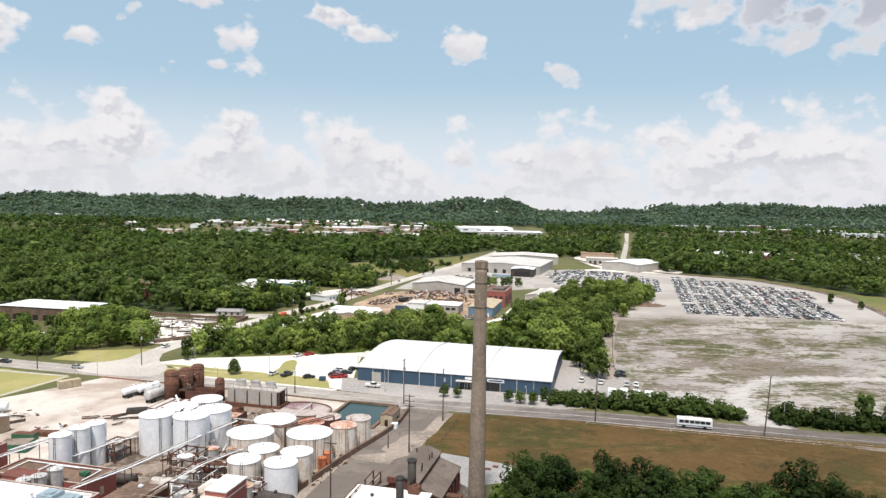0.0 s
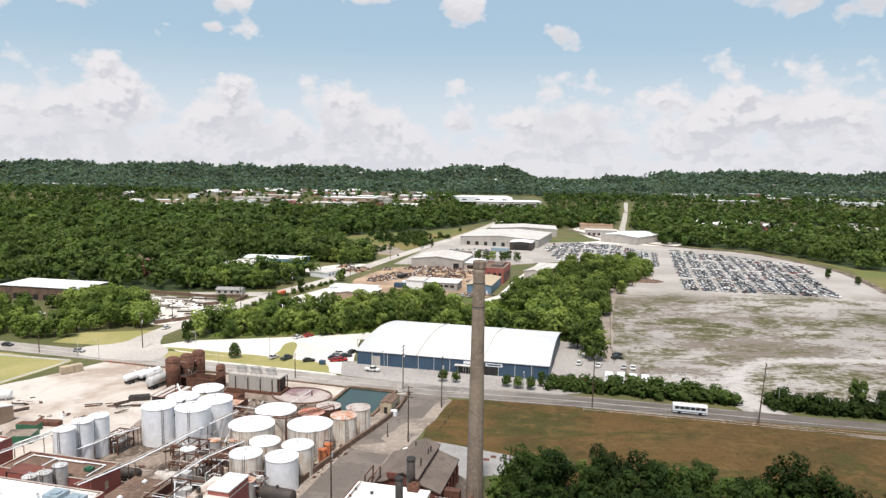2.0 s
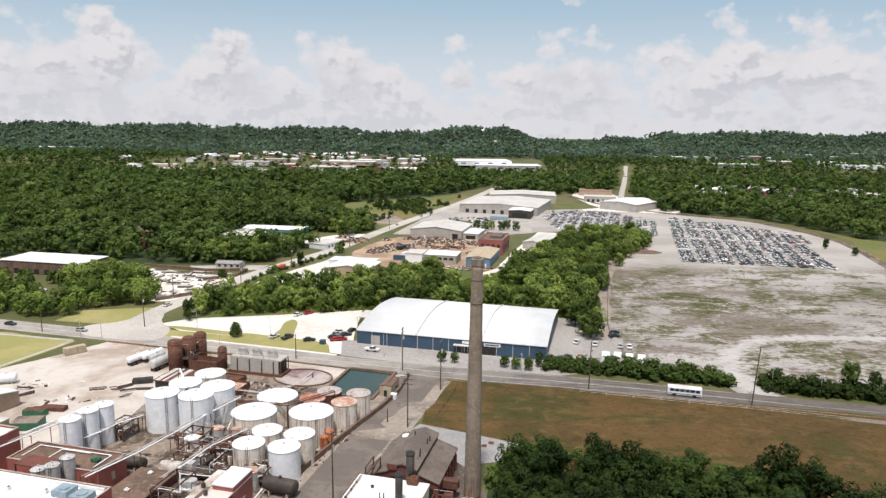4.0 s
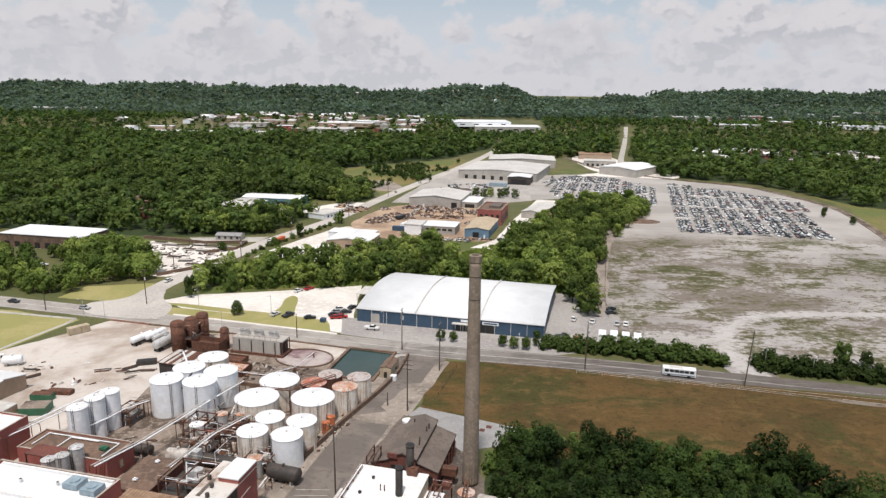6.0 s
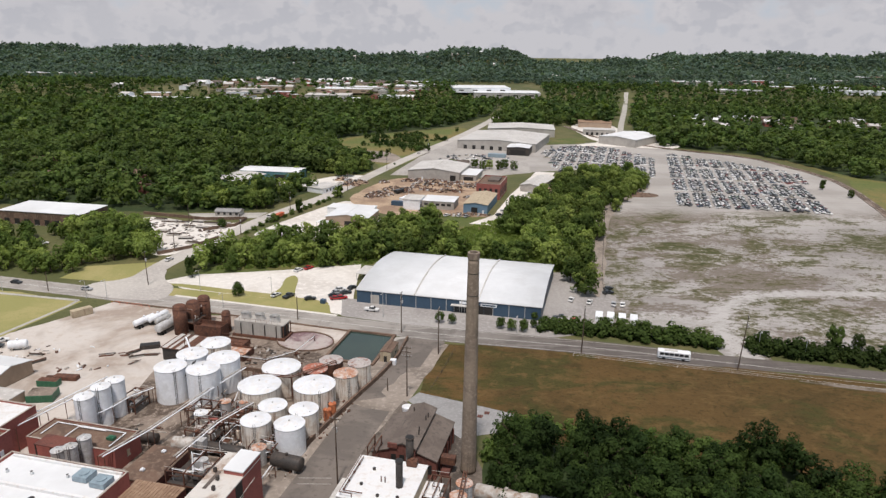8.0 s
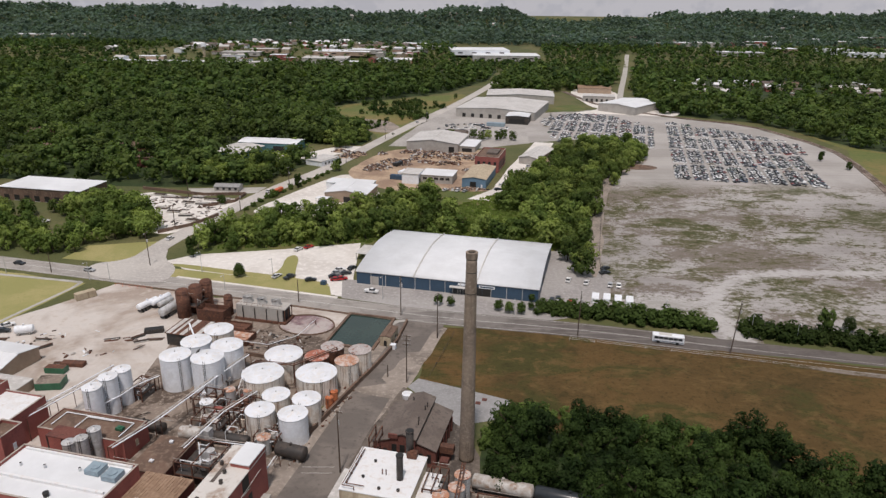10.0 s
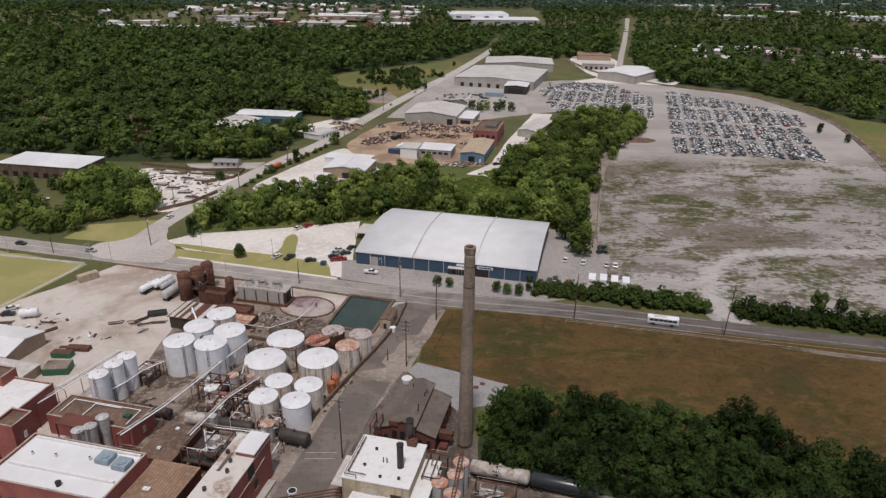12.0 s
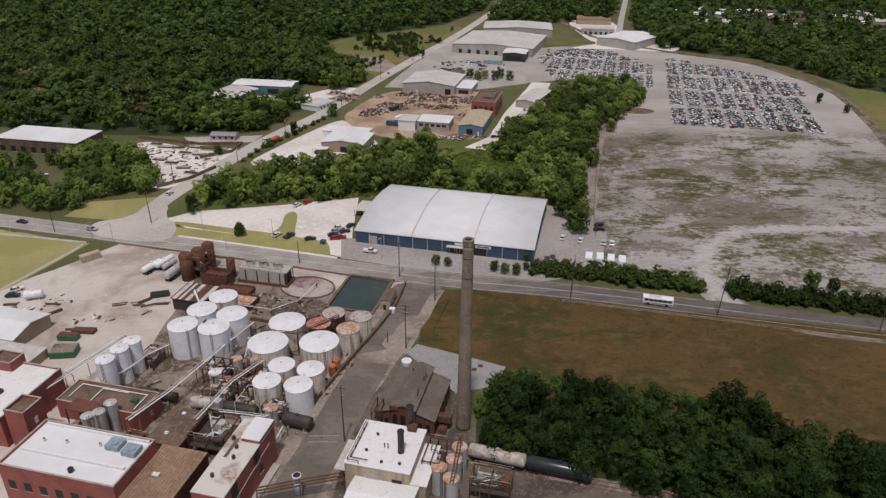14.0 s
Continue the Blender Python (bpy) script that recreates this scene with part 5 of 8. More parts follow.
# ---- buildings ----
def building(name, x, y, w, d, h, wall, roof, label, category="building", turn=0.0, ridge=0.0, along="v", parapet=0.0, eave=0.35,
             openings=(), base=None, ribs=0.0, group="", slab=0.25):
    """A house of walls, roof and openings. ridge: how far a gable rises, its ridge along u (width) or v (depth).
    openings: side (f, b, l, r), place along it, sill, width, height, material, name."""
    t = thing(name, grid_at(x, y, base, turn), label, category, group)
    W, D = w / 2, d / 2
    bm = bmesh.new()
    if ridge:
        if along == "v":
            prism(bm, [(-W, 0), (W, 0), (W, h), (0, h + ridge), (-W, h)], -D, D)
        else:
            prism(bm, [(-D, 0), (D, 0), (D, h), (0, h + ridge), (-D, h)], -W, W)
            bmesh.ops.rotate(bm, verts=bm.verts, cent=(0, 0, 0), matrix=Matrix.Rotation(radians(90), 3, "Z"))
    else:
        box(bm, -W, -D, 0, W, D, h)
    part("wall", bm, wall, t)
    bm = bmesh.new()
    if ridge:
        A, B = (W, D) if along == "v" else (D, W)
        k = ridge / A
        prism(bm, [(-A - eave, h - k * eave + 0.03), (0, h + ridge + 0.03), (A + eave, h - k * eave + 0.03), (A + eave, h - k * eave + slab), (0, h + ridge + slab), (-A - eave, h - k * eave + slab)], -B - eave, B + eave)
        if along != "v":
            bmesh.ops.rotate(bm, verts=bm.verts, cent=(0, 0, 0), matrix=Matrix.Rotation(radians(90), 3, "Z"))
        part("roof", bm, roof, t)
        part("ridge_cap", boxes((-0.2, -B - eave, h + ridge + slab - 0.02, 0.2, B + eave, h + ridge + slab + 0.12)) if along == "v"
             else boxes((-B - eave, -0.2, h + ridge + slab - 0.02, B + eave, 0.2, h + ridge + slab + 0.12)), roof, t)
    elif parapet:
        box(bm, -W + 0.3, -D + 0.3, h - 0.05, W - 0.3, D - 0.3, h + 0.06)
        part("roof", bm, roof, t)
        for r in ((-W, -D, W, -D + 0.3), (-W, D - 0.3, W, D), (-W, -D + 0.3, -W + 0.3, D - 0.3), (W - 0.3, -D + 0.3, W, D - 0.3)):
            p = part("parapet", boxes((r[0], r[1], h, r[2], r[3], h + parapet)), wall, t)
            part("coping", boxes((r[0] - 0.06, r[1] - 0.06, h + parapet, r[2] + 0.06, r[3] + 0.06, h + parapet + 0.08)), "coping", p)
    else:
        box(bm, -W - eave, -D - eave, h, W + eave, D + eave, h + slab)
        part("roof", bm, roof, t)
    if ribs:
        n = int(w / ribs)
        for i in range(1, n):
            part("roof_rib", boxes((-W + i * w / n - 0.07, -D - eave, h + slab - 0.02, -W + i * w / n + 0.07, D + eave, h + slab + 0.10)), roof, t)
    for side, u, z, ow, oh, mat, oname in openings:
        if side in "fb":
            s = -1 if side == "f" else 1
            yy = s * (D + 0.02)
            o = part(oname, boxes((u - ow / 2, yy - 0.06, z, u + ow / 2, yy + 0.06, z + oh)), mat, t)
            if not group:
                part("sill", boxes((u - ow / 2 - 0.1, yy - 0.14, z - 0.14, u + ow / 2 + 0.1, yy + 0.14, z)), "concrete", o)
        else:
            s = -1 if side == "l" else 1
            xx = s * (W + 0.02)
            o = part(oname, boxes((xx - 0.06, u - ow / 2, z, xx + 0.06, u + ow / 2, z + oh)), mat, t)
            part("sill", boxes((xx - 0.14, u - ow / 2 - 0.1, z - 0.14, xx + 0.14, u + ow / 2 + 0.1, z)), "concrete", o)
    return t


def rows_of(side, start, step, n, z, w, h, mat="glass", name="window"):
    return [(side, start + i * step, z, w, h, mat, name) for i in range(n)]


def roof_unit(x, y, z, w, d, h, label="blue-grey rooftop air handler", mat="galv", turn=0.0):
    t = thing("roof_unit", grid_at(x, y, z, turn), label, "air unit", "rooftop units")
    bm = boxes((-w / 2, -d / 2, 0.15, w / 2, d / 2, h))
    part("casing", bm, mat, t)
    bm = bmesh.new()
    drum(bm, 0, 0, h - 0.02, h + 0.22, min(w, d) * 0.32, 16)
    part("fan_guard", bm, mat, t)
    part("curb", boxes((-w / 2 + 0.1, -d / 2 + 0.1, 0, w / 2 - 0.1, d / 2 - 0.1, 0.16)), "dark_steel", t)
    return t


def stack_pipe(name, x, y, z, r, h, mat, label, category="flue"):
    t = thing(name, grid_at(x, y, z), label, category)
    bm = bmesh.new()
    drum(bm, 0, 0, 0, h, r, 16)
    part("shaft", bm, mat, t, "", True)
    bm = bmesh.new()
    drum(bm, 0, 0, h - 0.25, h + 0.05, r * 1.15, 16)
    part("rim", bm, mat, t)
    bm = bmesh.new()
    drum(bm, 0, 0, h + 0.05, h + 0.07, r * 0.95, 16)
    part("mouth", bm, "dark", t)
    return t


# plant buildings
main = building("factory_hall", -78.6, 123.4, 29.0, 15.0, 9.6, "brick", "roof_white", "red brick factory hall with a white roof and parapet", "factory", parapet=0.7, base=1.5,
                openings=rows_of("f", -12, 4, 7, 3.6, 1.8, 2.4, "dark"))
part("roof_kerb", boxes((-13.0, -2.2, 9.64, 13.2, -1.6, 10.3)), "roof_stain", main, "long stained white kerb across the roof")
part("roof_kerb", boxes((-13.5, 6.6, 9.64, 13.5, 7.1, 10.2)), "roof_stain", main)
roof_unit(-71.0, 125.6, 11.15, 3.4, 3.2, 1.3, mat="unit_blue")
roof_unit(-66.6, 123.6, 11.15, 3.4, 3.2, 1.3, mat="unit_blue")
stack_pipe("roof_fan", -77.6, 117.8, 11.1, 0.55, 1.0, "dark_steel", "small dark roof fan on the white roof", "vent")
for x, y in ((-82.5, 126.8), (-74.6, 125.8), (-88.0, 127.5), (-72.5, 127.6)):
    stack_pipe("roof_vent", x, y, 11.1, 0.28, 0.8, "roof_stain", "short pale roof vent", "vent")
building("ribbed_shed", -58.9, 119.6, 11.4, 17.5, 6.6, "brick_old", "roof_tan", "low shed with a tan ribbed metal roof", "shed", base=1.4, ribs=0.75, eave=0.1)
roof_unit(-60.4, 119.6, 8.3, 1.6, 1.0, 0.5, "small pale hatch on the ribbed roof", "roof_stain")

red = building("red_house", -43.2, 121.6, 7.6, 23.5, 10.4, "brick", "roof_rusted", "tall red brick works house with a stained white roof", "factory", base=1.5, eave=0.05,
               openings=[("r", 2.6, 6.6, 2.6, 3.8, "dark", "opening"), ("r", -7.6, 5.6, 2.6, 4.8, "dark", "opening"), ("r", 4.0, 3.0, 1.4, 2.0, "dark", "window"), ("f", 0, 3, 1.6, 2.2, "dark", "window")])
part("roof_house", boxes((-0.6, 4.6, 10.65, 3.82, 11.8, 11.6)), "brick", red, "raised brick end with a white roof")
part("roof_slab", boxes((-0.7, 4.4, 11.6, 3.95, 11.95, 11.85)), "roof_white", red, "clean white roof slab")
part("roof_stripe", boxes((-2.2, -1.0, 10.66, -1.4, 5.0, 10.74)), "roof_grey", red)
for u, v in ((-1.4, -7.0), (0.4, -1.0), (-0.6, 2.2), (-2.6, 4.6)):
    part("vent", boxes((u - 0.3, v - 0.3, 10.8, u + 0.3, v + 0.3, 11.7)), "dark_steel", red)
part("wall_pipe", pipes([[(3.85, -9, 6.0), (3.85, 1, 6.8), (3.85, 9, 7.6)]], 0.09), "pipe", red)
part("ledge", boxes((3.7, -9.5, 0.2, 5.6, 9.5, 0.7)), "concrete", red)

building("brick_wing", -83.0, 148.6, 24.0, 9.0, 5.4, "brick", "roof_brown", "low red brick wing with a brown flat roof", "factory", base=1.5, parapet=0.35,
         openings=[("f", 4, 1.2, 2.4, 2.6, "dark", "doorway"), ("r", 0, 2, 1.0, 1.6, "cream", "window")])
wp = thing("roof_pipe", grid_at(-83.0, 148.6, 6.95), "pale pipe run round the brown roof of the wing", "pipe")
part("run", pipes([[(-9.6, -2.6, 0.35), (-9.6, 2.8, 0.35), (9.6, 2.8, 0.35), (9.6, -3.0, 0.35)], [(-3.0, -3.4, 0.5), (-3.0, 2.2, 0.5), (4.6, 2.2, 0.5)]], 0.13), "white", wp)
for u in (-9, -5, -1, 3, 7):
    part("bracket", boxes((u - 0.1, 2.7, 0, u + 0.1, 2.9, 0.35)), "rust", wp)
roof_unit(-75.4, 146.6, 7.0, 1.8, 1.3, 0.8, "green rooftop unit on the brown roof", "green_paint")
building("brown_shed", -62.2, 138.2, 9.0, 13.0, 4.6, "brick_old", "roof_brown", "low shed with a worn brown roof", "shed", base=1.5, eave=0.1)
for x, y in ((-63.6, 135.2), (-61.6, 142.4)):
    roof_unit(x, y, 6.4, 0.9, 0.8, 0.5, "small pale roof hatch", "white")
building("white_roof_house", -111.2, 148.8, 22.0, 21.0, 8.4, "brick", "roof_stain", "brick store house with a patched white roof", "factory", base=1.5, parapet=0.5)
building("stair_house", -98.6, 139.0, 5.6, 6.2, 11.2, "brick", "roof_brown", "red brick stair tower with a sunken roof", "tower", base=0.6, parapet=0.8, openings=[("r", 0, 7.0, 0.9, 1.6, "white", "window")])
building("stair_house", -113.0, 158.4, 7.0, 5.0, 10.6, "brick", "roof_brown", "red brick roof house above the white roof", "tower", base=1.5, parapet=0.6)
building("low_hall", -124.0, 170.0, 22.0, 14.0, 3.4, "tan_wall", "roof_pale", "low pale hall with a flat grey roof", "hall", base=1.0, eave=0.1)
building("gable_hall", -134.0, 188.0, 26.0, 15.0, 4.0, "tan_wall", "roof_white", "low hall with a clean white gabled roof and pinkish wall", "hall", base=0.8, ridge=1.6, along="u")
for x, y in ((-118.0, 166.8), (-108.6, 146.4)):
    roof_unit(x, y, 4.6 if y > 160 else 10.0, 1.2, 1.2, 1.0, "small dark roof fan", "dark_steel")
# court canopy over the grey vessels
can = thing("canopy", grid_at(-86.0, 142.6), "rust-red flat canopy over the brick court", "canopy")
part("canopy_roof", boxes((-4.2, -2.2, 7.2, 4.2, 2.2, 7.45)), "brick_old", can)
for u, v in ((-4, -2), (4, -2), (-4, 2), (4, 2)):
    part("post", boxes((u - 0.12, v - 0.12, 0, u + 0.12, v + 0.12, 7.2)), "dark_steel", can)

# the old brick boiler house
def boiler_house():
    t = thing("boiler_house", grid_at(-4.0, 149.4, 0.6), "old dark brick boiler house with grey felt roofs", "factory")
    part("wall", prism(bmesh.new(), [(-3.6, 0), (2.6, 0), (2.6, 8.6), (-0.5, 9.6), (-3.6, 8.6)], -9.0, 9.6), "brick_old", t)
    part("aisle_wall", prism(bmesh.new(), [(-8.0, 0), (-3.62, 0), (-3.62, 7.4), (-8.0, 6.0)], -8.4, 8.4), "brick_old", t)
    part("aisle_wall", prism(bmesh.new(), [(2.62, 0), (7.4, 0), (7.4, 5.8), (2.62, 7.4)], -8.4, 8.8), "brick_old", t)
    part("roof", prism(bmesh.new(), [(-3.9, 8.52), (-0.5, 9.62), (2.9, 8.52), (2.9, 8.8), (-0.5, 9.9), (-3.9, 8.8)], -9.3, 9.9), "roof_grey", t)
    part("aisle_roof", prism(bmesh.new(), [(-8.3, 5.92), (-3.64, 7.44), (-3.64, 7.7), (-8.3, 6.16)], -8.7, 8.7), "roof_grey", t)
    part("aisle_roof", prism(bmesh.new(), [(2.64, 7.44), (7.7, 5.72), (7.7, 5.98), (2.64, 7.7)], -8.7, 9.1), "roof_grey", t)
    for u in (-2.6, -0.6, 1.4):
        o = part("window", boxes((u - 0.6, -9.06, 3.4, u + 0.6, -8.9, 6.6)), "dark", t)
        part("sill", boxes((u - 0.7, -9.16, 3.25, u + 0.7, -8.9, 3.4)), "concrete", o)
    for u in (-6.6, -5.0, 3.8, 5.8):
        part("window", boxes((u - 0.5, -8.46, 2.2, u + 0.5, -8.3, 4.6)), "dark", t)
    for v in (-6, -3, 0, 3, 6):
        part("window", boxes((7.34, v - 0.6, 1.6, 7.46, v + 0.6, 4.2)), "dark", t)
        part("buttress", boxes((7.4, v + 1.2, 0, 7.8, v + 1.8, 5.0)), "brick_old", t)
    for u, v in ((1.8, 3.0), (2.0, 4.4), (1.6, -2.2), (1.9, -3.6), (-2.0, 6.0)):
        bm = bmesh.new()
        drum(bm, u, v, 8.6, 10.4, 0.16, 10)
        part("roof_pipe", bm, "dark_steel", t)
    part("parapet", boxes((-3.9, -9.4, 8.3, -1.6, -9.0, 9.5)), "brick_old", t)
    part("duct", boxes((7.4, -5.4, 3.4, 11.0, -3.6, 5.2)), "rust", t, "rusted flue duct to the chimney")
    part("duct_wall", boxes((8.0, -7.0, 0, 10.0, -2.0, 2.2)), "brick_old", t)


boiler_house()
rack = thing("gantry", grid_at(-13.2, 141.6), "rusted steel gantry beside the brick house", "gantry")
for u, v in ((-0.8, -2), (0.8, -2), (-0.8, 3), (0.8, 3)):
    part("post", boxes((u - 0.12, v - 0.12, 0, u + 0.12, v + 0.12, 8.5)), "rust", rack)
for z in (4, 6.4, 8.4):
    part("beam", boxes((-0.9, -2.2, z, -0.7, 3.2, z + 0.2)), "rust", rack)
    part("beam", boxes((0.7, -2.2, z, 0.9, 3.2, z + 0.2)), "rust", rack)

# cream works with the white roof
cream = building("cream_works", -9.8, 125.8, 15.0, 14.6, 9.4, "cream", "roof_stain", "cream rendered works with a rust-stained white roof", "factory", base=1.5, eave=0.12,
                 openings=[("f", -1, 6.4, 3.0, 1.2, "grey_wall", "louvre"), ("f", -5, 1.0, 2.0, 2.6, "dark", "doorway"), ("f", 4.6, 6.2, 2.4, 1.0, "dark", "window"), ("l", 0, 2, 2, 3, "dark", "doorway")])
part("side_wing", boxes((7.5, -7.0, 0, 11.0, 6.0, 6.4)), "cream", cream)
part("wing_roof", boxes((7.52, -7.2, 6.4, 11.3, 6.2, 6.6)), "roof_stain", cream)
part("loading_canopy", boxes((-11.2, -5.0, 4.6, -7.6, 5.0, 4.8)), "roof_pale", cream)
building("cream_wing", -10.6, 113.4, 14.6, 10.0, 6.0, "cream", "roof_stain", "lower cream wing with a pale curved roof", "factory", base=1.5, ridge=0.9, along="u", eave=0.1)
stack_pipe("steel_flue", -6.4, 123.6, 11.1, 0.72, 6.2, "dark_steel", "tall dark steel flue on the white roof")
stack_pipe("steel_flue", -4.6, 132.0, 10.8, 0.85, 6.6, "dark_steel", "thick dark steel flue behind the parapet")
roof_unit(-4.0, 131.0, 11.15, 2.2, 1.6, 1.5, "rusty grey fan box on the roof", "rust")
for x, y in ((-9.4, 125.0), (-10.2, 125.2)):
    stack_pipe("roof_vent", x, y, 11.1, 0.12, 1.3, "rust", "thin rusty vent pipe", "vent")
for x, y in ((-12.0, 129.4), (-14.2, 124.2), (-6.6, 119.8), (-10.6, 120.4)):
    stack_pipe("roof_vent", x, y, 11.1, 0.3, 0.45, "dark_steel", "low dark roof vent", "vent")
pr = thing("roof_pipe", grid_at(-15.6, 127.0, 11.15), "rusty pipe run along the roof edge", "pipe")
part("run", pipes([[(-0.6, 6.4, 0.5), (-0.6, -5.6, 0.5), (3.4, -5.6, 0.5)], [(-1.0, 6.4, 0.9), (-1.0, -6.8, 0.9), (1.6, -6.8, 0.9), (1.6, -6.8, -6)]], 0.1), "rust", pr)
for v in (-5, -2, 1, 4):
    part("bracket", boxes((-0.9, v - 0.08, 0, -0.5, v + 0.08, 0.5)), "rust", pr)
stack_pipe("cyclone", -29.8, 121.0, 1.5, 0.9, 5.4, "white", "white filter column with stacked rings beside the street", "vessel")

# the cooling tower
def cooling_tower():
    t = thing("cooling_tower", grid_at(-58.4, 222.8), "long grey cooling tower with three round fan stacks", "cooling tower")
    part("casing", boxes((-9.0, -2.8, 0.9, 8.2, 2.8, 5.6)), "grey_wall", t)
    part("basin", boxes((-9.6, -3.4, 0, 9.6, 3.4, 0.9)), "rust", t, "dark rusted basin")
    part("end_frame", boxes((8.22, -2.8, 5.2, 9.2, 2.8, 5.6)), "grey_wall", t)
    part("end_opening", boxes((8.22, -2.4, 1.0, 8.6, 2.4, 5.1)), "dark", t)
    for v in (-2.7, 0, 2.7):
        part("end_post", boxes((8.9, v - 0.12, 0.9, 9.15, v + 0.12, 5.3)), "rust", t)
    for u in (-5.8, -0.6, 4.8):
        s = bmesh.new()
        hoops = [[s.verts.new((u + r * math.cos(2 * math.pi * i / 28), r * math.sin(2 * math.pi * i / 28), z)) for i in range(28)] for r, z in ((1.75, 5.6), (1.5, 6.6), (1.72, 7.6))]
        for a, b in zip(hoops, hoops[1:]):
            for i in range(28):
                s.faces.new((a[i], a[(i + 1) % 28], b[(i + 1) % 28], b[i]))
        st = part("fan_shroud", s, "roof_pale", t, "pale round fan stack", True)
        f = bmesh.new()
        drum(f, u, 0, 6.5, 6.55, 1.45, 20)
        part("fan", f, "dark", st)
        for a in range(4):
            c = radians(a * 45)
            part("guard_bar", pipes([[(u - 1.7 * math.cos(c), -1.7 * math.sin(c), 7.6), (u + 1.7 * math.cos(c), 1.7 * math.sin(c), 7.6)]], 0.05, 5), "galv", st)
    for u in (-6.4, -2.0, 2.4, 6.6):
        part("riser", pipes([[(u, -3.1, 0.5), (u, -3.1, 4.6), (u, -2.8, 5.0)]], 0.16), "dark_steel", t)
    for u in range(-9, 9, 2):
        part("rail_post", pipes([[(u, -2.7, 5.6), (u, -2.7, 6.6)]], 0.04, 5), "rust", t)
    part("rail", pipes([[(-9, -2.7, 6.6), (8.2, -2.7, 6.6)]], 0.05, 5), "rust", t)
    for u in range(-8, 9, 2):
        part("panel_joint", boxes((u - 0.05, -2.84, 1.0, u + 0.05, -2.8, 5.5)), "pipe", t)


cooling_tower()

# the pond, its hut, and the bins
def pond():
    t = thing("settling_pond", grid_at(-24.0, 213.2), "square settling pond of dark green water in a dark earth rim", "pond", kind="structure")
    part("water", boxes((-7.6, -11.0, 0.02, 7.6, 11.0, 0.22)), "water", t)
    for r in ((-8.5, -11.8, 8.5, -11.0), (-8.5, 11.0, 8.5, 11.8), (-8.5, -11.0, -7.6, 11.0), (7.6, -11.0, 8.5, 11.0)):
        part("rim", boxes((r[0], r[1], 0, r[2], r[3], 0.75)), "roof_brown", t)


pond()
building("pump_hut", -14.2, 206.6, 3.6, 8.0, 3.3, "cream", "roof_brown", "small cream pump hut with a rusted roof beside the pond", "hut", ridge=0.35, eave=0.08, openings=[("f", 0, 0.1, 1.0, 2.0, "dark", "door"), ("r", 1, 1, 1.2, 1.0, "dark", "window")])
PAD = [(-43.0 + 9.6 * math.cos(a) * 0.97 + 7.4 * math.sin(a) * 0.245, 217.6 - 9.6 * math.cos(a) * 0.245 + 7.4 * math.sin(a) * 0.97) for a in np.linspace(0, 2 * math.pi, 29)[:-1]]
patch("stained_pad", PAD, 0.10, "oil_pad", "round concrete pad stained purple-brown", rag=0.0, step=30.0)
tagged(link("pad_kerb", ribbon(PAD + PAD[:1], 0.22, -0.22, 0, 0.45), "roof_brown"), "low dark kerb round the stained pad", "kerb")
shed = building("open_shed", -78.2, 206.6, 11.5, 10.0, 4.2, "dark_steel", "rust", "open shed with a striped rust and white ribbed roof", "shed", ribs=0.0, eave=0.4)
for i in range(5):
    u = -5.6 + i * 2.4
    part("roof_sheet", boxes((u, -5.4, 4.46, u + (0.9 if i % 2 else 1.5), 5.4, 4.52)), "roof_pale" if i != 3 else "rust", shed)
for x, y, w, d, h, mat in ((-67.6, 214.4, 13, 5, 1.8, "rust"), (-63.4, 206.4, 10, 6.5, 2.2, "rust_roof"), (-75.0, 220.6, 10, 5, 5.0, "rust")):
    t = thing("steel_bin", grid_at(x, y), "open rusted steel bin with rails", "bin", "steel bins")
    for r in ((-w / 2, -d / 2, w / 2, -d / 2 + 0.15), (-w / 2, d / 2 - 0.15, w / 2, d / 2), (-w / 2, -d / 2 + 0.15, -w / 2 + 0.15, d / 2 - 0.15), (w / 2 - 0.15, -d / 2 + 0.15, w / 2, d / 2 - 0.15)):
        part("side", boxes((r[0], r[1], 0, r[2], r[3], h)), "rust", t)
    part("filling", boxes((-w / 2 + 0.15, -d / 2 + 0.15, 0, w / 2 - 0.15, d / 2 - 0.15, h * 0.7)), mat, t)
    for v in (-d / 2, d / 2):
        part("rail", pipes([[(-w / 2, v, h + 1), (w / 2, v, h + 1)]], 0.07, 5), "rust", t)
        for i in range(5):
            u = -w / 2 + w * i / 4
            part("rail_post", pipes([[(u, v, h - 0.1), (u, v, h + 1)]], 0.05, 5), "rust", t)

# the workshops and stores beyond
building("beige_store", -45.4, 373.0, 23.0, 21.0, 5.0, "tan_wall", "roof_white", "beige metal store with a white gabled roof", "store", turn=2.0, ridge=1.7,
         openings=[("f", 1.0, 0.1, 4.0, 3.2, "dark", "shutter_door"), ("f", 7, 0.1, 1, 2.1, "white", "door"), ("r", 4, 0.1, 1.2, 2.2, "dark", "door")])
building("store_wing", -47.5, 389.4, 26.0, 10.0, 4.6, "white", "roof_white", "flat white wing behind the beige store", "store", turn=2.0)
aw = thing("awning", pose(-58.6, 361.0, 0, 0, 0, -12), "white flat awning over stacked goods", "awning")
part("awning_roof", boxes((-4, -2.2, 3.2, 4, 2.2, 3.4)), "roof_white", aw)
for u, v in ((-3.8, -2), (3.8, -2), (-3.8, 2), (3.8, 2)):
    part("post", boxes((u - 0.1, v - 0.1, 0, u + 0.1, v + 0.1, 3.2)), "galv", aw)
part("crate", boxes((-3.2, -1.4, 0, 3.0, 1.6, 1.5)), "dark_steel", aw)
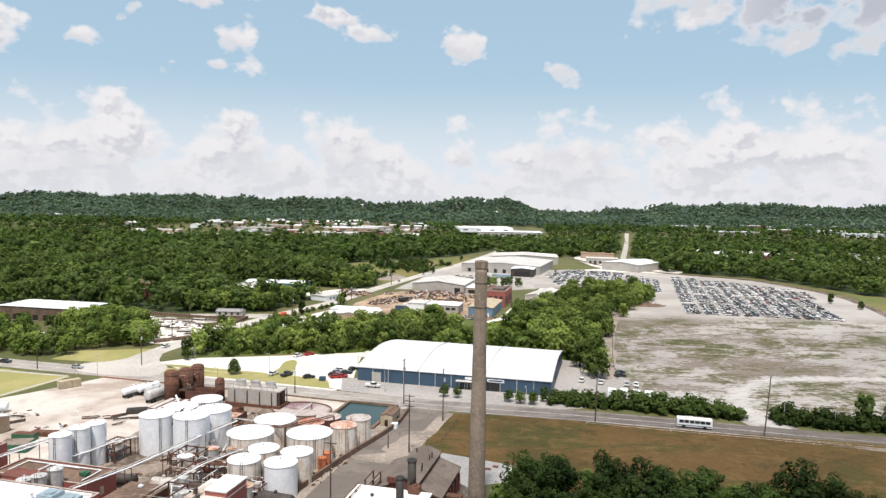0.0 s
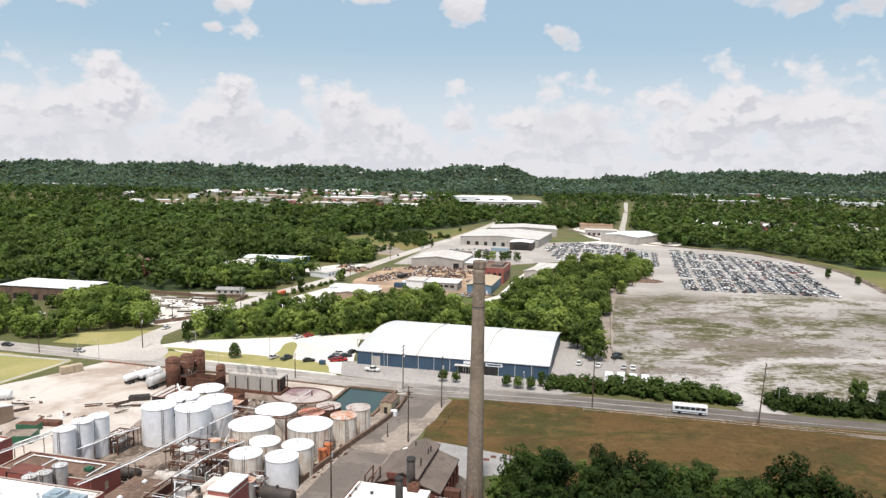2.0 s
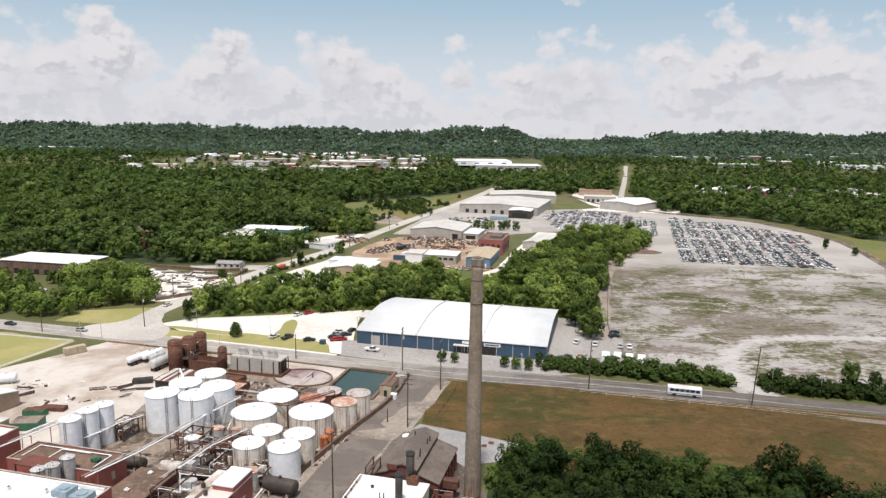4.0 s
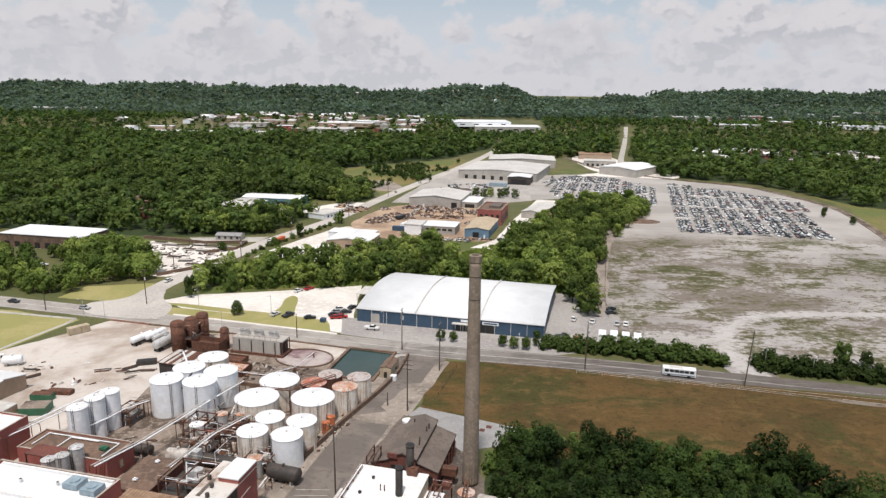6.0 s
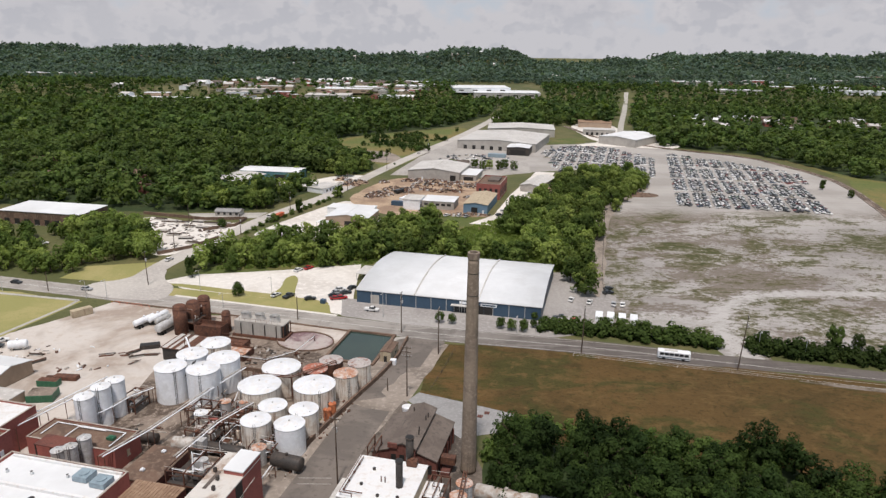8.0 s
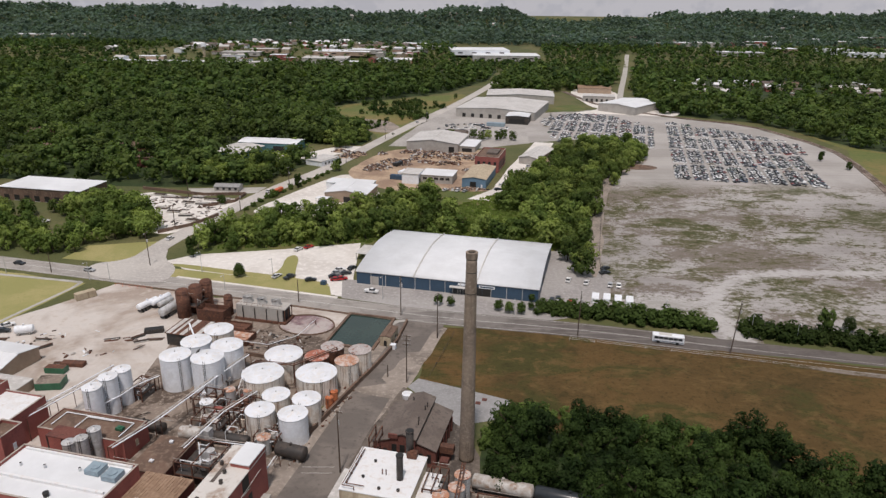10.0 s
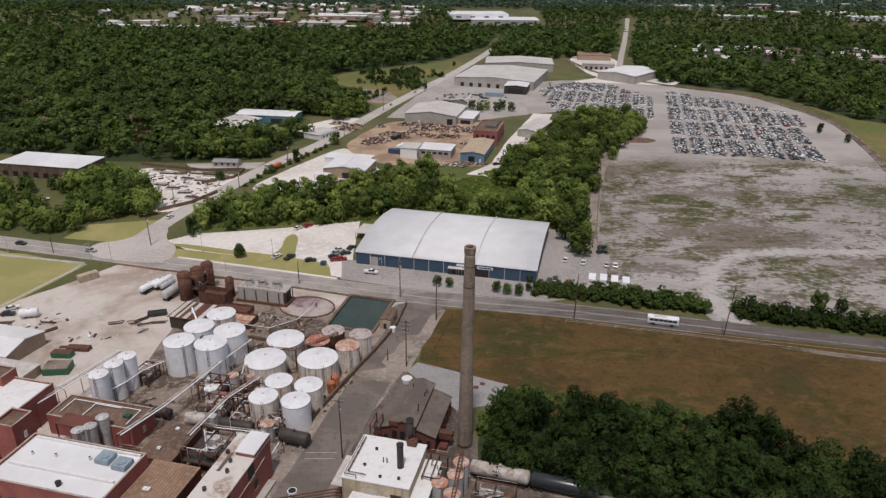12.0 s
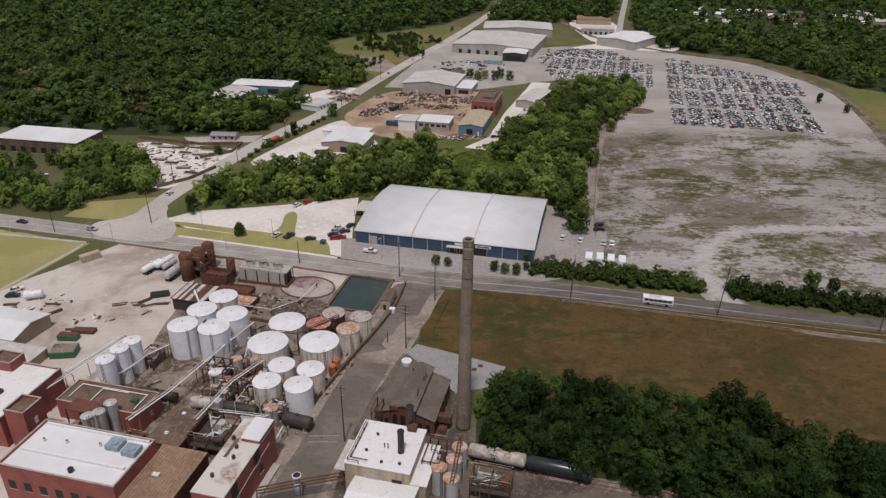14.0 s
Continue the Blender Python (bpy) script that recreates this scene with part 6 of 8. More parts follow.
building("workshop_office", 2.4, 411.0, 19.0, 15.0, 4.8, "grey_wall", "roof_white", "grey workshop with a flat white roof and dark windows", "workshop", turn=2, openings=rows_of("f", -7, 3.4, 5, 2.2, 2.4, 1.4, "dark"))
building("white_workshop", -13.2, 408.6, 10.0, 13.0, 6.0, "white", "roof_pale", "plain white workshop block", "workshop", turn=2, openings=[("r", -4, 0.1, 2, 3, "dark", "door")])
building("blue_workshop", 26.4, 411.0, 14.0, 33.0, 5.2, "blue_pale", "cream", "pale blue workshop with a faded tan roof", "workshop", ridge=1.0,
         openings=[("f", -0.5, 0.1, 3.6, 3.4, "dark", "shutter_door"), ("f", 4.6, 0.1, 1, 2.1, "white", "door")])
building("brick_factory", 35.4, 445.0, 15.0, 28.0, 9.0, "brick", "roof_brown", "square dark red brick factory with a flat roof", "factory", parapet=0.8,
         openings=rows_of("r", -11, 4.4, 6, 1.2, 2.2, 5.0, "dark") + rows_of("f", -5, 3.4, 4, 4.6, 1.6, 2.2, "dark"))
part("roof_house", boxes((-2, -4, 9.0, 5, 9, 10.4)), "roof_grey", bpy.data.objects["brick_factory"])
building("pale_barn", 68.4, 468.6, 13.0, 35.0, 4.4, "grey_wall", "roof_pale", "open barn with a pale metal roof", "barn", turn=-12, ridge=1.2)
building("grey_hall", 2.0, 507.0, 37.0, 37.0, 6.2, "grey_wall", "roof_pale", "wide grey metal hall with a low pale gable", "hall", ridge=2.2,
         openings=[("f", 14, 0.1, 4, 4, "dark", "shutter_door"), ("f", -8, 0.1, 1, 2, "white", "door")])
building("grey_annex", 25.0, 500.0, 11.0, 24.0, 4.0, "grey_wall", "roof_white", "low annex with a stepped white roof", "annex", openings=[("f", 0, 0.1, 7, 2.6, "dark", "opening")])
building("big_works", 62.4, 656.0, 71.0, 70.0, 7.4, "grey_wall", "roof_pale", "very large grey works with a wide pale roof", "factory", turn=-4, ridge=2.0, openings=rows_of("f", -28, 8, 8, 0.2, 3.0, 3.4, "dark", "dock_door"))
building("works_office", 72.0, 612.0, 19.0, 32.0, 6.6, "dark_steel", "roof_white", "dark-fronted wing with a clean white roof", "factory", ridge=0.8, openings=[("f", 0, 0.2, 13, 4.5, "dark", "opening")])
building("long_works", 86.0, 733.0, 67.0, 42.0, 7.4, "grey_wall", "roof_pale", "long pale works behind the large hall", "factory", turn=8, ridge=1.6, openings=[("f", 4, 0.2, 34, 3.6, "dark", "opening")])
building("angled_works", 184.0, 678.0, 38.0, 50.0, 7.0, "grey_wall", "roof_white", "white-roofed works set at an angle to the track", "factory", turn=-28, ridge=1.6)
building("low_works", 167.0, 735.0, 32.0, 17.0, 5.6, "grey_wall", "roof_pale", "low pale works beside the far road", "factory", turn=4, openings=rows_of("f", -12, 5, 6, 0.2, 2.4, 2.8, "dark", "door"))
building("low_works", 176.0, 800.0, 36.0, 24.0, 5.6, "tan_wall", "roof_tan", "tan-roofed works beside the far road", "factory", turn=4)
building("brown_roof_store", -205.0, 370.0, 48.0, 22.0, 7.0, "roof_brown", "roof_white", "long brown-walled store with a bright white roof", "store", turn=3, openings=rows_of("f", -20, 6, 7, 0.2, 3, 3, "dark", "door"))
building("teal_hall", -115.4, 494.0, 42.0, 17.0, 5.6, "teal_wall", "roof_white", "teal metal hall with a bright pale roof", "hall", ridge=0.9, along="u", turn=6, openings=[("f", 8, 0.2, 8, 3.6, "dark", "opening")])
building("teal_wing", -134.0, 472.0, 23.0, 30.0, 4.6, "teal_wall", "roof_pale", "low teal wing with a pale roof", "hall", turn=-8, ridge=0.8)
building("white_cabin", -73.4, 452.6, 13.0, 18.0, 3.2, "white", "roof_pale", "low white cabin beside the road", "cabin", turn=-16, openings=rows_of("r", -5, 3.4, 4, 1, 1.4, 1.2, "dark"))
building("small_office", -116.0, 386.0, 14.0, 7.0, 2.6, "grey_wall", "apron", "low office with a pale grey roof among the trees", "office", ridge=0.9, along="u", turn=10, openings=rows_of("f", -5, 3.4, 4, 0.9, 1.4, 1.3, "dark"))
building("rusty_shed", 66.0, 428.0, 11.0, 7.0, 2.8, "roof_brown", "rust_roof", "small shed with a rusted roof at the tree edge", "shed", turn=4, ridge=0.7)
building("hip_house", 16.6, 541.0, 15.0, 11.0, 3.0, "tan_wall", "roof_grey", "small house with a grey roof between the halls", "house", ridge=2.4, along="u")


# ---- pipes and vessels of the plant ----
def pipe_rack(pts, z, n, r, label, posts=True, mat="pipe"):
    """A bundle of n pipes side by side along a run, on trestles."""
    x0, y0 = pts[0]
    t = thing("pipe_rack", pose(x0, y0, gz(x0, y0)), label, "pipes", "pipe racks")
    d = Vector((pts[-1][0] - x0, pts[-1][1] - y0, 0)).normalized()
    s = Vector((-d.y, d.x, 0))
    for i in range(n):
        o = s * ((i - (n - 1) / 2) * r * 3.2)
        part("pipe", pipes([[(px - x0 + o.x, py - y0 + o.y, z + (0.25 if i % 2 else 0)) for px, py in pts]], r * (0.75 if i % 3 else 1.1)), mat if i % 3 or mat == "rust" else "white", t)
    if posts:
        for px, py in strip_points(pts, 8.0):
            w = s * (n * r * 2.2)
            a, b = Vector((px - x0, py - y0, 0)) + w, Vector((px - x0, py - y0, 0)) - w
            part("trestle", pipes([[tuple(a), tuple(a + Vector((0, 0, z - 0.2))), tuple(b + Vector((0, 0, z - 0.2))), tuple(b)]], 0.1, 5), "rust", t)
    return t


LONG = "long run of grey process pipes on steel trestles"
pipe_rack([(-100.9, 150.2), (-97.2, 157.5), (-94.0, 164.0), (-88.7, 175.2)], 6.6, 5, 0.16, LONG)
pipe_rack([(-74.6, 139.3), (-68.1, 151.0), (-63.8, 161.4), (-59.1, 172.9), (-54.0, 184.0)], 5.8, 3, 0.16, LONG)
pipe_rack([(-58.4, 140.4), (-53.3, 155.9), (-47.1, 165.6)], 5.0, 3, 0.15, LONG)
pipe_rack([(-90.0, 152.0), (-82.7, 162.8), (-80.2, 168.7), (-76.0, 173.4)], 4.8, 2, 0.14, "pale pipes from the wing to the slim silos")
pipe_rack([(-59.0, 159.0), (-50.0, 158.0), (-45.0, 164.0)], 3.4, 3, 0.12, "short pipe bridge among the tanks")
pipe_rack([(-54.0, 146.0), (-42.0, 144.0), (-38.0, 146.0)], 3.2, 3, 0.12, "short pipe bridge among the tanks")
pipe_rack([(-50.0, 178.0), (-39.0, 176.0), (-28.0, 186.0)], 7.0, 2, 0.16, "dark walkway of pipes between the wide tanks", mat="rust")
pipe_rack([(-68.0, 204.0), (-52.0, 200.0), (-44.0, 206.0), (-40.0, 218.0)], 2.0, 2, 0.09, "pale pipes from the tanks to the cooling tower")
pipe_rack([(-38.0, 117.0), (-29.0, 119.4), (-19.5, 121.6)], 4.6, 4, 0.16, "rusty pipe bridge over the street end", mat="rust")
pipe_rack([(-36.4, 140.0), (-38.6, 128.0), (-41.4, 116.0)], 3.0, 3, 0.12, "pipes along the foot of the red house")
pipe_rack([(-66.0, 168.0), (-56.0, 165.0), (-52.0, 172.0)], 2.2, 4, 0.1, "low rusty pipes at the tank feet", mat="rust")
pipe_rack([(-46.0, 162.4), (-37.4, 164.8), (-36.6, 176.0)], 2.4, 3, 0.1, "low rusty pipes at the tank feet", mat="rust")
pipe_rack([(-60.0, 190.0), (-54.0, 180.0), (-53.0, 168.0)], 3.0, 3, 0.12, "grey pipes between tall and wide tanks")
pipe_rack([(-76.0, 200.0), (-68.0, 184.0)], 9.0, 1, 0.25, "pipe along the tall tanks' tops")


def drum_vessel(x, y, length, r, mat, label, turn=0.0, lift=0.5, category="vessel", name="horizontal_vessel"):
    t = thing(name, grid_at(x, y, None, turn), label, category, "lying vessels")
    bm = bmesh.new()
    n = 20
    prof = [(-length / 2 - r * 0.35, 0.05)] + [(-length / 2 - r * 0.35 * math.cos(a), r * math.sin(a)) for a in np.linspace(0.3, math.pi / 2, 4)] + \
           [(length / 2 + r * 0.35 * math.cos(a), r * math.sin(a)) for a in np.linspace(math.pi / 2, 0.3, 4)] + [(length / 2 + r * 0.35, 0.05)]
    rings = [[bm.verts.new((px, pr * math.cos(2 * math.pi * i / n), lift + r + pr * math.sin(2 * math.pi * i / n))) for i in range(n)] for px, pr in prof]
    for a, b in zip(rings, rings[1:]):
        for i in range(n):
            bm.faces.new((a[i], a[(i + 1) % n], b[(i + 1) % n], b[i]))
    bm.faces.new(rings[0])
    bm.faces.new(rings[-1][::-1])
    part("shell", bm, mat, t, "", True)
    for u in (-length * 0.32, length * 0.32):
        part("saddle", boxes((u - 0.2, -r * 0.8, 0, u + 0.2, r * 0.8, lift + r * 0.4)), "concrete", t)
    bm = bmesh.new()
    drum(bm, 0, 0, lift + 2 * r - 0.1, lift + 2 * r + 0.5, 0.35, 12)
    part("manway", bm, mat, t)
    return t


for x, y, l, r, mat, turn, label in ((-73.0, 154.4, 11.0, 1.3, "dark_steel", 0, "long black lying vessel behind the brick wing"), (-60.0, 150.6, 5.0, 1.6, "pipe", 10, "short grey lying vessel beside the pipes"),
                                     (-50.4, 148.6, 11.0, 1.4, "dark_steel", 0, "long dark lying vessel among pipes"), (-33.6, 143.2, 7.0, 1.7, "dark_steel", -4, "black lying tank beside the street"),
                                     (-52.6, 163.0, 5.0, 1.1, "rust", 60, "rust-brown lying vessel among the pipes"), (-57.0, 160.0, 4.0, 1.4, "brick", 20, "rust-red lying vessel among the pipes"), (-45.5, 144.2, 6.0, 1.0, "galv", 5, "pale lying vessel behind the red house")):
    drum_vessel(x, y, l, r, mat, label, turn)
for x, y, r, h, mat in ((-54.6, 166.6, 1.5, 4.6, "galv"), (-58.6, 159.6, 1.7, 5.2, "white_rust"), (-40.6, 145.6, 1.7, 4.4, "galv"), (-61.6, 165.4, 0.9, 4.0, "white_rust"), (-49.4, 165.6, 1.1, 5.0, "galv"),
                        (-27.6, 165.2, 1.0, 3.2, "rust_orange"), (-26.6, 167.6, 1.0, 3.6, "rust_orange")):
    tank(x, y, r, h, mat, "rust_orange" if mat == "rust_orange" else "rust_roof" if mat != "white_rust" else "tank_roof", 0.4, "small process tank with a rusty top", "process tanks")


def steel_frame(x, y, w, d, h, label, fill, mats=("galv", "pipe", "dark_steel", "rust", "white_rust")):
    """An open steel frame with floors and machines inside."""
    t = thing("process_frame", grid_at(x, y), label, "steel frame", "process frames")
    rng = random.Random(int(x * 7 + y))
    for u in (-w / 2, 0, w / 2):
        for v in (-d / 2, d / 2):
            part("column", boxes((u - 0.13, v - 0.13, 0, u + 0.13, v + 0.13, h)), "rust", t)
    for z in (h * 0.5, h):
        for v in (-d / 2, d / 2):
            part("beam", boxes((-w / 2, v - 0.1, z - 0.25, w / 2, v + 0.1, z)), "rust", t)
        for u in (-w / 2, 0, w / 2):
            part("beam", boxes((u - 0.1, -d / 2, z - 0.25, u + 0.1, d / 2, z)), "rust", t)
    part("deck", boxes((-w / 2, -d / 2, h * 0.5, w / 2, d / 2, h * 0.5 + 0.08)), "dark_steel", t)
    for v in (-d / 2, d / 2):
        part("rail", pipes([[(-w / 2, v, h + 0.9), (w / 2, v, h + 0.9)]], 0.05, 5), "pipe", t)
    for i in range(fill):
        bm = bmesh.new()
        r, u, v = rng.uniform(0.5, 1.2), rng.uniform(-w / 2 + 1, w / 2 - 1), rng.uniform(-d / 2 + 1, d / 2 - 1)
        if i % 3:
            drum(bm, u, v, h * 0.5 + 0.08, h * 0.5 + rng.uniform(1.2, 2.8), r, 16)
        else:
            box(bm, u - r, v - r * 0.7, h * 0.5 + 0.08, u + r, v + r * 0.7, h * 0.5 + rng.uniform(1.2, 2.2))
        part("machine", bm, rng.choice(mats), t)
    runs = 6
    for i in range(runs):
        v, z = rng.uniform(-d / 2, d / 2), rng.uniform(h * 0.55, h + 0.4)
        u = rng.uniform(-w / 2, w / 2)
        part("pipe", pipes([[(u, v, 0.3), (u, v, z), (rng.uniform(-w / 2, w / 2), v, z), (rng.uniform(-w / 2, w / 2), rng.uniform(-d / 2, d / 2), z)]], 0.09, 6), rng.choice(("pipe", "rust", "white")), t)
    return t


steel_frame(-52.4, 136.6, 9, 9, 6.5, "open rusty process frame packed with condensers and pipes", 12, ("galv", "pipe", "dark_steel"))
steel_frame(-56.0, 154.0, 7, 6, 5.0, "rusty pipe frame beside the small tanks", 4)
steel_frame(-59.0, 163.6, 6, 6, 5.0, "rusty pipe frame beside the tall tanks", 4)
steel_frame(-47.6, 159.6, 5, 7, 4.6, "rusty pipe frame between the tanks", 4)
steel_frame(-80.0, 170.6, 4, 6, 4.5, "steel platform beside the slim silos", 2)
steel_frame(-70.4, 134.4, 8, 5, 3.4, "steel platform in the brick court", 4)
steel_frame(-40.0, 147.6, 6, 3.6, 4.0, "rusty frame at the street side of the tanks", 3)
steel_frame(1.2, 126.6, 4, 8, 7.6, "rusty frame of pipes beside the silos", 5)
steel_frame(14.0, 120.4, 9, 5, 6.0, "cream and rust pipe frame beside the siding", 2)
steel_frame(-83.0, 228.0, 5, 9, 8.0, "rusty walkway round the brown vessels", 1)
t = thing("transformer_box", grid_at(-55.2, 148.0), "pale grey cabinet on a stand among the pipes", "cabinet")
part("cabinet", boxes((-1.3, -1.0, 2.4, 1.3, 1.0, 5.0)), "galv", t)
part("stand", boxes((-1.2, -0.9, 0, 1.2, 0.9, 2.4)), "dark_steel", t)
# stair between the tall tanks
t = thing("tank_stair", grid_at(-68.6, 176.0), "steep dark steel stair up to the tank tops", "stair")
for v in (-0.5, 0.5):
    part("stringer", pipes([[(-3.2, v - 2.0, 0.1), (3.0, v + 1.5, 11.2)]], 0.14, 6), "dark_steel", t)
for i in range(18):
    f = (i + 0.5) / 18
    part("tread", boxes((-3.2 + 6.2 * f - 0.25, -2.0 + 3.5 * f - 0.5, 0.1 + 11.1 * f, -3.2 + 6.2 * f + 0.25, -2.0 + 3.5 * f + 0.5, 0.16 + 11.1 * f)), "dark_steel", t)


# dike wall along the street
def low_wall(name, line, half, h, mat, label, category):
    return tagged(link(name, ribbon(line, half, -half, 0, h), mat), label, category)


low_wall("dike_wall", [(-8.9, 219.9), (-11.5, 205.5), (-15.6, 192.6), (-19.0, 183.0), (-23.4, 171.8), (-27.4, 161.8), (-31.0, 152.8)], 0.3, 1.5, "roof_brown", "low dark concrete wall between tanks and street", "wall")
low_wall("dike_wall", [(-58, 196), (-44, 192), (-36, 198)], 0.3, 1.2, "roof_brown", "low dark wall behind the wide tanks", "wall")
low_wall("kerb", [(-122, 252), (-70, 238.5), (-14, 222)], 0.4, 0.35, "roof_brown", "low kerb of earth along the road", "kerb")
tagged(link("pavement", ribbon([p for p in MAIN if -112 < p[0] < -18], 6.7, 5.35, 0, 0.15), "gravel"), "pale concrete footpath beside the road", "pavement", kind="structure")
low_wall("pavement", [(-400, 318), (-200, 266), (-160, 258), (-136, 253)], 0.8, 0.12, "concrete", "pale concrete footpath beside the lawn", "pavement")
low_wall("pavement", [(-136, 253), (-137, 247), (-150, 212)], 0.7, 0.12, "concrete", "pale concrete footpath beside the lawn", "pavement")
low_wall("timber_edge", [(-164, 386), (-126, 374), (-104, 376), (-106, 362), (-120, 352)], 0.35, 1.6, "roof_brown", "dark board fence round the pipe yard", "fence")
low_wall("timber_edge", [(-128, 311), (-116, 322), (-108, 338)], 0.35, 1.6, "roof_brown", "dark board fence at the yard corner", "fence")


# ---- poles ----
def power_pole(x, y, h, arms=1, lean=0.0, lamp=False, crossed=0.0):
    t = thing("power_pole", pose(x, y, gz(x, y), 0, lean, GRID + crossed), "dark wooden power pole with cross arms", "pole", "power poles")
    bm = bmesh.new()
    drum(bm, 0, 0, -0.3, h, 0.20, 10, 0.12)
    part("shaft", bm, "wood", t)
    for i in range(arms):
        z = h - 0.5 - 1.3 * i
        arm = part("cross_arm", boxes((-0.08, -1.3, z, 0.08, 1.3, z + 0.16)), "wood", t)
        for v in (-1.2, -0.6, 0.6, 1.2):
            ins = bmesh.new()
            drum(ins, 0, v, z + 0.16, z + 0.42, 0.07, 8)
            part("insulator", ins, "galv", arm)
    if arms:
        bm = bmesh.new()
        drum(bm, 0.35, 0, h - 4.0, h - 2.9, 0.28, 12)
        part("transformer", bm, "galv", t)
    if lamp:
        part("lamp_arm", pipes([[(0, 0, h - 1.5), (0, 2.2, h - 1.0)]], 0.05, 6), "galv", t)
        part("lamp_head", boxes((-0.15, 2.0, h - 1.12, 0.15, 2.8, h - 0.95)), "galv", t)
    return t


for x, y, h, arms, lean, crossed in ((48.2, 210.8, 16.4, 1, 0.6, 0), (94.7, 199.2, 18.4, 1, 3.0, 0), (1.5, 208.8, 16.2, 1, 0, 0), (-7.3, 178.6, 15.4, 3, 0, 90), (-21.2, 137.9, 17.2, 1, -0.8, 90),
                            (-11.3, 225.7, 15.0, 3, 0, 0), (-49.1, 236.1, 9.0, 0, 0, 0), (142.6, 188.5, 14.0, 1, -2, 0), (-116.4, 271.0, 14.2, 1, -1, 0), (-152.4, 262.6, 8.2, 0, 0, 0), (-99.0, 346.0, 11.0, 1, 0, 0),
                            (-84.0, 396.0, 11.0, 1, 0, 0), (-58.0, 452.0, 11.0, 1, 0, 0), (-38.0, 530.0, 11.0, 1, 0, 0), (-8.0, 606.0, 11.0, 1, 0, 0), (-13.0, 182.0, 4.0, 0, 0, 0), (-124.0, 322.0, 10.0, 0, 0, 0), (-134.0, 372.0, 9.0, 0, 0, 0)):
    power_pole(x, y, h, arms, lean, False, crossed)


def street_lamp(x, y, h, turn=0.0):
    t = thing("street_lamp", pose(x, y, gz(x, y), 0, 0, GRID + turn), "slim pale steel street lamp", "lamp", "street lamps")
    bm = bmesh.new()
    drum(bm, 0, 0, 0, h, 0.11, 8, 0.07)
    part("mast", bm, "galv", t)
    part("arm", pipes([[(0, 0, h - 0.1), (0, -1.6, h + 0.2)]], 0.05, 6), "galv", t)
    part("lamp_head", boxes((-0.16, -2.3, h + 0.12, 0.16, -1.5, h + 0.28)), "galv", t)


for x, y, h in ((28.7, 225.9, 6.7), (-18.7, 239.4, 9.3), (-63.0, 257.0, 9.0), (-125.6, 254.4, 8.0), (-93.0, 264.0, 9.0), (108.0, 215.0, 6.5), (120.0, 208.0, 7.0), (-79.0, 247.0, 6.0), (82.0, 226.0, 7.0), (-133.9, 255.3, 7.5), (-170.0, 262.0, 7.0)):
    street_lamp(x, y, h)


def fence(line, h, gap, label, mat="galv"):
    x0, y0 = line[0]
    t = thing("fence", pose(x0, y0, gz(x0, y0)), label, "fence")
    pts = strip_points(line, gap)
    for i, (x, y) in enumerate(pts):
        bm = bmesh.new()
        drum(bm, x - x0, y - y0, 0, h, 0.05, 6)
        part("post", bm, mat, t)
        if i:
            px, py = pts[i - 1]
            part("rail", pipes([[(px - x0, py - y0, h), (x - x0, y - y0, h)], [(px - x0, py - y0, 0.5 * h), (x - x0, y - y0, 0.5 * h)]], 0.03, 4), mat, t)


fence([(67.1, 260.4), (70.6, 282.0), (97.0, 395.4), (120, 440)], 2.2, 5.0, "thin dark wire fence along the gravel lot", "dark_steel")
fence([(7.0, 211.0), (-1.0, 182.0)], 1.6, 4.0, "thin wire fence at the field edge", "dark_steel")
fence([(-121.5, 249.5), (-106.0, 245.8)], 1.4, 3.0, "low red barrier at the yard gate", "orange")
fence([(45, 208), (92, 196.5), (140, 183.5)], 1.1, 7.0, "sparse wire fence between field and road")


# ---- vehicles ----
def car_paint():
    m = bpy.data.materials.new("car_paint")
    m.use_nodes = True
    k = Nodes(m.node_tree)
    rnd = k.n("ShaderNodeObjectInfo").outputs["Random"]
    isl = k.n("ShaderNodeNewGeometry").outputs["Random Per Island"]
    v = k.math("FRACT", k.math("ADD", k.math("MULTIPLY", rnd, 7.31), isl))
    r = k.n("ShaderNodeValToRGB")
    r.color_ramp.interpolation = "CONSTANT"
    for i, (p, c) in enumerate(((0.0, (0.78, 0.78, 0.77)), (0.34, (0.50, 0.49, 0.47)), (0.48, (0.06, 0.06, 0.063)), (0.64, (0.22, 0.225, 0.23)), (0.80, (0.10, 0.13, 0.18)), (0.86, (0.24, 0.06, 0.055)), (0.91, (0.42, 0.38, 0.31)), (0.97, (0.08, 0.13, 0.10)))):
        e = r.color_ramp.elements[i] if i < 2 else r.color_ramp.elements.new(p)
        e.position, e.color = p, (*c, 1)
    k.put(r.inputs[0], v)
    bs = k.n("ShaderNodeBsdfPrincipled", **{"Base Color": r.outputs[0], "Roughness": 0.42, "Coat Weight": 0.2})
    k.n("ShaderNodeOutputMaterial", Surface=bs.outputs[0])
    return m


M["car"] = car_paint()
for nm, c in (("car_white", (0.75, 0.75, 0.74)), ("car_red", (0.42, 0.02, 0.02)), ("car_dark", (0.03, 0.035, 0.04)), ("car_silver", (0.42, 0.43, 0.44)), ("truck_red", (0.45, 0.06, 0.03))):
    M[nm] = plain(nm, c, 0.3)

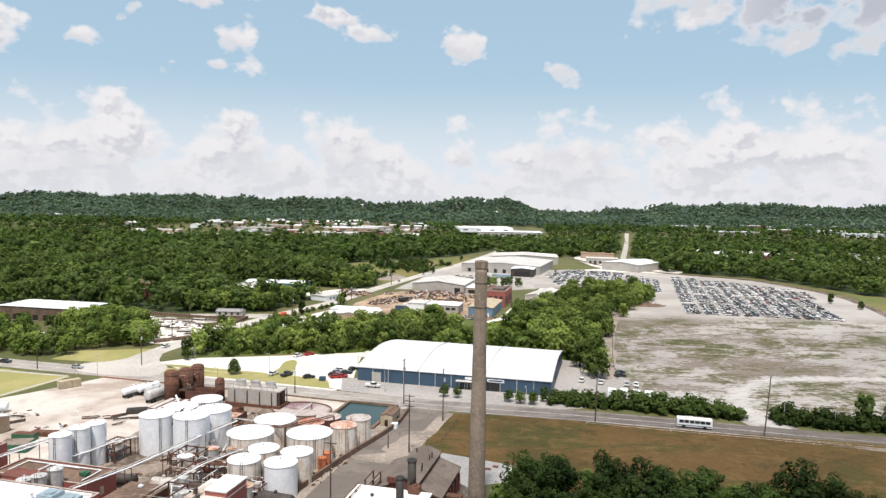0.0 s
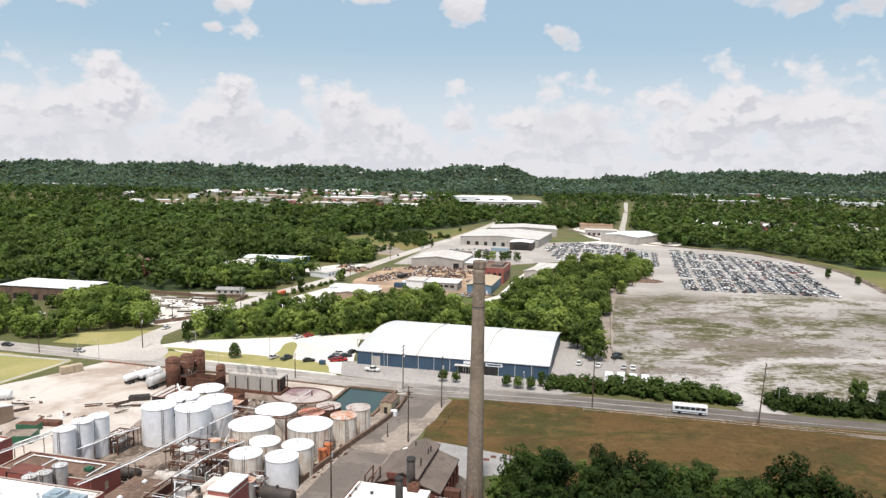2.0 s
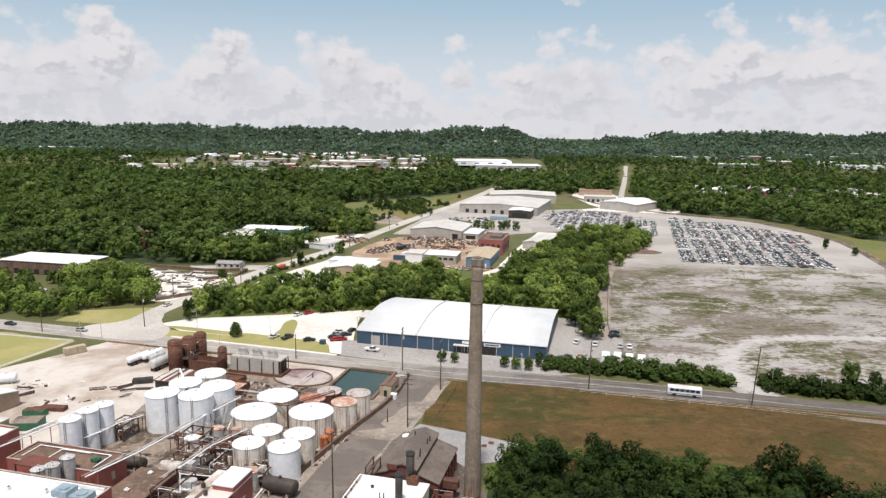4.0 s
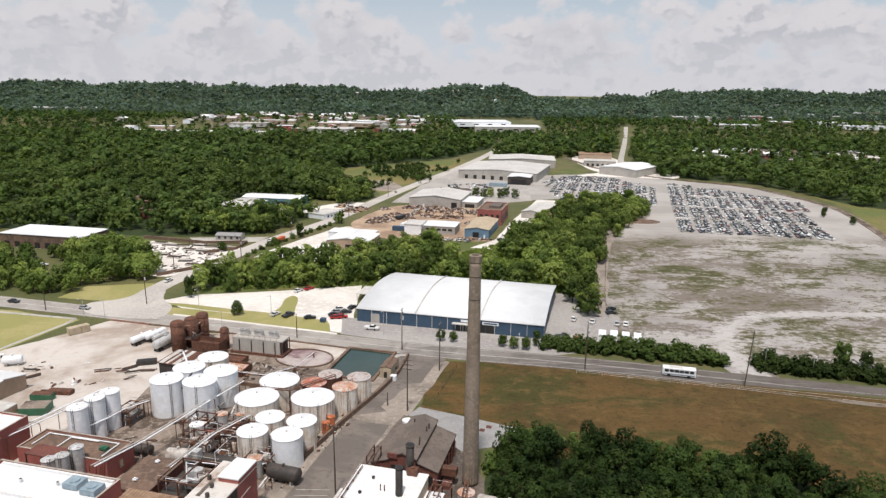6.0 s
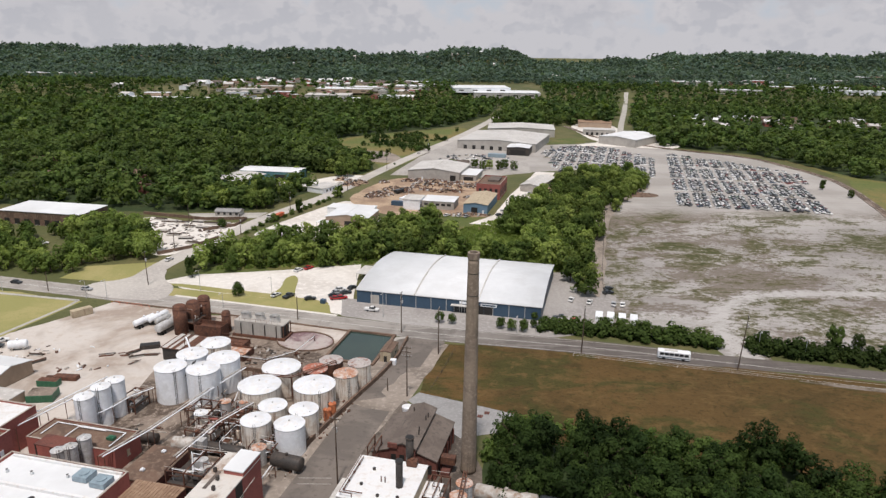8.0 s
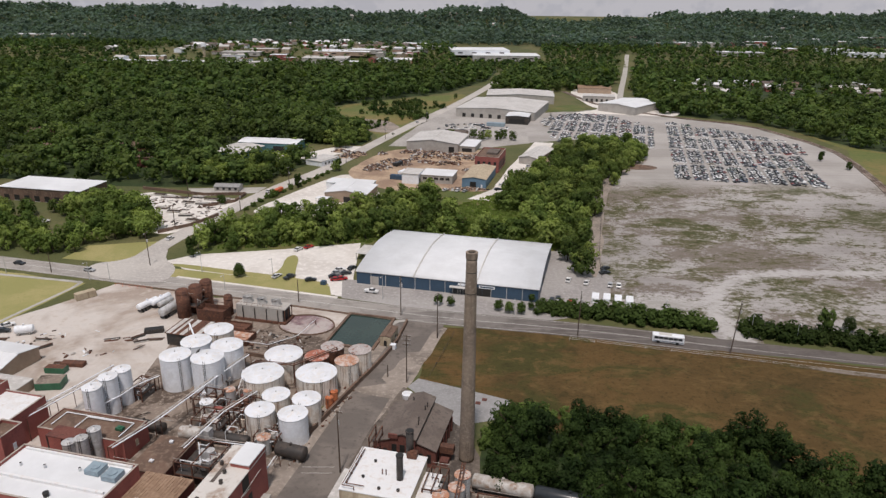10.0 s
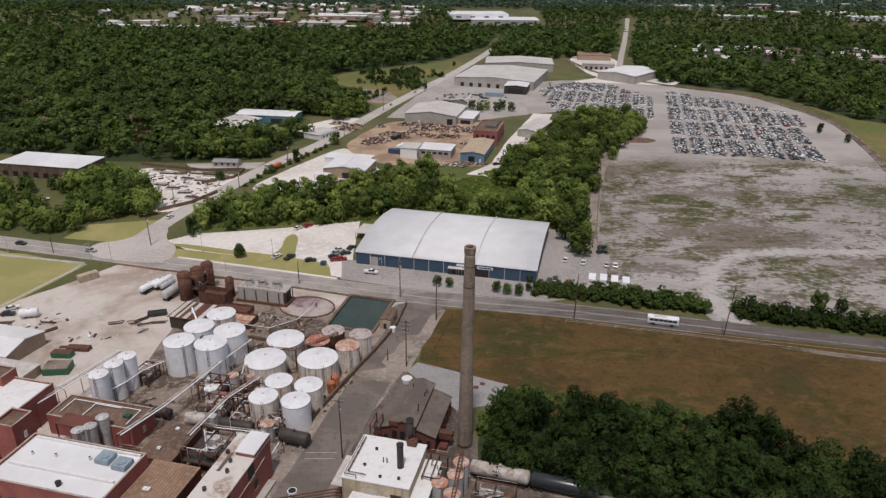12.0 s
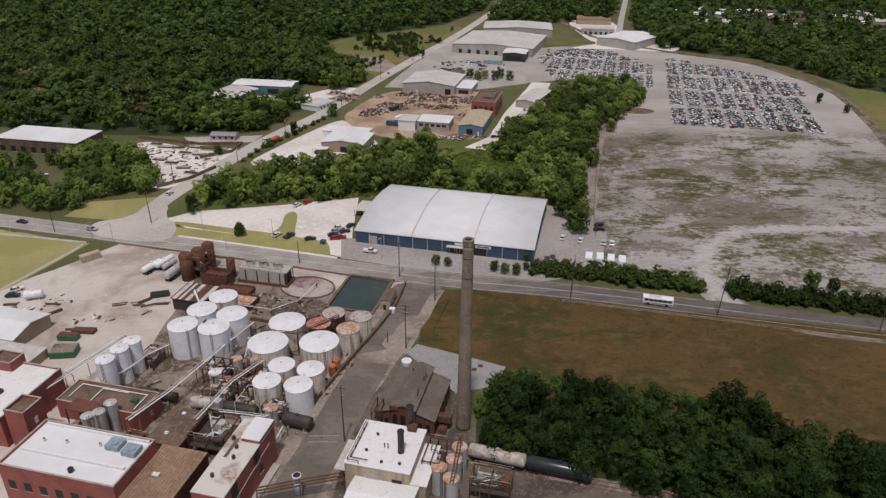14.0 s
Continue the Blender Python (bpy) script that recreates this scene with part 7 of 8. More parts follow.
CAR_SIDE = ((-2.25, 0.35), (2.25, 0.35), (2.3, 0.75), (1.05, 0.92), (-2.1, 0.98), (-2.3, 0.8))
CAR_TOP = ((0.95, 0.93), (0.35, 1.42), (-1.25, 1.45), (-1.95, 0.97))
TRUCK_SIDE = ((-2.7, 0.45), (2.7, 0.45), (2.75, 0.95), (1.5, 1.1), (-2.7, 1.1))
TRUCK_TOP = ((1.4, 1.1), (0.95, 1.75), (-0.5, 1.78), (-0.7, 1.1))


def car_meshes(side, top, wide):
    def across(profile, w):
        bm = bmesh.new()
        prism(bm, list(profile), -w / 2, w / 2)
        return bm
    return across(side, wide), across(top, wide * 0.84)


def parked_car(name, side, top, wide, mat, label, group):
    t = tagged(new(name), label, "car", group)
    body, cabin = car_meshes(side, top, wide)
    b = part("body", body, mat, t)
    part("cabin", cabin, "glass", t, "dark glazed cabin")
    part("roof", boxes((top[2][0] + 0.1, -wide * 0.4, top[2][1] - 0.03, top[1][0] - 0.05, wide * 0.4, top[2][1] + 0.02)), mat, t)
    for u in (-1.4, 1.4):
        for v in (-wide / 2 + 0.08, wide / 2 - 0.08):
            bm = bmesh.new()
            drum(bm, 0, 0, -0.11, 0.11, 0.33, 12)
            bmesh.ops.rotate(bm, verts=bm.verts, cent=(0, 0, 0), matrix=Matrix.Rotation(radians(90), 3, "X"))
            bmesh.ops.translate(bm, verts=bm.verts, vec=(u, v, 0.33))
            part("wheel", bm, "rubber", t)
    return t


CARS = {"white": parked_car("parked_car", CAR_SIDE, CAR_TOP, 1.8, "car_white", "white car parked on the pale ground", "parked cars"),
        "red": parked_car("parked_car", CAR_SIDE, CAR_TOP, 1.8, "car_red", "bright red car parked beside the warehouse", "parked cars"),
        "dark": parked_car("parked_car", CAR_SIDE, CAR_TOP, 1.8, "car_dark", "dark car parked on the pale ground", "parked cars"),
        "silver": parked_car("parked_car", CAR_SIDE, CAR_TOP, 1.8, "car_silver", "silver car parked on the pale ground", "parked cars"),
        "truck": parked_car("pickup_truck", TRUCK_SIDE, TRUCK_TOP, 1.95, "car_white", "white pickup truck in front of the warehouse", "parked cars"),
        "dtruck": parked_car("pickup_truck", TRUCK_SIDE, TRUCK_TOP, 1.95, "car_dark", "dark pickup truck parked on gravel", "parked cars")}
used = set()
for kind, x, y, turn in (("dark", -39.4, 259.6, 20), ("silver", -38.6, 263.2, 20), ("white", -37.9, 266.6, 20), ("red", -38.2, 256.6, 10), ("red", -36.2, 257.4, 12), ("dark", -35.2, 262.8, 25), ("dark", -33.4, 268.6, 60),
                         ("truck", -23.4, 245.1, -14), ("white", -62.1, 259.5, 60), ("dtruck", -56.9, 258.4, 60), ("dark", -48.1, 255.9, 15), ("red", -55.2, 293.0, 50), ("white", -59.2, 290.0, 60), ("white", 53.2, 257.6, 70),
                         ("white", 59.9, 255.1, 70), ("dark", 69.4, 265.8, 20), ("dark", 70.6, 270.3, 40), ("white", 72.0, 252.6, 75), ("silver", 68.7, 253.1, 75), ("dark", 43.8, 238.4, 75), ("dark", 46.2, 239.8, 75), ("red", 50.4, 236.6, 70),
                         ("dark", -169.8, 271.2, -14), ("silver", -138.1, 264.3, -14), ("white", -119.5, 302.7, 75), ("white", -92.4, 381.8, 60), ("white", -142.8, 215.1, 40), ("dark", -142.0, 211.0, 10), ("dark", -164.0, 330.0, 20), ("white", -188.0, 326.0, 20),
                         ("white", 38.6, 399.6, 60), ("silver", 41.0, 404.0, 70), ("white", 6.0, 388.0, 50), ("white", 13.0, 387.0, 60), ("silver", 17.0, 386.0, 60), ("dark", 36.0, 390.0, 20), ("white", -30.4, 371.0, 60), ("white", -16.0, 600.0, 70), ("silver", 60.0, 447.0, 70)):
    m = pose(x, y, gz(x, y) + 0.12, 0, 0, turn)
    if kind in used:
        src = CARS[kind]
        copy_thing(src, m)
    else:
        used.add(kind)
        CARS[kind].matrix_basis = m

# the salvage lot: the front rows one by one, the rest as one mass
LOT = [(144, 419), (236, 400), (246, 446), (272, 524), (266, 534), (243, 568), (200, 614), (190, 604)]
LOT2 = [(90, 524), (118, 544), (152, 506), (158, 506), (180, 590), (156, 644), (118, 650), (92, 618)]
EX, EY = Vector((0.967, -0.255, 0)), Vector((0.262, 0.965, 0))
lot_car = [parked_car("salvage_car", CAR_SIDE, CAR_TOP, 1.8, "car", "salvaged car parked in a dense row on gravel", "salvage rows"),
           parked_car("salvage_truck", TRUCK_SIDE, TRUCK_TOP, 1.95, "car", "salvaged pickup truck parked in a dense row on gravel", "salvage rows")]
rng = random.Random(21)
places = []
for org, poly, cols, deep in (((147.0, 416.5), LOT, 12, 86), ((70.0, 530.0), LOT2, 10, 54)):
    for i in range(cols):
        for j in range(deep):
            if j % 19 > 15 or rng.random() < 0.04:
                continue
            for k in (-2.2, 2.2):
                p = Vector((*org, 0)) + EX * (i * 11.1 + 3.5 + k + rng.uniform(-0.35, 0.35)) + EY * (j * 2.5 + 1.4 + rng.uniform(-0.2, 0.2))
                if inside(p.x, p.y, poly) and not inside(p.x, p.y, BELT):
                    places.append((p.y, p.x, GRID + (180 if rng.random() < 0.5 else 0) + (34 if k < 0 else -34) + rng.uniform(-9, 9)))
for i in range(50):
    places.append((rng.uniform(612, 648), rng.uniform(100, 150), rng.uniform(0, 360)))
for i in range(46):
    u, v = rng.uniform(0, 60), rng.uniform(0, 46)
    if not inside(-4 + u, 548 + v, [(8, 520), (34, 520), (34, 560), (8, 560)]):
        places.append((552 + v, -4 + u + v * 0.3, GRID + rng.choice((0, 90)) + rng.uniform(-8, 8)))
places.sort()
for i, (y, x, a) in enumerate(places[:290]):
    src = lot_car[1 if i % 5 == 0 else 0]
    if i < 2:
        lot_car[1 - i].matrix_basis = pose(x, y, 0.06, 0, 0, a)
    else:
        copy_thing(src, pose(x, y, 0.06, 0, 0, a))


def mass_of_cars(rest):
    vs, fs, ms, o = [], [], [], 0
    parts = []
    for side, top, wide in ((CAR_SIDE, CAR_TOP, 1.8), (TRUCK_SIDE, TRUCK_TOP, 1.95)):
        v, tri, mi = [], [], []
        for prof, w, slot in ((side, wide, 0), (top, wide * 0.84, 1)):
            n, b = len(prof), len(v)
            v += [(px, -w / 2, pz) for px, pz in prof] + [(px, w / 2, pz) for px, pz in prof]
            for k in range(n):
                q = (b + k, b + (k + 1) % n, b + n + (k + 1) % n, b + n + k)
                tri += [(q[0], q[1], q[2]), (q[0], q[2], q[3])]
                is_roof = slot == 1 and k == 1
                mi += [0 if is_roof else slot] * 2
            for k in range(1, n - 1):
                tri += [(b, b + k + 1, b + k), (b + n, b + n + k, b + n + k + 1)]
                mi += [slot] * 2
        parts.append((np.array(v), np.array(tri), mi))
    for i, (y, x, a) in enumerate(rest):
        v, f, mi = parts[1 if i % 5 == 0 else 0]
        c, s = math.cos(radians(a)), math.sin(radians(a))
        vs.append(np.stack([v[:, 0] * c - v[:, 1] * s + x, v[:, 0] * s + v[:, 1] * c + y, v[:, 2] - 0.28], 1))
        fs.append(f + o)
        ms += mi
        o += len(v)
    ob = new("salvage_cars", mesh_of("salvage_cars", np.vstack(vs), np.vstack(fs), [M["car"], M["glass"]], ms))
    tagged(ob, "hundreds of salvaged cars parked in long rows on gravel", "cars", kind="stuff")


mass_of_cars(places[290:])


def bus(x, y, turn):
    t = thing("city_bus", pose(x, y, 0.12, 0, 0, turn), "white city bus with dark windows driving on the road", "bus")
    part("body", boxes((-5.0, -1.25, 0.4, 5.0, 1.25, 2.9, 0.12)), "white", t)
    part("roof_unit", boxes((-3.0, -0.8, 2.9, 1.0, 0.8, 3.12, 0.06)), "roof_pale", t)
    part("stripe", boxes((-4.8, -1.28, 0.75, 4.8, 1.28, 1.0)), "blue_wall", t)
    for s in (-1.265, 1.265):
        for i in range(6):
            part("window", boxes((-4.4 + i * 1.5, s - 0.02, 1.55, -3.1 + i * 1.5, s + 0.02, 2.45)), "glass", t)
    part("windscreen", boxes((4.98, -1.05, 1.3, 5.04, 1.05, 2.6)), "glass", t)
    for u in (-3.1, 2.9):
        for v in (-1.15, 1.15):
            bm = bmesh.new()
            drum(bm, 0, 0, -0.15, 0.15, 0.5, 14)
            bmesh.ops.rotate(bm, verts=bm.verts, cent=(0, 0, 0), matrix=Matrix.Rotation(radians(90), 3, "X"))
            bmesh.ops.translate(bm, verts=bm.verts, vec=(u, v, 0.5))
            part("wheel", bm, "rubber", t)


bus(77.0, 206.6, -14.6)


def tank_trailer(x, y, l, r, turn, mat, label, name="tank_trailer", lift=1.1, category="trailer", dome=True):
    t = drum_vessel(x, y, l, r, mat, label, turn, lift, category, name)
    for c in list(t.children):
        if c.name.startswith("saddle"):
            bpy.data.objects.remove(c)
    part("chassis", boxes((-l / 2, -0.7, lift - 0.35, l / 2, 0.7, lift + 0.12)), "dark_steel", t)
    for u in (-l / 2 + 0.9, -l / 2 + 2.2, l / 2 - 0.9, l / 2 - 2.2):
        for v in (-1.0, 1.0):
            bm = bmesh.new()
            drum(bm, 0, 0, -0.14, 0.14, 0.48, 12)
            bmesh.ops.rotate(bm, verts=bm.verts, cent=(0, 0, 0), matrix=Matrix.Rotation(radians(90), 3, "X"))
            bmesh.ops.translate(bm, verts=bm.verts, vec=(u, v, 0.48))
            part("wheel", bm, "rubber", t)
    return t


tank_trailer(-101.4, 229.8, 8.0, 1.1, 78, "white", "white road tank trailer parked in the yard")
tank_trailer(-98.0, 233.4, 8.0, 1.1, 80, "white", "white road tank trailer parked in the yard")
tank_trailer(-95.6, 231.4, 6.0, 1.0, 80, "galv", "grey road tank trailer parked in the yard")
tank_trailer(-91.6, 226.0, 10.0, 1.5, 84, "galv", "large silver tank trailer beside the brown vessels")
tank_trailer(16.2, 130.2, 13.0, 1.65, -3.0, "pipe", "grey railway tank car on the siding", "tank_car", 1.0, "rail car")
tank_trailer(30.4, 126.0, 14.5, 1.65, -3.0, "car_dark", "black railway tank car on the siding", "tank_car", 1.0, "rail car")
SIDING = [(-2, 134.6), (16.2, 130.2), (30.4, 126.0), (47, 121.8), (110, 104)]
for o in (-0.72, 0.72):
    tagged(link("rail", ribbon(SIDING, o + 0.04, o - 0.04, 0.02, 0.22), "rust"), "rusty steel rail of the siding", "rail", "rails")
bed = ribbon(SIDING, 1.6, -1.6, 0, 0.1)
tagged(link("track_bed", bed, "yard_dark"), "dark gravel bed of the siding", "track bed", kind="structure")


def dump_truck(x, y, turn, mat, label):
    t = thing("dump_truck", pose(x, y, 0.12, 0, 0, turn), label, "truck", "trucks")
    part("bed", boxes((-3.6, -1.25, 1.0, 1.4, 1.25, 2.6, 0.05)), mat, t)
    part("cab", boxes((1.6, -1.15, 0.7, 3.6, 1.15, 2.8, 0.12)), mat, t)
    part("windscreen", boxes((3.58, -1.0, 1.7, 3.66, 1.0, 2.5)), "glass", t)
    part("chassis", boxes((-3.6, -0.5, 0.6, 3.4, 0.5, 1.0)), "dark_steel", t)
    for u in (-2.8, -1.6, 2.6):
        for v in (-1.1, 1.1):
            bm = bmesh.new()
            drum(bm, 0, 0, -0.15, 0.15, 0.5, 12)
            bmesh.ops.rotate(bm, verts=bm.verts, cent=(0, 0, 0), matrix=Matrix.Rotation(radians(90), 3, "X"))
            bmesh.ops.translate(bm, verts=bm.verts, vec=(u, v, 0.5))
            part("wheel", bm, "rubber", t)


dump_truck(-87.0, 380.0, 65, "orange", "orange-red truck on the narrow road")
dump_truck(-24.0, 446.0, 50, "car_dark", "dark truck in the scrap yard")
dump_truck(-20.0, 424.0, 60, "white", "white truck in the scrap yard")


def container(name, x, y, w, d, h, mat, label, turn=0.0, category="container", lid=None):
    t = thing(name, grid_at(x, y, None, turn), label, category, "containers")
    part("body", boxes((-w / 2, -d / 2, 0.15, w / 2, d / 2, h, 0.04)), mat, t)
    part("skid", boxes((-w / 2 + 0.2, -d / 2 + 0.2, 0, w / 2 - 0.2, d / 2 - 0.2, 0.16)), "dark_steel", t)
    part("top", boxes((-w / 2 + 0.12, -d / 2 + 0.12, h - 0.01, w / 2 - 0.12, d / 2 - 0.12, h + 0.05)), lid or mat, t)
    for i in range(1, 5):
        u = -w / 2 + w * i / 5
        part("rib", boxes((u - 0.06, -d / 2 - 0.06, 0.2, u + 0.06, d / 2 + 0.06, h - 0.1)), mat, t)
    return t


container("skip", -92.4, 211.6, 6.0, 2.4, 1.5, "dark_steel", "black open skip in the yard", 30, "skip", "dark")
container("skip", -110.4, 183.8, 6.0, 2.6, 1.9, "green_paint", "dark green skip full of scrap", 10, "skip", "rust")
container("skip", -107.6, 188.0, 7.0, 2.4, 1.3, "rust", "rusty red skip full of scrap metal", 10, "skip", "rust")
container("skip", -107.6, 175.4, 7.0, 5.0, 2.2, "green_paint", "bright green open-topped box beside the hall", 20, "skip", "yard_dark")
container("site_cabin", -127.6, 238.6, 7.0, 2.6, 2.6, "cream", "cream site cabin with windows at the yard corner", 60, "cabin")
container("skip", 64.0, 238.2, 2.6, 5.6, 2.4, "white", "white box trailer behind the hedge", 0, "trailer")
container("skip", 60.0, 239.2, 2.6, 5.6, 2.2, "white", "white box trailer behind the hedge", 0, "trailer")
container("skip", 68.0, 237.4, 2.6, 5.6, 2.2, "white", "white box trailer behind the hedge", 0, "trailer")
container("skip", 72.0, 236.4, 2.6, 5.6, 2.2, "white", "white box trailer behind the hedge", 0, "trailer")
container("skip", -42.5, 252.6, 2.0, 1.8, 1.6, "blue_wall", "blue refuse bin on the parking ground", 0, "bin")
container("skip", -12.0, 419.0, 12.0, 2.6, 2.8, "white", "white box trailer in the scrap yard", 70, "trailer")
container("skip", -21.0, 412.0, 12.0, 2.6, 2.8, "blue_wall", "dark blue box trailer in the scrap yard", -2, "trailer")
container("skip", 50.0, 588.0, 15.0, 5.0, 3.0, "unit_blue", "blue-grey cabin in the far works yard", 0, "cabin")
drum_vessel(-134.0, 209.6, 5.0, 1.4, "white", "white lying tank at the yard edge", 30)
for i, (x, y, a) in enumerate(((-140.0, 206.0, 20), (-138.6, 202.6, 70), (-126.0, 205.6, 10), (-123.0, 201.0, 60), (-112.0, 190.0, 15), (-104.0, 206.0, 30), (-94.0, 205.0, 40), (-96.4, 208.4, 60), (-90.0, 206.6, 20))):
    t = thing("timber_stack", grid_at(x, y, None, a), "low stack of weathered boards and pipe", "stack", "yard stacks")
    for k in range(4):
        part("board", boxes((-2.2 - 0.1 * k, -0.9 + k * 0.45, 0, 2.0 + 0.15 * k, -0.55 + k * 0.45, 0.35 + 0.12 * (k % 3))), ("wood", "rust", "pipe", "dark_steel")[(i + k) % 4], t)
for i, (u, v) in enumerate(((-150, 374), (-143, 370), (-136, 368), (-128, 370), (-120, 366), (-113, 366), (-130, 360), (-122, 358), (-114, 358), (-140, 350), (-132, 344), (-124, 338), (-118, 330))):
    t = thing("pipe_stack", pose(u, v, 0.06, 0, 0, -14 + 8 * (i % 3)), "stack of concrete pipes and boards in the yard", "stack", "yard stacks")
    for k in range(5):
        part("pipe", pipes([[(-3.4, -1.4 + k * 0.7, 0.35 + 0.3 * (k % 2)), (3.2, -1.4 + k * 0.7, 0.35 + 0.3 * (k % 2))]], 0.32, 8), ("concrete", "wood", "pipe", "dark_steel")[(i + k) % 4], t)


# ---- scrap heaps ----
def heap(name, x, y, rx, ry, h, mats, n, label, seed, bit=0.9):
    t = thing(name, pose(x, y, 0.05), label, "heap", "scrap heaps")
    bm = bmesh.new()
    bmesh.ops.create_grid(bm, x_segments=16, y_segments=16, size=1.0)
    for v in bm.verts:
        r = math.hypot(v.co.x, v.co.y)
        z = max(0.0, 1 - r) ** 0.8 * h * (0.7 + 0.6 * noise.noise(Vector((v.co.x * 2.6 + seed, v.co.y * 2.6, 0))))
        v.co = (v.co.x * rx, v.co.y * ry, z - 0.05)
    part("mound", bm, mats[0], t)
    r = random.Random(seed)
    vs, fs, ms = [], [], []
    for i in range(n):
        a, q = r.uniform(0, 6.28), r.random() ** 0.7
        px, py = q * rx * math.cos(a), q * ry * math.sin(a)
        s = Vector((r.uniform(0.3, 1.5), r.uniform(0.2, 0.8), r.uniform(0.1, 0.5))) * bit
        m = pose(px, py, max(0.15, (1 - q) ** 0.8 * h * 0.9) + s.z * 0.3, r.uniform(-40, 40), r.uniform(-40, 40), r.uniform(0, 360))
        o = len(vs)
        for c in ((-1, -1, -1), (1, -1, -1), (1, 1, -1), (-1, 1, -1), (-1, -1, 1), (1, -1, 1), (1, 1, 1), (-1, 1, 1)):
            vs.append(tuple(m @ Vector((c[0] * s.x, c[1] * s.y, c[2] * s.z))))
        fs += [tuple(o + k for k in f) for f in ((3, 2, 1, 0), (4, 5, 6, 7), (0, 1, 5, 4), (1, 2, 6, 5), (2, 3, 7, 6), (3, 0, 4, 7))]
        ms += [r.randrange(len(mats))] * 6
    ob = new("scrap", mesh_of("scrap", vs, fs, [M[k] for k in mats], ms))
    ob.parent = t
    tagged(ob, "jumble of scrap pieces", kind="stuff")


SC = ("dirt", "rust", "dark_steel", "galv", "scrap_rust", "scrap_rust")
for i, (x, y, rx, ry, h, n) in enumerate(((-2.0, 474, 15, 9, 4.0, 260), (14, 470, 12, 8, 3.0, 160), (-36, 440, 9, 7, 2.6, 130), (-28, 456, 8, 6, 2.4, 100), (26, 468, 9, 7, 2.4, 100), (8, 452, 12, 5, 1.6, 80),
                                    (-14, 486, 9, 4, 1.6, 60), (-60, 470, 8, 5, 2.0, 60), (-54, 478, 7, 5, 2.2, 50), (54, 424, 7, 9, 1.8, 90), (50, 404, 6, 7, 1.4, 70), (18, 390, 12, 3, 1.3, 90), (-44, 356, 8, 3, 1.3, 70), (-66, 486, 6, 4, 1.6, 40))):
    heap("scrap_heap", x, y, rx, ry, h, SC, n, "heap of rusty scrap metal and debris on bare dirt", 300 + i)
for i in range(16):
    x, y = rng.uniform(-40, 34), rng.uniform(424, 492)
    if inside(x, y, [(-58, 424), (-26, 424), (16, 424), (28, 430), (28, 470), (48, 478), (28, 498), (-28, 496), (-44, 470)]):
        heap("scrap_heap", x, y, rng.uniform(3, 7), rng.uniform(2, 4), rng.uniform(0.8, 2.0), SC, 50, "low heap of rusty scrap and broken timber", 330 + i, 0.8)
heap("gravel_heap", 133, 448, 11, 7, 2.2, ("roof_brown", "yard_dark"), 0 + 12, "low dark heap of gravel on the lot", 400, 0.5)
heap("earth_heap", -141, 334, 7, 4, 1.4, ("rust_roof", "dirt"), 12, "low heap of orange earth", 401, 0.5)

# ---- hedges, shrubs and street trees ----
near_shapes = [crown_shape(120 + i, 190, 0.17, lumps=12) for i in range(4)]


def hedge(line, half, gap, lo, hi, label, seed):
    rng = random.Random(seed)
    sp = []
    for x, y in strip_points(line, gap):
        for k in (-half, 0, half):
            sp.append((x + rng.uniform(-1, 1) - k * GRIDN[0], y + rng.uniform(-1, 1) + k * GRIDN[1]))
    ob = forest("hedge", sp, near_shapes, lo, hi, "leaf_hedge", label, seed, sink=0.35)
    ob["kind"] = "stuff"
    ob["category"] = "hedge"


GRIDN = (-0.25, 0.97)
hedge([(39, 230.5), (66, 224.6), (95, 217.4)], 2.4, 2.3, 2.2, 3.5, "dense dark green roadside hedge of shrubs", 31)
hedge([(106, 214.6), (130, 208.4), (158, 201), (260, 174)], 2.8, 2.4, 2.2, 3.5, "dense green roadside hedge of shrubs", 32)
hedge([(13, 149), (19, 157), (25, 163), (40, 159), (60, 153), (88, 148)], 1.8, 2.4, 1.1, 2.2, "ragged brush along the field edge", 33)
hedge([(-97, 348), (-90, 370), (-76, 400), (-66, 424)], 0.6, 6.0, 1.0, 1.9, "scattered roadside shrubs on the grass strip", 34)
for x, y in ((12.0, 534.0), (34.0, 528.0), (40.0, 534.0), (47.0, 530.0), (52.0, 537.0), (29.0, 537.0), (58.0, 530.0), (-100.0, 500.0), (-62, 432)):
    keep = belt[0].matrix_basis.copy()
    belt[0].matrix_basis = Matrix()
    copy_thing(belt[0], pose(x, y, 0, 0, 0, x * 31) @ Matrix.Diagonal((0.8, 0.8, 0.8, 1)))
    belt[0].matrix_basis = keep
for x, y in scatter([(-152, 396), (-100, 397), (-90, 424), (-96, 446), (-152, 430)], 9.0, 62) + scatter([(-184, 338), (-150, 328), (-145, 342), (-166, 360), (-182, 354)], 8.0, 63) + scatter([(-64, 496), (-104, 512), (-98, 560), (-54, 562), (-46, 520)], 9.5, 64):
    src = belt[int(abs(x * 7 + y)) % 6]
    keep = src.matrix_basis.copy()
    src.matrix_basis = Matrix()
    copy_thing(src, pose(x, y, 0, 0, 0, x * 31) @ Matrix.Diagonal((1.2, 1.2, 1.15, 1)))
    src.matrix_basis = keep
street = [tree_kind("street_tree", 140 + i, 520, 0.26, 1.8, 4.2, 0.7, "leaf_hedge", "small round green street tree in front of the warehouse", "tree", "street trees", lumps=40, small=0.22, large=0.38) for i in range(2)]
plant([(1.9, 234.5), (6.3, 233.6), (23.5, 230.2), (27.1, 228.5), (31.3, 227.6), (35.1, 231.1), (36.4, 238.2)], street, 35, 0.85, 1.2)
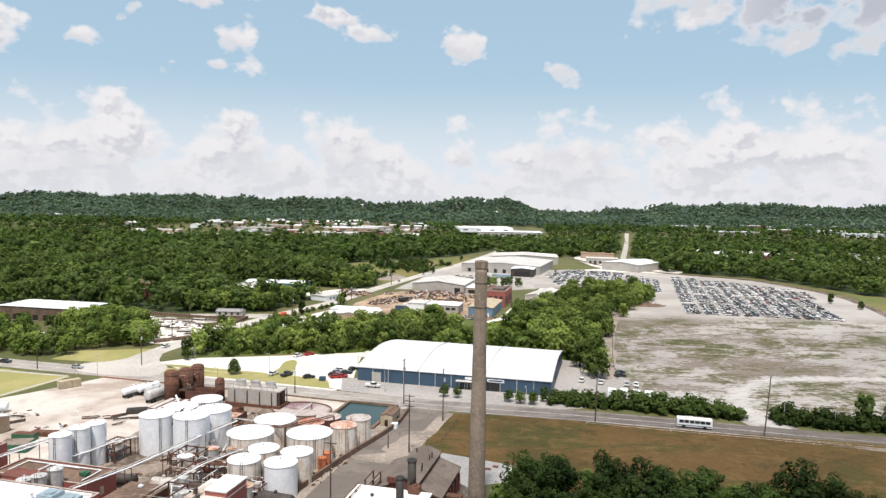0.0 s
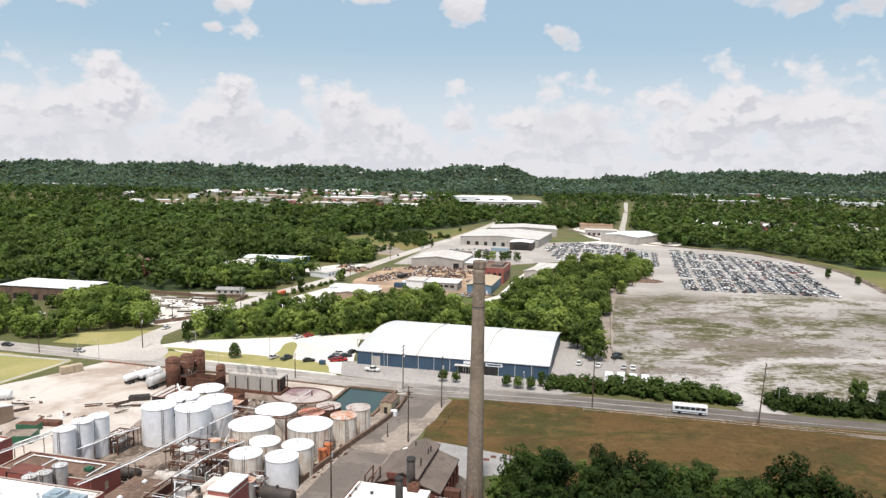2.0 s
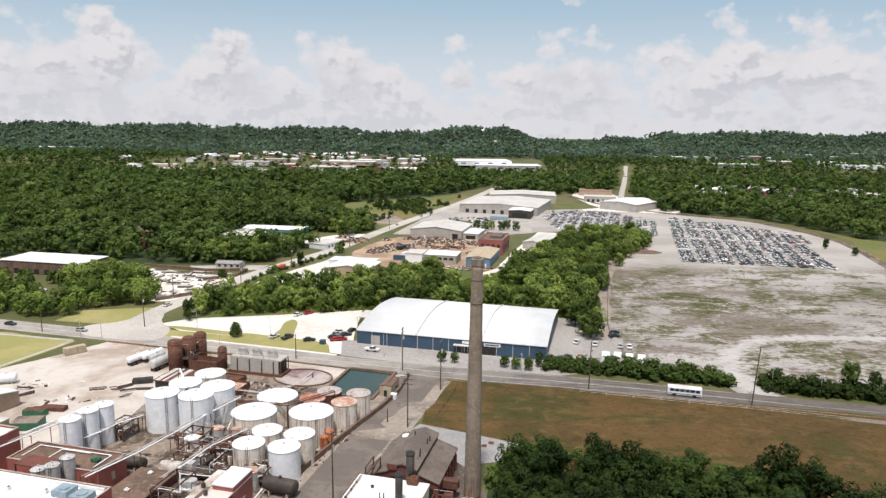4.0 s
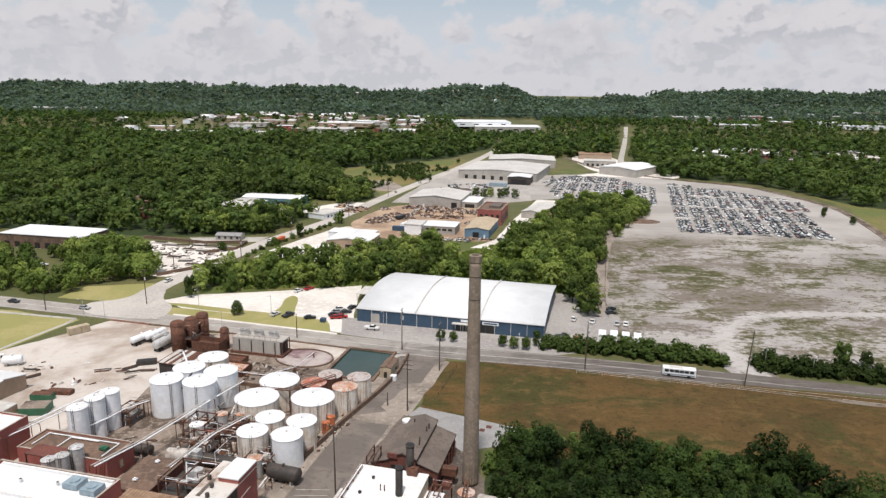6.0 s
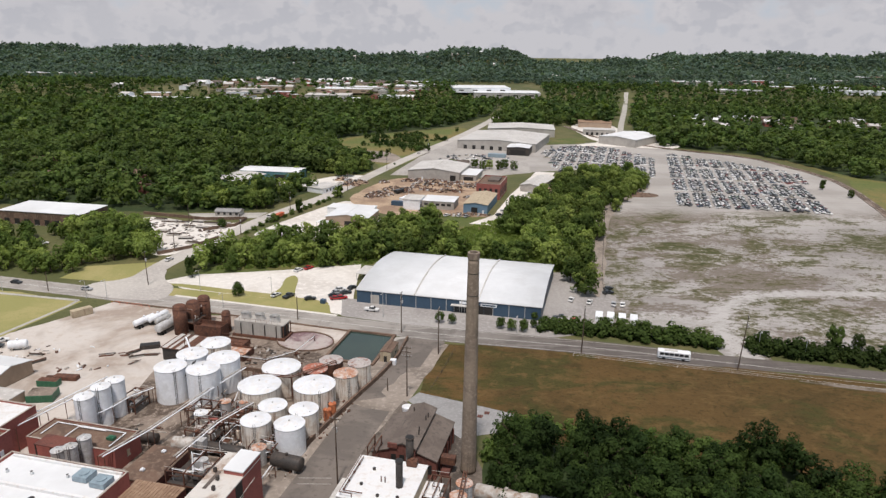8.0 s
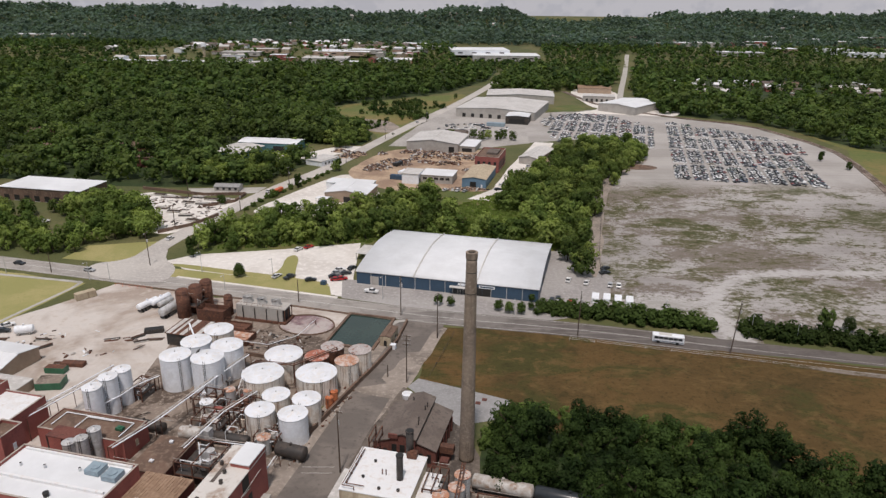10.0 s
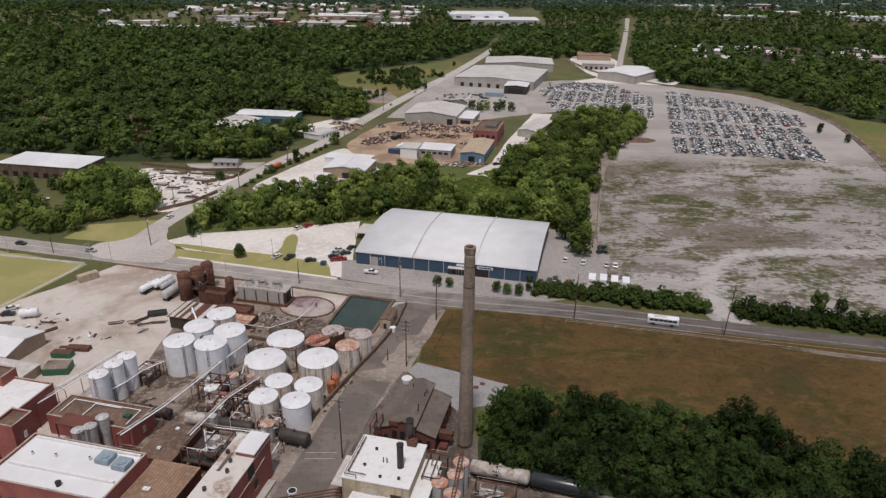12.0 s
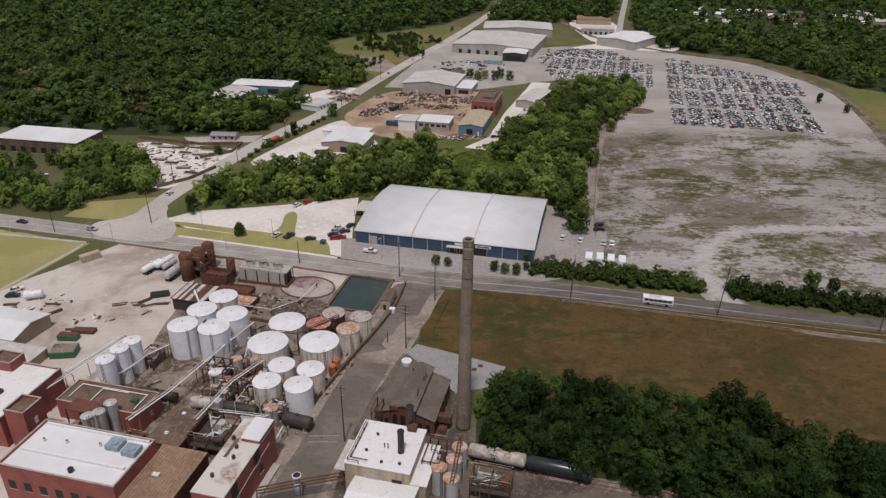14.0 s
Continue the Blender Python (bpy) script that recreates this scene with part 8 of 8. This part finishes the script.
lone = [tree_kind("lone_tree", 150, 1500, 0.24, 2.5, 5.6, 0.0, "leaf_hedge", "dense dark green oval tree on the verge", "tree", "lone trees", lumps=60, small=0.22, large=0.36),
        tree_kind("lone_tree", 151, 900, 0.34, 3.0, 8.6, -0.2, "leaf_hedge", "dark green tree standing in the hedge", "tree", "lone trees")]
plant([(-76.8, 259.6), (131.6, 213.0), (141.8, 216.0), (-102.0, 281.0), (-112.0, 358.0), (262.0, 470.0), (268.0, 446.0), (-60.0, 432.0), (-88.0, 372.0), (-78.0, 392.0)], lone, 36, 0.85, 1.25)


# ---- the town and far houses ----
def town():
    rng = random.Random(51)
    # the long works, the stores and the mills of the town: place, width, depth, height
    spots = [(-402, 1046, 144, 16, 5), (-412, 1061, 35, 16, 10), (-454, 1053, 15, 14, 9), (-270, 1030, 62, 20, 6), (-296, 1118, 58, 20, 6), (-266, 1138, 43, 20, 6), (-164, 1084, 66, 40, 7), (-145, 1129, 86, 40, 6), (-111, 1141, 52, 30, 6), (-41, 1154, 53, 30, 6), (-35, 1243, 38, 24, 6), (65, 1146, 89, 60, 7), (104, 1109, 100, 50, 8), (-10, 1201, 47, 16, 5), (246, 1242, 60, 14, 5), (405, 1307, 54, 20, 7), (465, 1319, 87, 24, 7), (476, 1151, 72, 24, 6), (567, 1191, 35, 24, 8), (649, 1192, 51, 24, 8), (682, 1154, 67, 24, 6), (772, 1196, 75, 24, 7), (-731, 1344, 74, 26, 8), (-661, 1356, 47, 20, 8), (-504, 1139, 16, 14, 6), (-304, 1099, 33, 18, 6), (-237, 1102, 33, 18, 6), (-279, 1065, 16, 14, 7), (-129, 1063, 33, 14, 5), (-77, 1090, 42, 14, 5)]
    for i in range(90):
        x = rng.uniform(-400, -30)
        spots.append((x, rng.uniform(1080, 1290), rng.uniform(9, 24), rng.uniform(8, 15), rng.uniform(3.5, 6)))
    for i in range(40):
        spots.append((rng.uniform(200, 620), rng.uniform(1330, 1480), rng.uniform(10, 22), rng.uniform(9, 14), rng.uniform(4, 6)))
    for i in range(30):
        spots.append((rng.uniform(560, 1000), rng.uniform(1300, 1520), rng.uniform(16, 44), rng.uniform(12, 24), rng.uniform(5, 9)))
    for i in range(22):
        spots.append((rng.uniform(-700, 900), rng.uniform(1640, 1860), rng.uniform(10, 18), 9, 6))
    for i in range(34):
        spots.append((rng.uniform(290, 520), rng.uniform(770, 900), rng.uniform(11, 19), 9, 3.6))
    for x, y in ((-215, 501), (-253, 462), (-217, 478), (-196, 470), (-290, 520), (-330, 480), (-180, 440)):
        spots.append((x, y, 14, 10, 6.5))
    for i, (x, y, w, d, h) in enumerate(spots):
        wall = rng.choice(("white", "cream", "tan_wall", "grey_wall", "brick", "concrete"))
        roof = rng.choice(("roof_white", "roof_pale", "roof_stain", "roof_pale", "roof_grey", "roof_brown"))
        big = w > 24
        if y < 560:
            wall, roof = "brick_old", "roof_brown"
        building("town_building", x, y, w, d, h + (3 if y > 1400 else 0), wall, roof if not big else rng.choice(("roof_white", "roof_pale")), "small pale building among trees in the far town" if not big else "long pale flat-roofed building in the far town",
                 "building", turn=rng.choice((0, 0, 12, 90, -20)) if not big else 14 + rng.choice((0, -3, 5)), ridge=0 if big else rng.choice((0, 2.0, 2.4)), along="u", group="town buildings",
                 openings=rows_of("f", -w * 0.36, w * 0.24, 4, h * 0.4, w * 0.08, h * 0.25, "dark"))


town()
t = thing("water_tower", pose(-352, 1108, gz(-352, 1108)), "pale tower with a wide top in the far town", "tower")
bm = bmesh.new()
drum(bm, 0, 0, 0, 15, 2.0, 14)
part("shaft", bm, "cream", t)
bm = bmesh.new()
drum(bm, 0, 0, 15, 20, 4.0, 16, 3.4)
part("tank", bm, "white", t)
road("far_road", FAR_ROAD, 3.2, 0.12, "concrete", "pale straight road beyond the works")


# ---- weeds and tall grass ----
def tufts(name, spots, lo, hi, mat, label, seed):
    """Small upright blades and clumps, too many to count."""
    rng = np.random.RandomState(seed)
    n = len(spots)
    p = np.array([(x, y, gz(x, y) + 0.03) for x, y in spots])
    a = rng.uniform(0, 2 * math.pi, n)
    s = rng.uniform(lo, hi, n)
    w = s * rng.uniform(0.6, 1.2, n)
    dx, dy = np.cos(a) * w, np.sin(a) * w
    tilt = rng.uniform(-0.4, 0.4, (n, 2)) * s[:, None]
    z = np.zeros(n)
    q1 = np.stack([np.stack([-dx, -dy, z], 1), np.stack([dx, dy, z], 1), np.stack([dx * 0.8 + tilt[:, 0], dy * 0.8 + tilt[:, 1], s], 1), np.stack([-dx * 0.9 + tilt[:, 0], -dy * 0.9 + tilt[:, 1], s * 0.8], 1)], 1)
    q2 = np.stack([np.stack([dy, -dx, z], 1), np.stack([-dy, dx, z], 1), np.stack([-dy * 0.8 - tilt[:, 1], dx * 0.8 + tilt[:, 0], s * 0.9], 1), np.stack([dy * 0.9, -dx * 0.9, s * 0.7], 1)], 1)
    v = np.concatenate([q1 + p[:, None, :], q2 + p[:, None, :]]).reshape(-1, 3)
    tagged(new(name, mesh_of(name, v, np.arange(len(v)).reshape(-1, 4), [M[mat]])), label, "grass", kind="stuff")


rng = random.Random(77)


def drifted(poly, n, scale, cut, seed):
    xs, ys = [p[0] for p in poly], [p[1] for p in poly]
    out = []
    while len(out) < n:
        x, y = rng.uniform(min(xs), max(xs)), rng.uniform(min(ys), max(ys))
        d = noise.fractal(Vector((x * scale * 0.6 + seed, y * scale, seed)), 0.9, 2.0, 4)
        if d > cut and inside(x, y, poly):
            out.append((x, y))
    return out


SCRUB = [(-98, 290), (-30, 300), (-14, 308), (52, 292), (62, 300), (90, 380), (46, 392), (4, 350), (-60, 320)]
tufts("scrub", drifted(SCRUB, 5000, 0.05, -0.5, 4.0), 0.5, 1.4, "leaf", "tall brush and grass between the trees", 7)

MEADOW = [(-33, 545), (0, 640), (24, 740), (-60, 706), (-92, 680), (-82, 602), (-52, 566)]
forest("meadow_brush", drifted(MEADOW, 240, 0.03, 0.08, 3.0), near_shapes[:2], 1.0, 3.4, "leaf_far", "drifts of green brush in the rough meadow", 9)

# slabs on the apron, the white tub behind the brick house, and the beam over the works silos
for x, y in ((12.7, 167.7), (14.6, 169.4)):
    t = thing("hatch", grid_at(x, y, gz(x, y) + 0.08), "small rust-red hatch cover on the concrete apron", "hatch", "apron hatches")
    part("cover", boxes((-0.7, -0.7, 0, 0.7, 0.7, 0.12, 0.03)), "brick_old", t)
    part("handle", boxes((-0.2, -0.04, 0.12, 0.2, 0.04, 0.2)), "dark_steel", t)
t = thing("tub", grid_at(-6.8, 170.3, gz(-6.8, 170.3) + 0.08), "round white tub on the apron corner", "tub")
bm = bmesh.new()
drum(bm, 0, 0, 0, 1.3, 1.3, 24, 1.5)
part("shell", bm, "white", t)
bm = bmesh.new()
drum(bm, 0, 0, 1.28, 1.36, 1.38, 24)
part("filling", bm, "tank_roof", t)
t = thing("conveyor", pose(4.9, 118.2, 1.5), "rusted conveyor beam leaning over the silo tops", "conveyor")
for o in (-0.35, 0.35):
    part("beam", pipes([[(o, -1.4, 7.2), (o + 2.4, 10.4, 10.2)]], 0.13, 6), "rust", t)
for i in range(14):
    f = (i + 0.5) / 14
    part("rung", boxes((-0.35 + 2.4 * f, -1.4 + 11.8 * f - 0.06, 7.2 + 3.0 * f, 0.35 + 2.4 * f, -1.4 + 11.8 * f + 0.06, 7.28 + 3.0 * f)), "rust", t)
for f in (0.06, 0.95):
    part("strut", pipes([[(2.4 * f, -1.4 + 11.8 * f, 0), (2.4 * f, -1.4 + 11.8 * f, 7.2 + 3.0 * f)]], 0.12, 6), "rust", t)

# tangle of small pipes, drums and pumps between the tanks
rng = random.Random(88)
TANGLE = [(-61, 158), (-50, 150), (-38, 145.5), (-37, 156), (-46, 164), (-52, 176), (-57, 172)]
for i, (x, y) in enumerate(scatter(TANGLE, 4.2, 61)):
    t = thing("pump_skid", grid_at(x, y, None, rng.choice((0, 90, 20))), "small rusty pump skid with bent pipes", "pump", "pump skids")
    part("base", boxes((-1.2, -0.6, 0, 1.2, 0.6, 0.25)), rng.choice(("concrete", "rust")), t)
    bm = bmesh.new()
    drum(bm, -0.5, 0, 0.25, rng.uniform(0.9, 2.4), rng.uniform(0.3, 0.6), 12)
    part("pump", bm, rng.choice(("rust", "brick_old", "galv", "white_rust", "dark_steel")), t)
    z, u, v = rng.uniform(1.0, 3.6), rng.uniform(1.5, 4.0), rng.uniform(-3.0, 3.0)
    part("pipe", pipes([[(0.4, 0, 0.3), (0.4, 0, z), (u, 0, z), (u, v, z), (u, v, 0.2)]], 0.1, 6), rng.choice(("white", "rust", "pipe", "rust")), t)
    part("pipe", pipes([[(-0.9, 0.3, 0.4), (-0.9, 0.3, z * 0.7), (-u, 0.3, z * 0.7), (-u, 0.3, 0.2)]], 0.08, 6), rng.choice(("white", "rust", "pipe", "dark_steel")), t)
for x, y, a in ((-70.0, 160.0, 10), (-76.5, 161.0, 60), (-66.0, 170.4, 30), (-56.5, 198.0, 0), (-50.0, 204.0, 40), (-47.0, 196.0, 10), (-54.0, 190.5, 70), (-98.0, 205.5, 15), (-93.0, 201.0, 50)):
    t = thing("scrap_pile", grid_at(x, y, None, a), "small pile of rusty scrap and pipe ends", "heap", "yard scrap")
    for k in range(6):
        u, v = rng.uniform(-1.6, 1.6), rng.uniform(-1.2, 1.2)
        part("piece", pipes([[(u - 1.2, v, 0.12 + 0.1 * k), (u + rng.uniform(0.4, 1.4), v + rng.uniform(-0.8, 0.8), 0.15 + 0.12 * k)]], rng.uniform(0.07, 0.16), 6), rng.choice(("rust", "dark_steel", "pipe", "wood")), t)

# short pipe runs between the tanks, along and across the racks
rng = random.Random(95)
for i in range(26):
    x, y = rng.uniform(-62, -38), rng.uniform(146, 178)
    if not inside(x, y, TANGLE):
        continue
    t = thing("pipe_run", grid_at(x, y, None, 0 if i % 3 else 90), "thin process pipe with bends between the tanks", "pipe", "pipe runs")
    z, l, w = rng.uniform(1.6, 5.4), rng.uniform(3.5, 8.0), rng.uniform(-2.5, 2.5)
    part("pipe", pipes([[(0, -l / 2, 0), (0, -l / 2, z), (0, l / 2, z), (w, l / 2, z), (w, l / 2, 0)]], rng.uniform(0.06, 0.13), 7), rng.choice(("white", "pipe", "rust", "white", "pipe")), t)
    bm = bmesh.new()
    drum(bm, 0, rng.uniform(-l / 3, l / 3), z - 0.25, z + 0.3, 0.22, 10)
    part("valve", bm, rng.choice(("rust", "dark_steel", "brick")), t)


# loose litter of boards, pipe ends and sheet
def litter(spots, lo, hi, mats, label, seed):
    r = random.Random(seed)
    vs, fs, ms = [], [], []
    for x, y in spots:
        q = (r.uniform(lo, hi), r.uniform(lo, hi) * 0.35, r.uniform(0.05, 0.25))
        m = pose(x, y, gz(x, y) + 0.08 + q[2] * 0.6, r.uniform(-8, 8), r.uniform(-8, 8), r.uniform(0, 360))
        o = len(vs)
        for c in ((-1, -1, -1), (1, -1, -1), (1, 1, -1), (-1, 1, -1), (-1, -1, 1), (1, -1, 1), (1, 1, 1), (-1, 1, 1)):
            vs.append(tuple(m @ Vector((c[0] * q[0], c[1] * q[1], c[2] * q[2]))))
        fs += [tuple(o + k for k in f) for f in ((3, 2, 1, 0), (4, 5, 6, 7), (0, 1, 5, 4), (1, 2, 6, 5), (2, 3, 7, 6), (3, 0, 4, 7))]
        ms += [r.randrange(len(mats))] * 6
    tagged(new("litter", mesh_of("litter", vs, fs, [M[k] for k in mats], ms)), label, "litter", kind="stuff")


WORKS_FLOOR = [(-80, 204), (-56, 198), (-38, 196), (-36, 206), (-52, 214), (-66, 214)]
litter(drifted(TANGLE, 170, 0.12, -0.4, 6.0), 0.2, 1.1, ("rust", "dark_steel", "pipe", "brick_old", "galv"), "litter of pipe ends and rusty scrap between the tanks", 96)
litter(drifted(WORKS_FLOOR, 90, 0.12, -0.2, 7.0), 0.2, 1.2, ("rust", "dark_steel", "wood", "pipe"), "litter of scrap and boards on the stained ground", 97)
litter(drifted([(-142, 196), (-122, 190), (-100, 196), (-96, 212), (-128, 214)], 60, 0.08, 0.0, 8.0), 0.2, 1.2, ("rust", "wood", "pipe", "white"), "litter of boards and scrap in the pale yard", 98)
litter(drifted([(-40, 140), (-33, 140), (-20, 176), (-24, 178)], 60, 0.1, -0.3, 9.0), 0.15, 0.6, ("concrete", "rust", "roof_brown"), "small rubble along the foot of the dike wall", 99)
litter(drifted([(50, 398), (62, 394), (86, 446), (88, 466), (74, 472), (60, 440)], 120, 0.08, -0.3, 5.0), 0.4, 1.6, ("rust", "scrap_rust", "white", "dark_steel", "car_silver"), "litter of junk and car parts along the lane", 100)
litter(drifted([(-160, 376), (-126, 366), (-106, 366), (-114, 334), (-124, 312), (-146, 330), (-152, 350)], 150, 0.06, -0.2, 2.0), 0.4, 1.8, ("wood", "concrete", "rust", "dark_steel", "pipe"), "litter of pipe and boards in the storage yard", 101)

# stop lines on the street, and the white box beside the pump hut
for y in (137.6, 139.8):
    tagged(link("road_marking", boxes((-30.4, y, gz(-26, y) + 0.092, -22.8, y + 0.16, gz(-26, y) + 0.102)), "concrete"), "worn pale line across the side street", "road marking", kind="structure")
t = thing("meter_box", grid_at(-12.6, 201.2), "white metal box beside the pump hut", "cabinet")
part("casing", boxes((-0.9, -0.8, 0.1, 0.9, 0.8, 1.7, 0.05)), "white", t)
part("plinth", boxes((-1.0, -0.9, 0, 1.0, 0.9, 0.1)), "concrete", t)
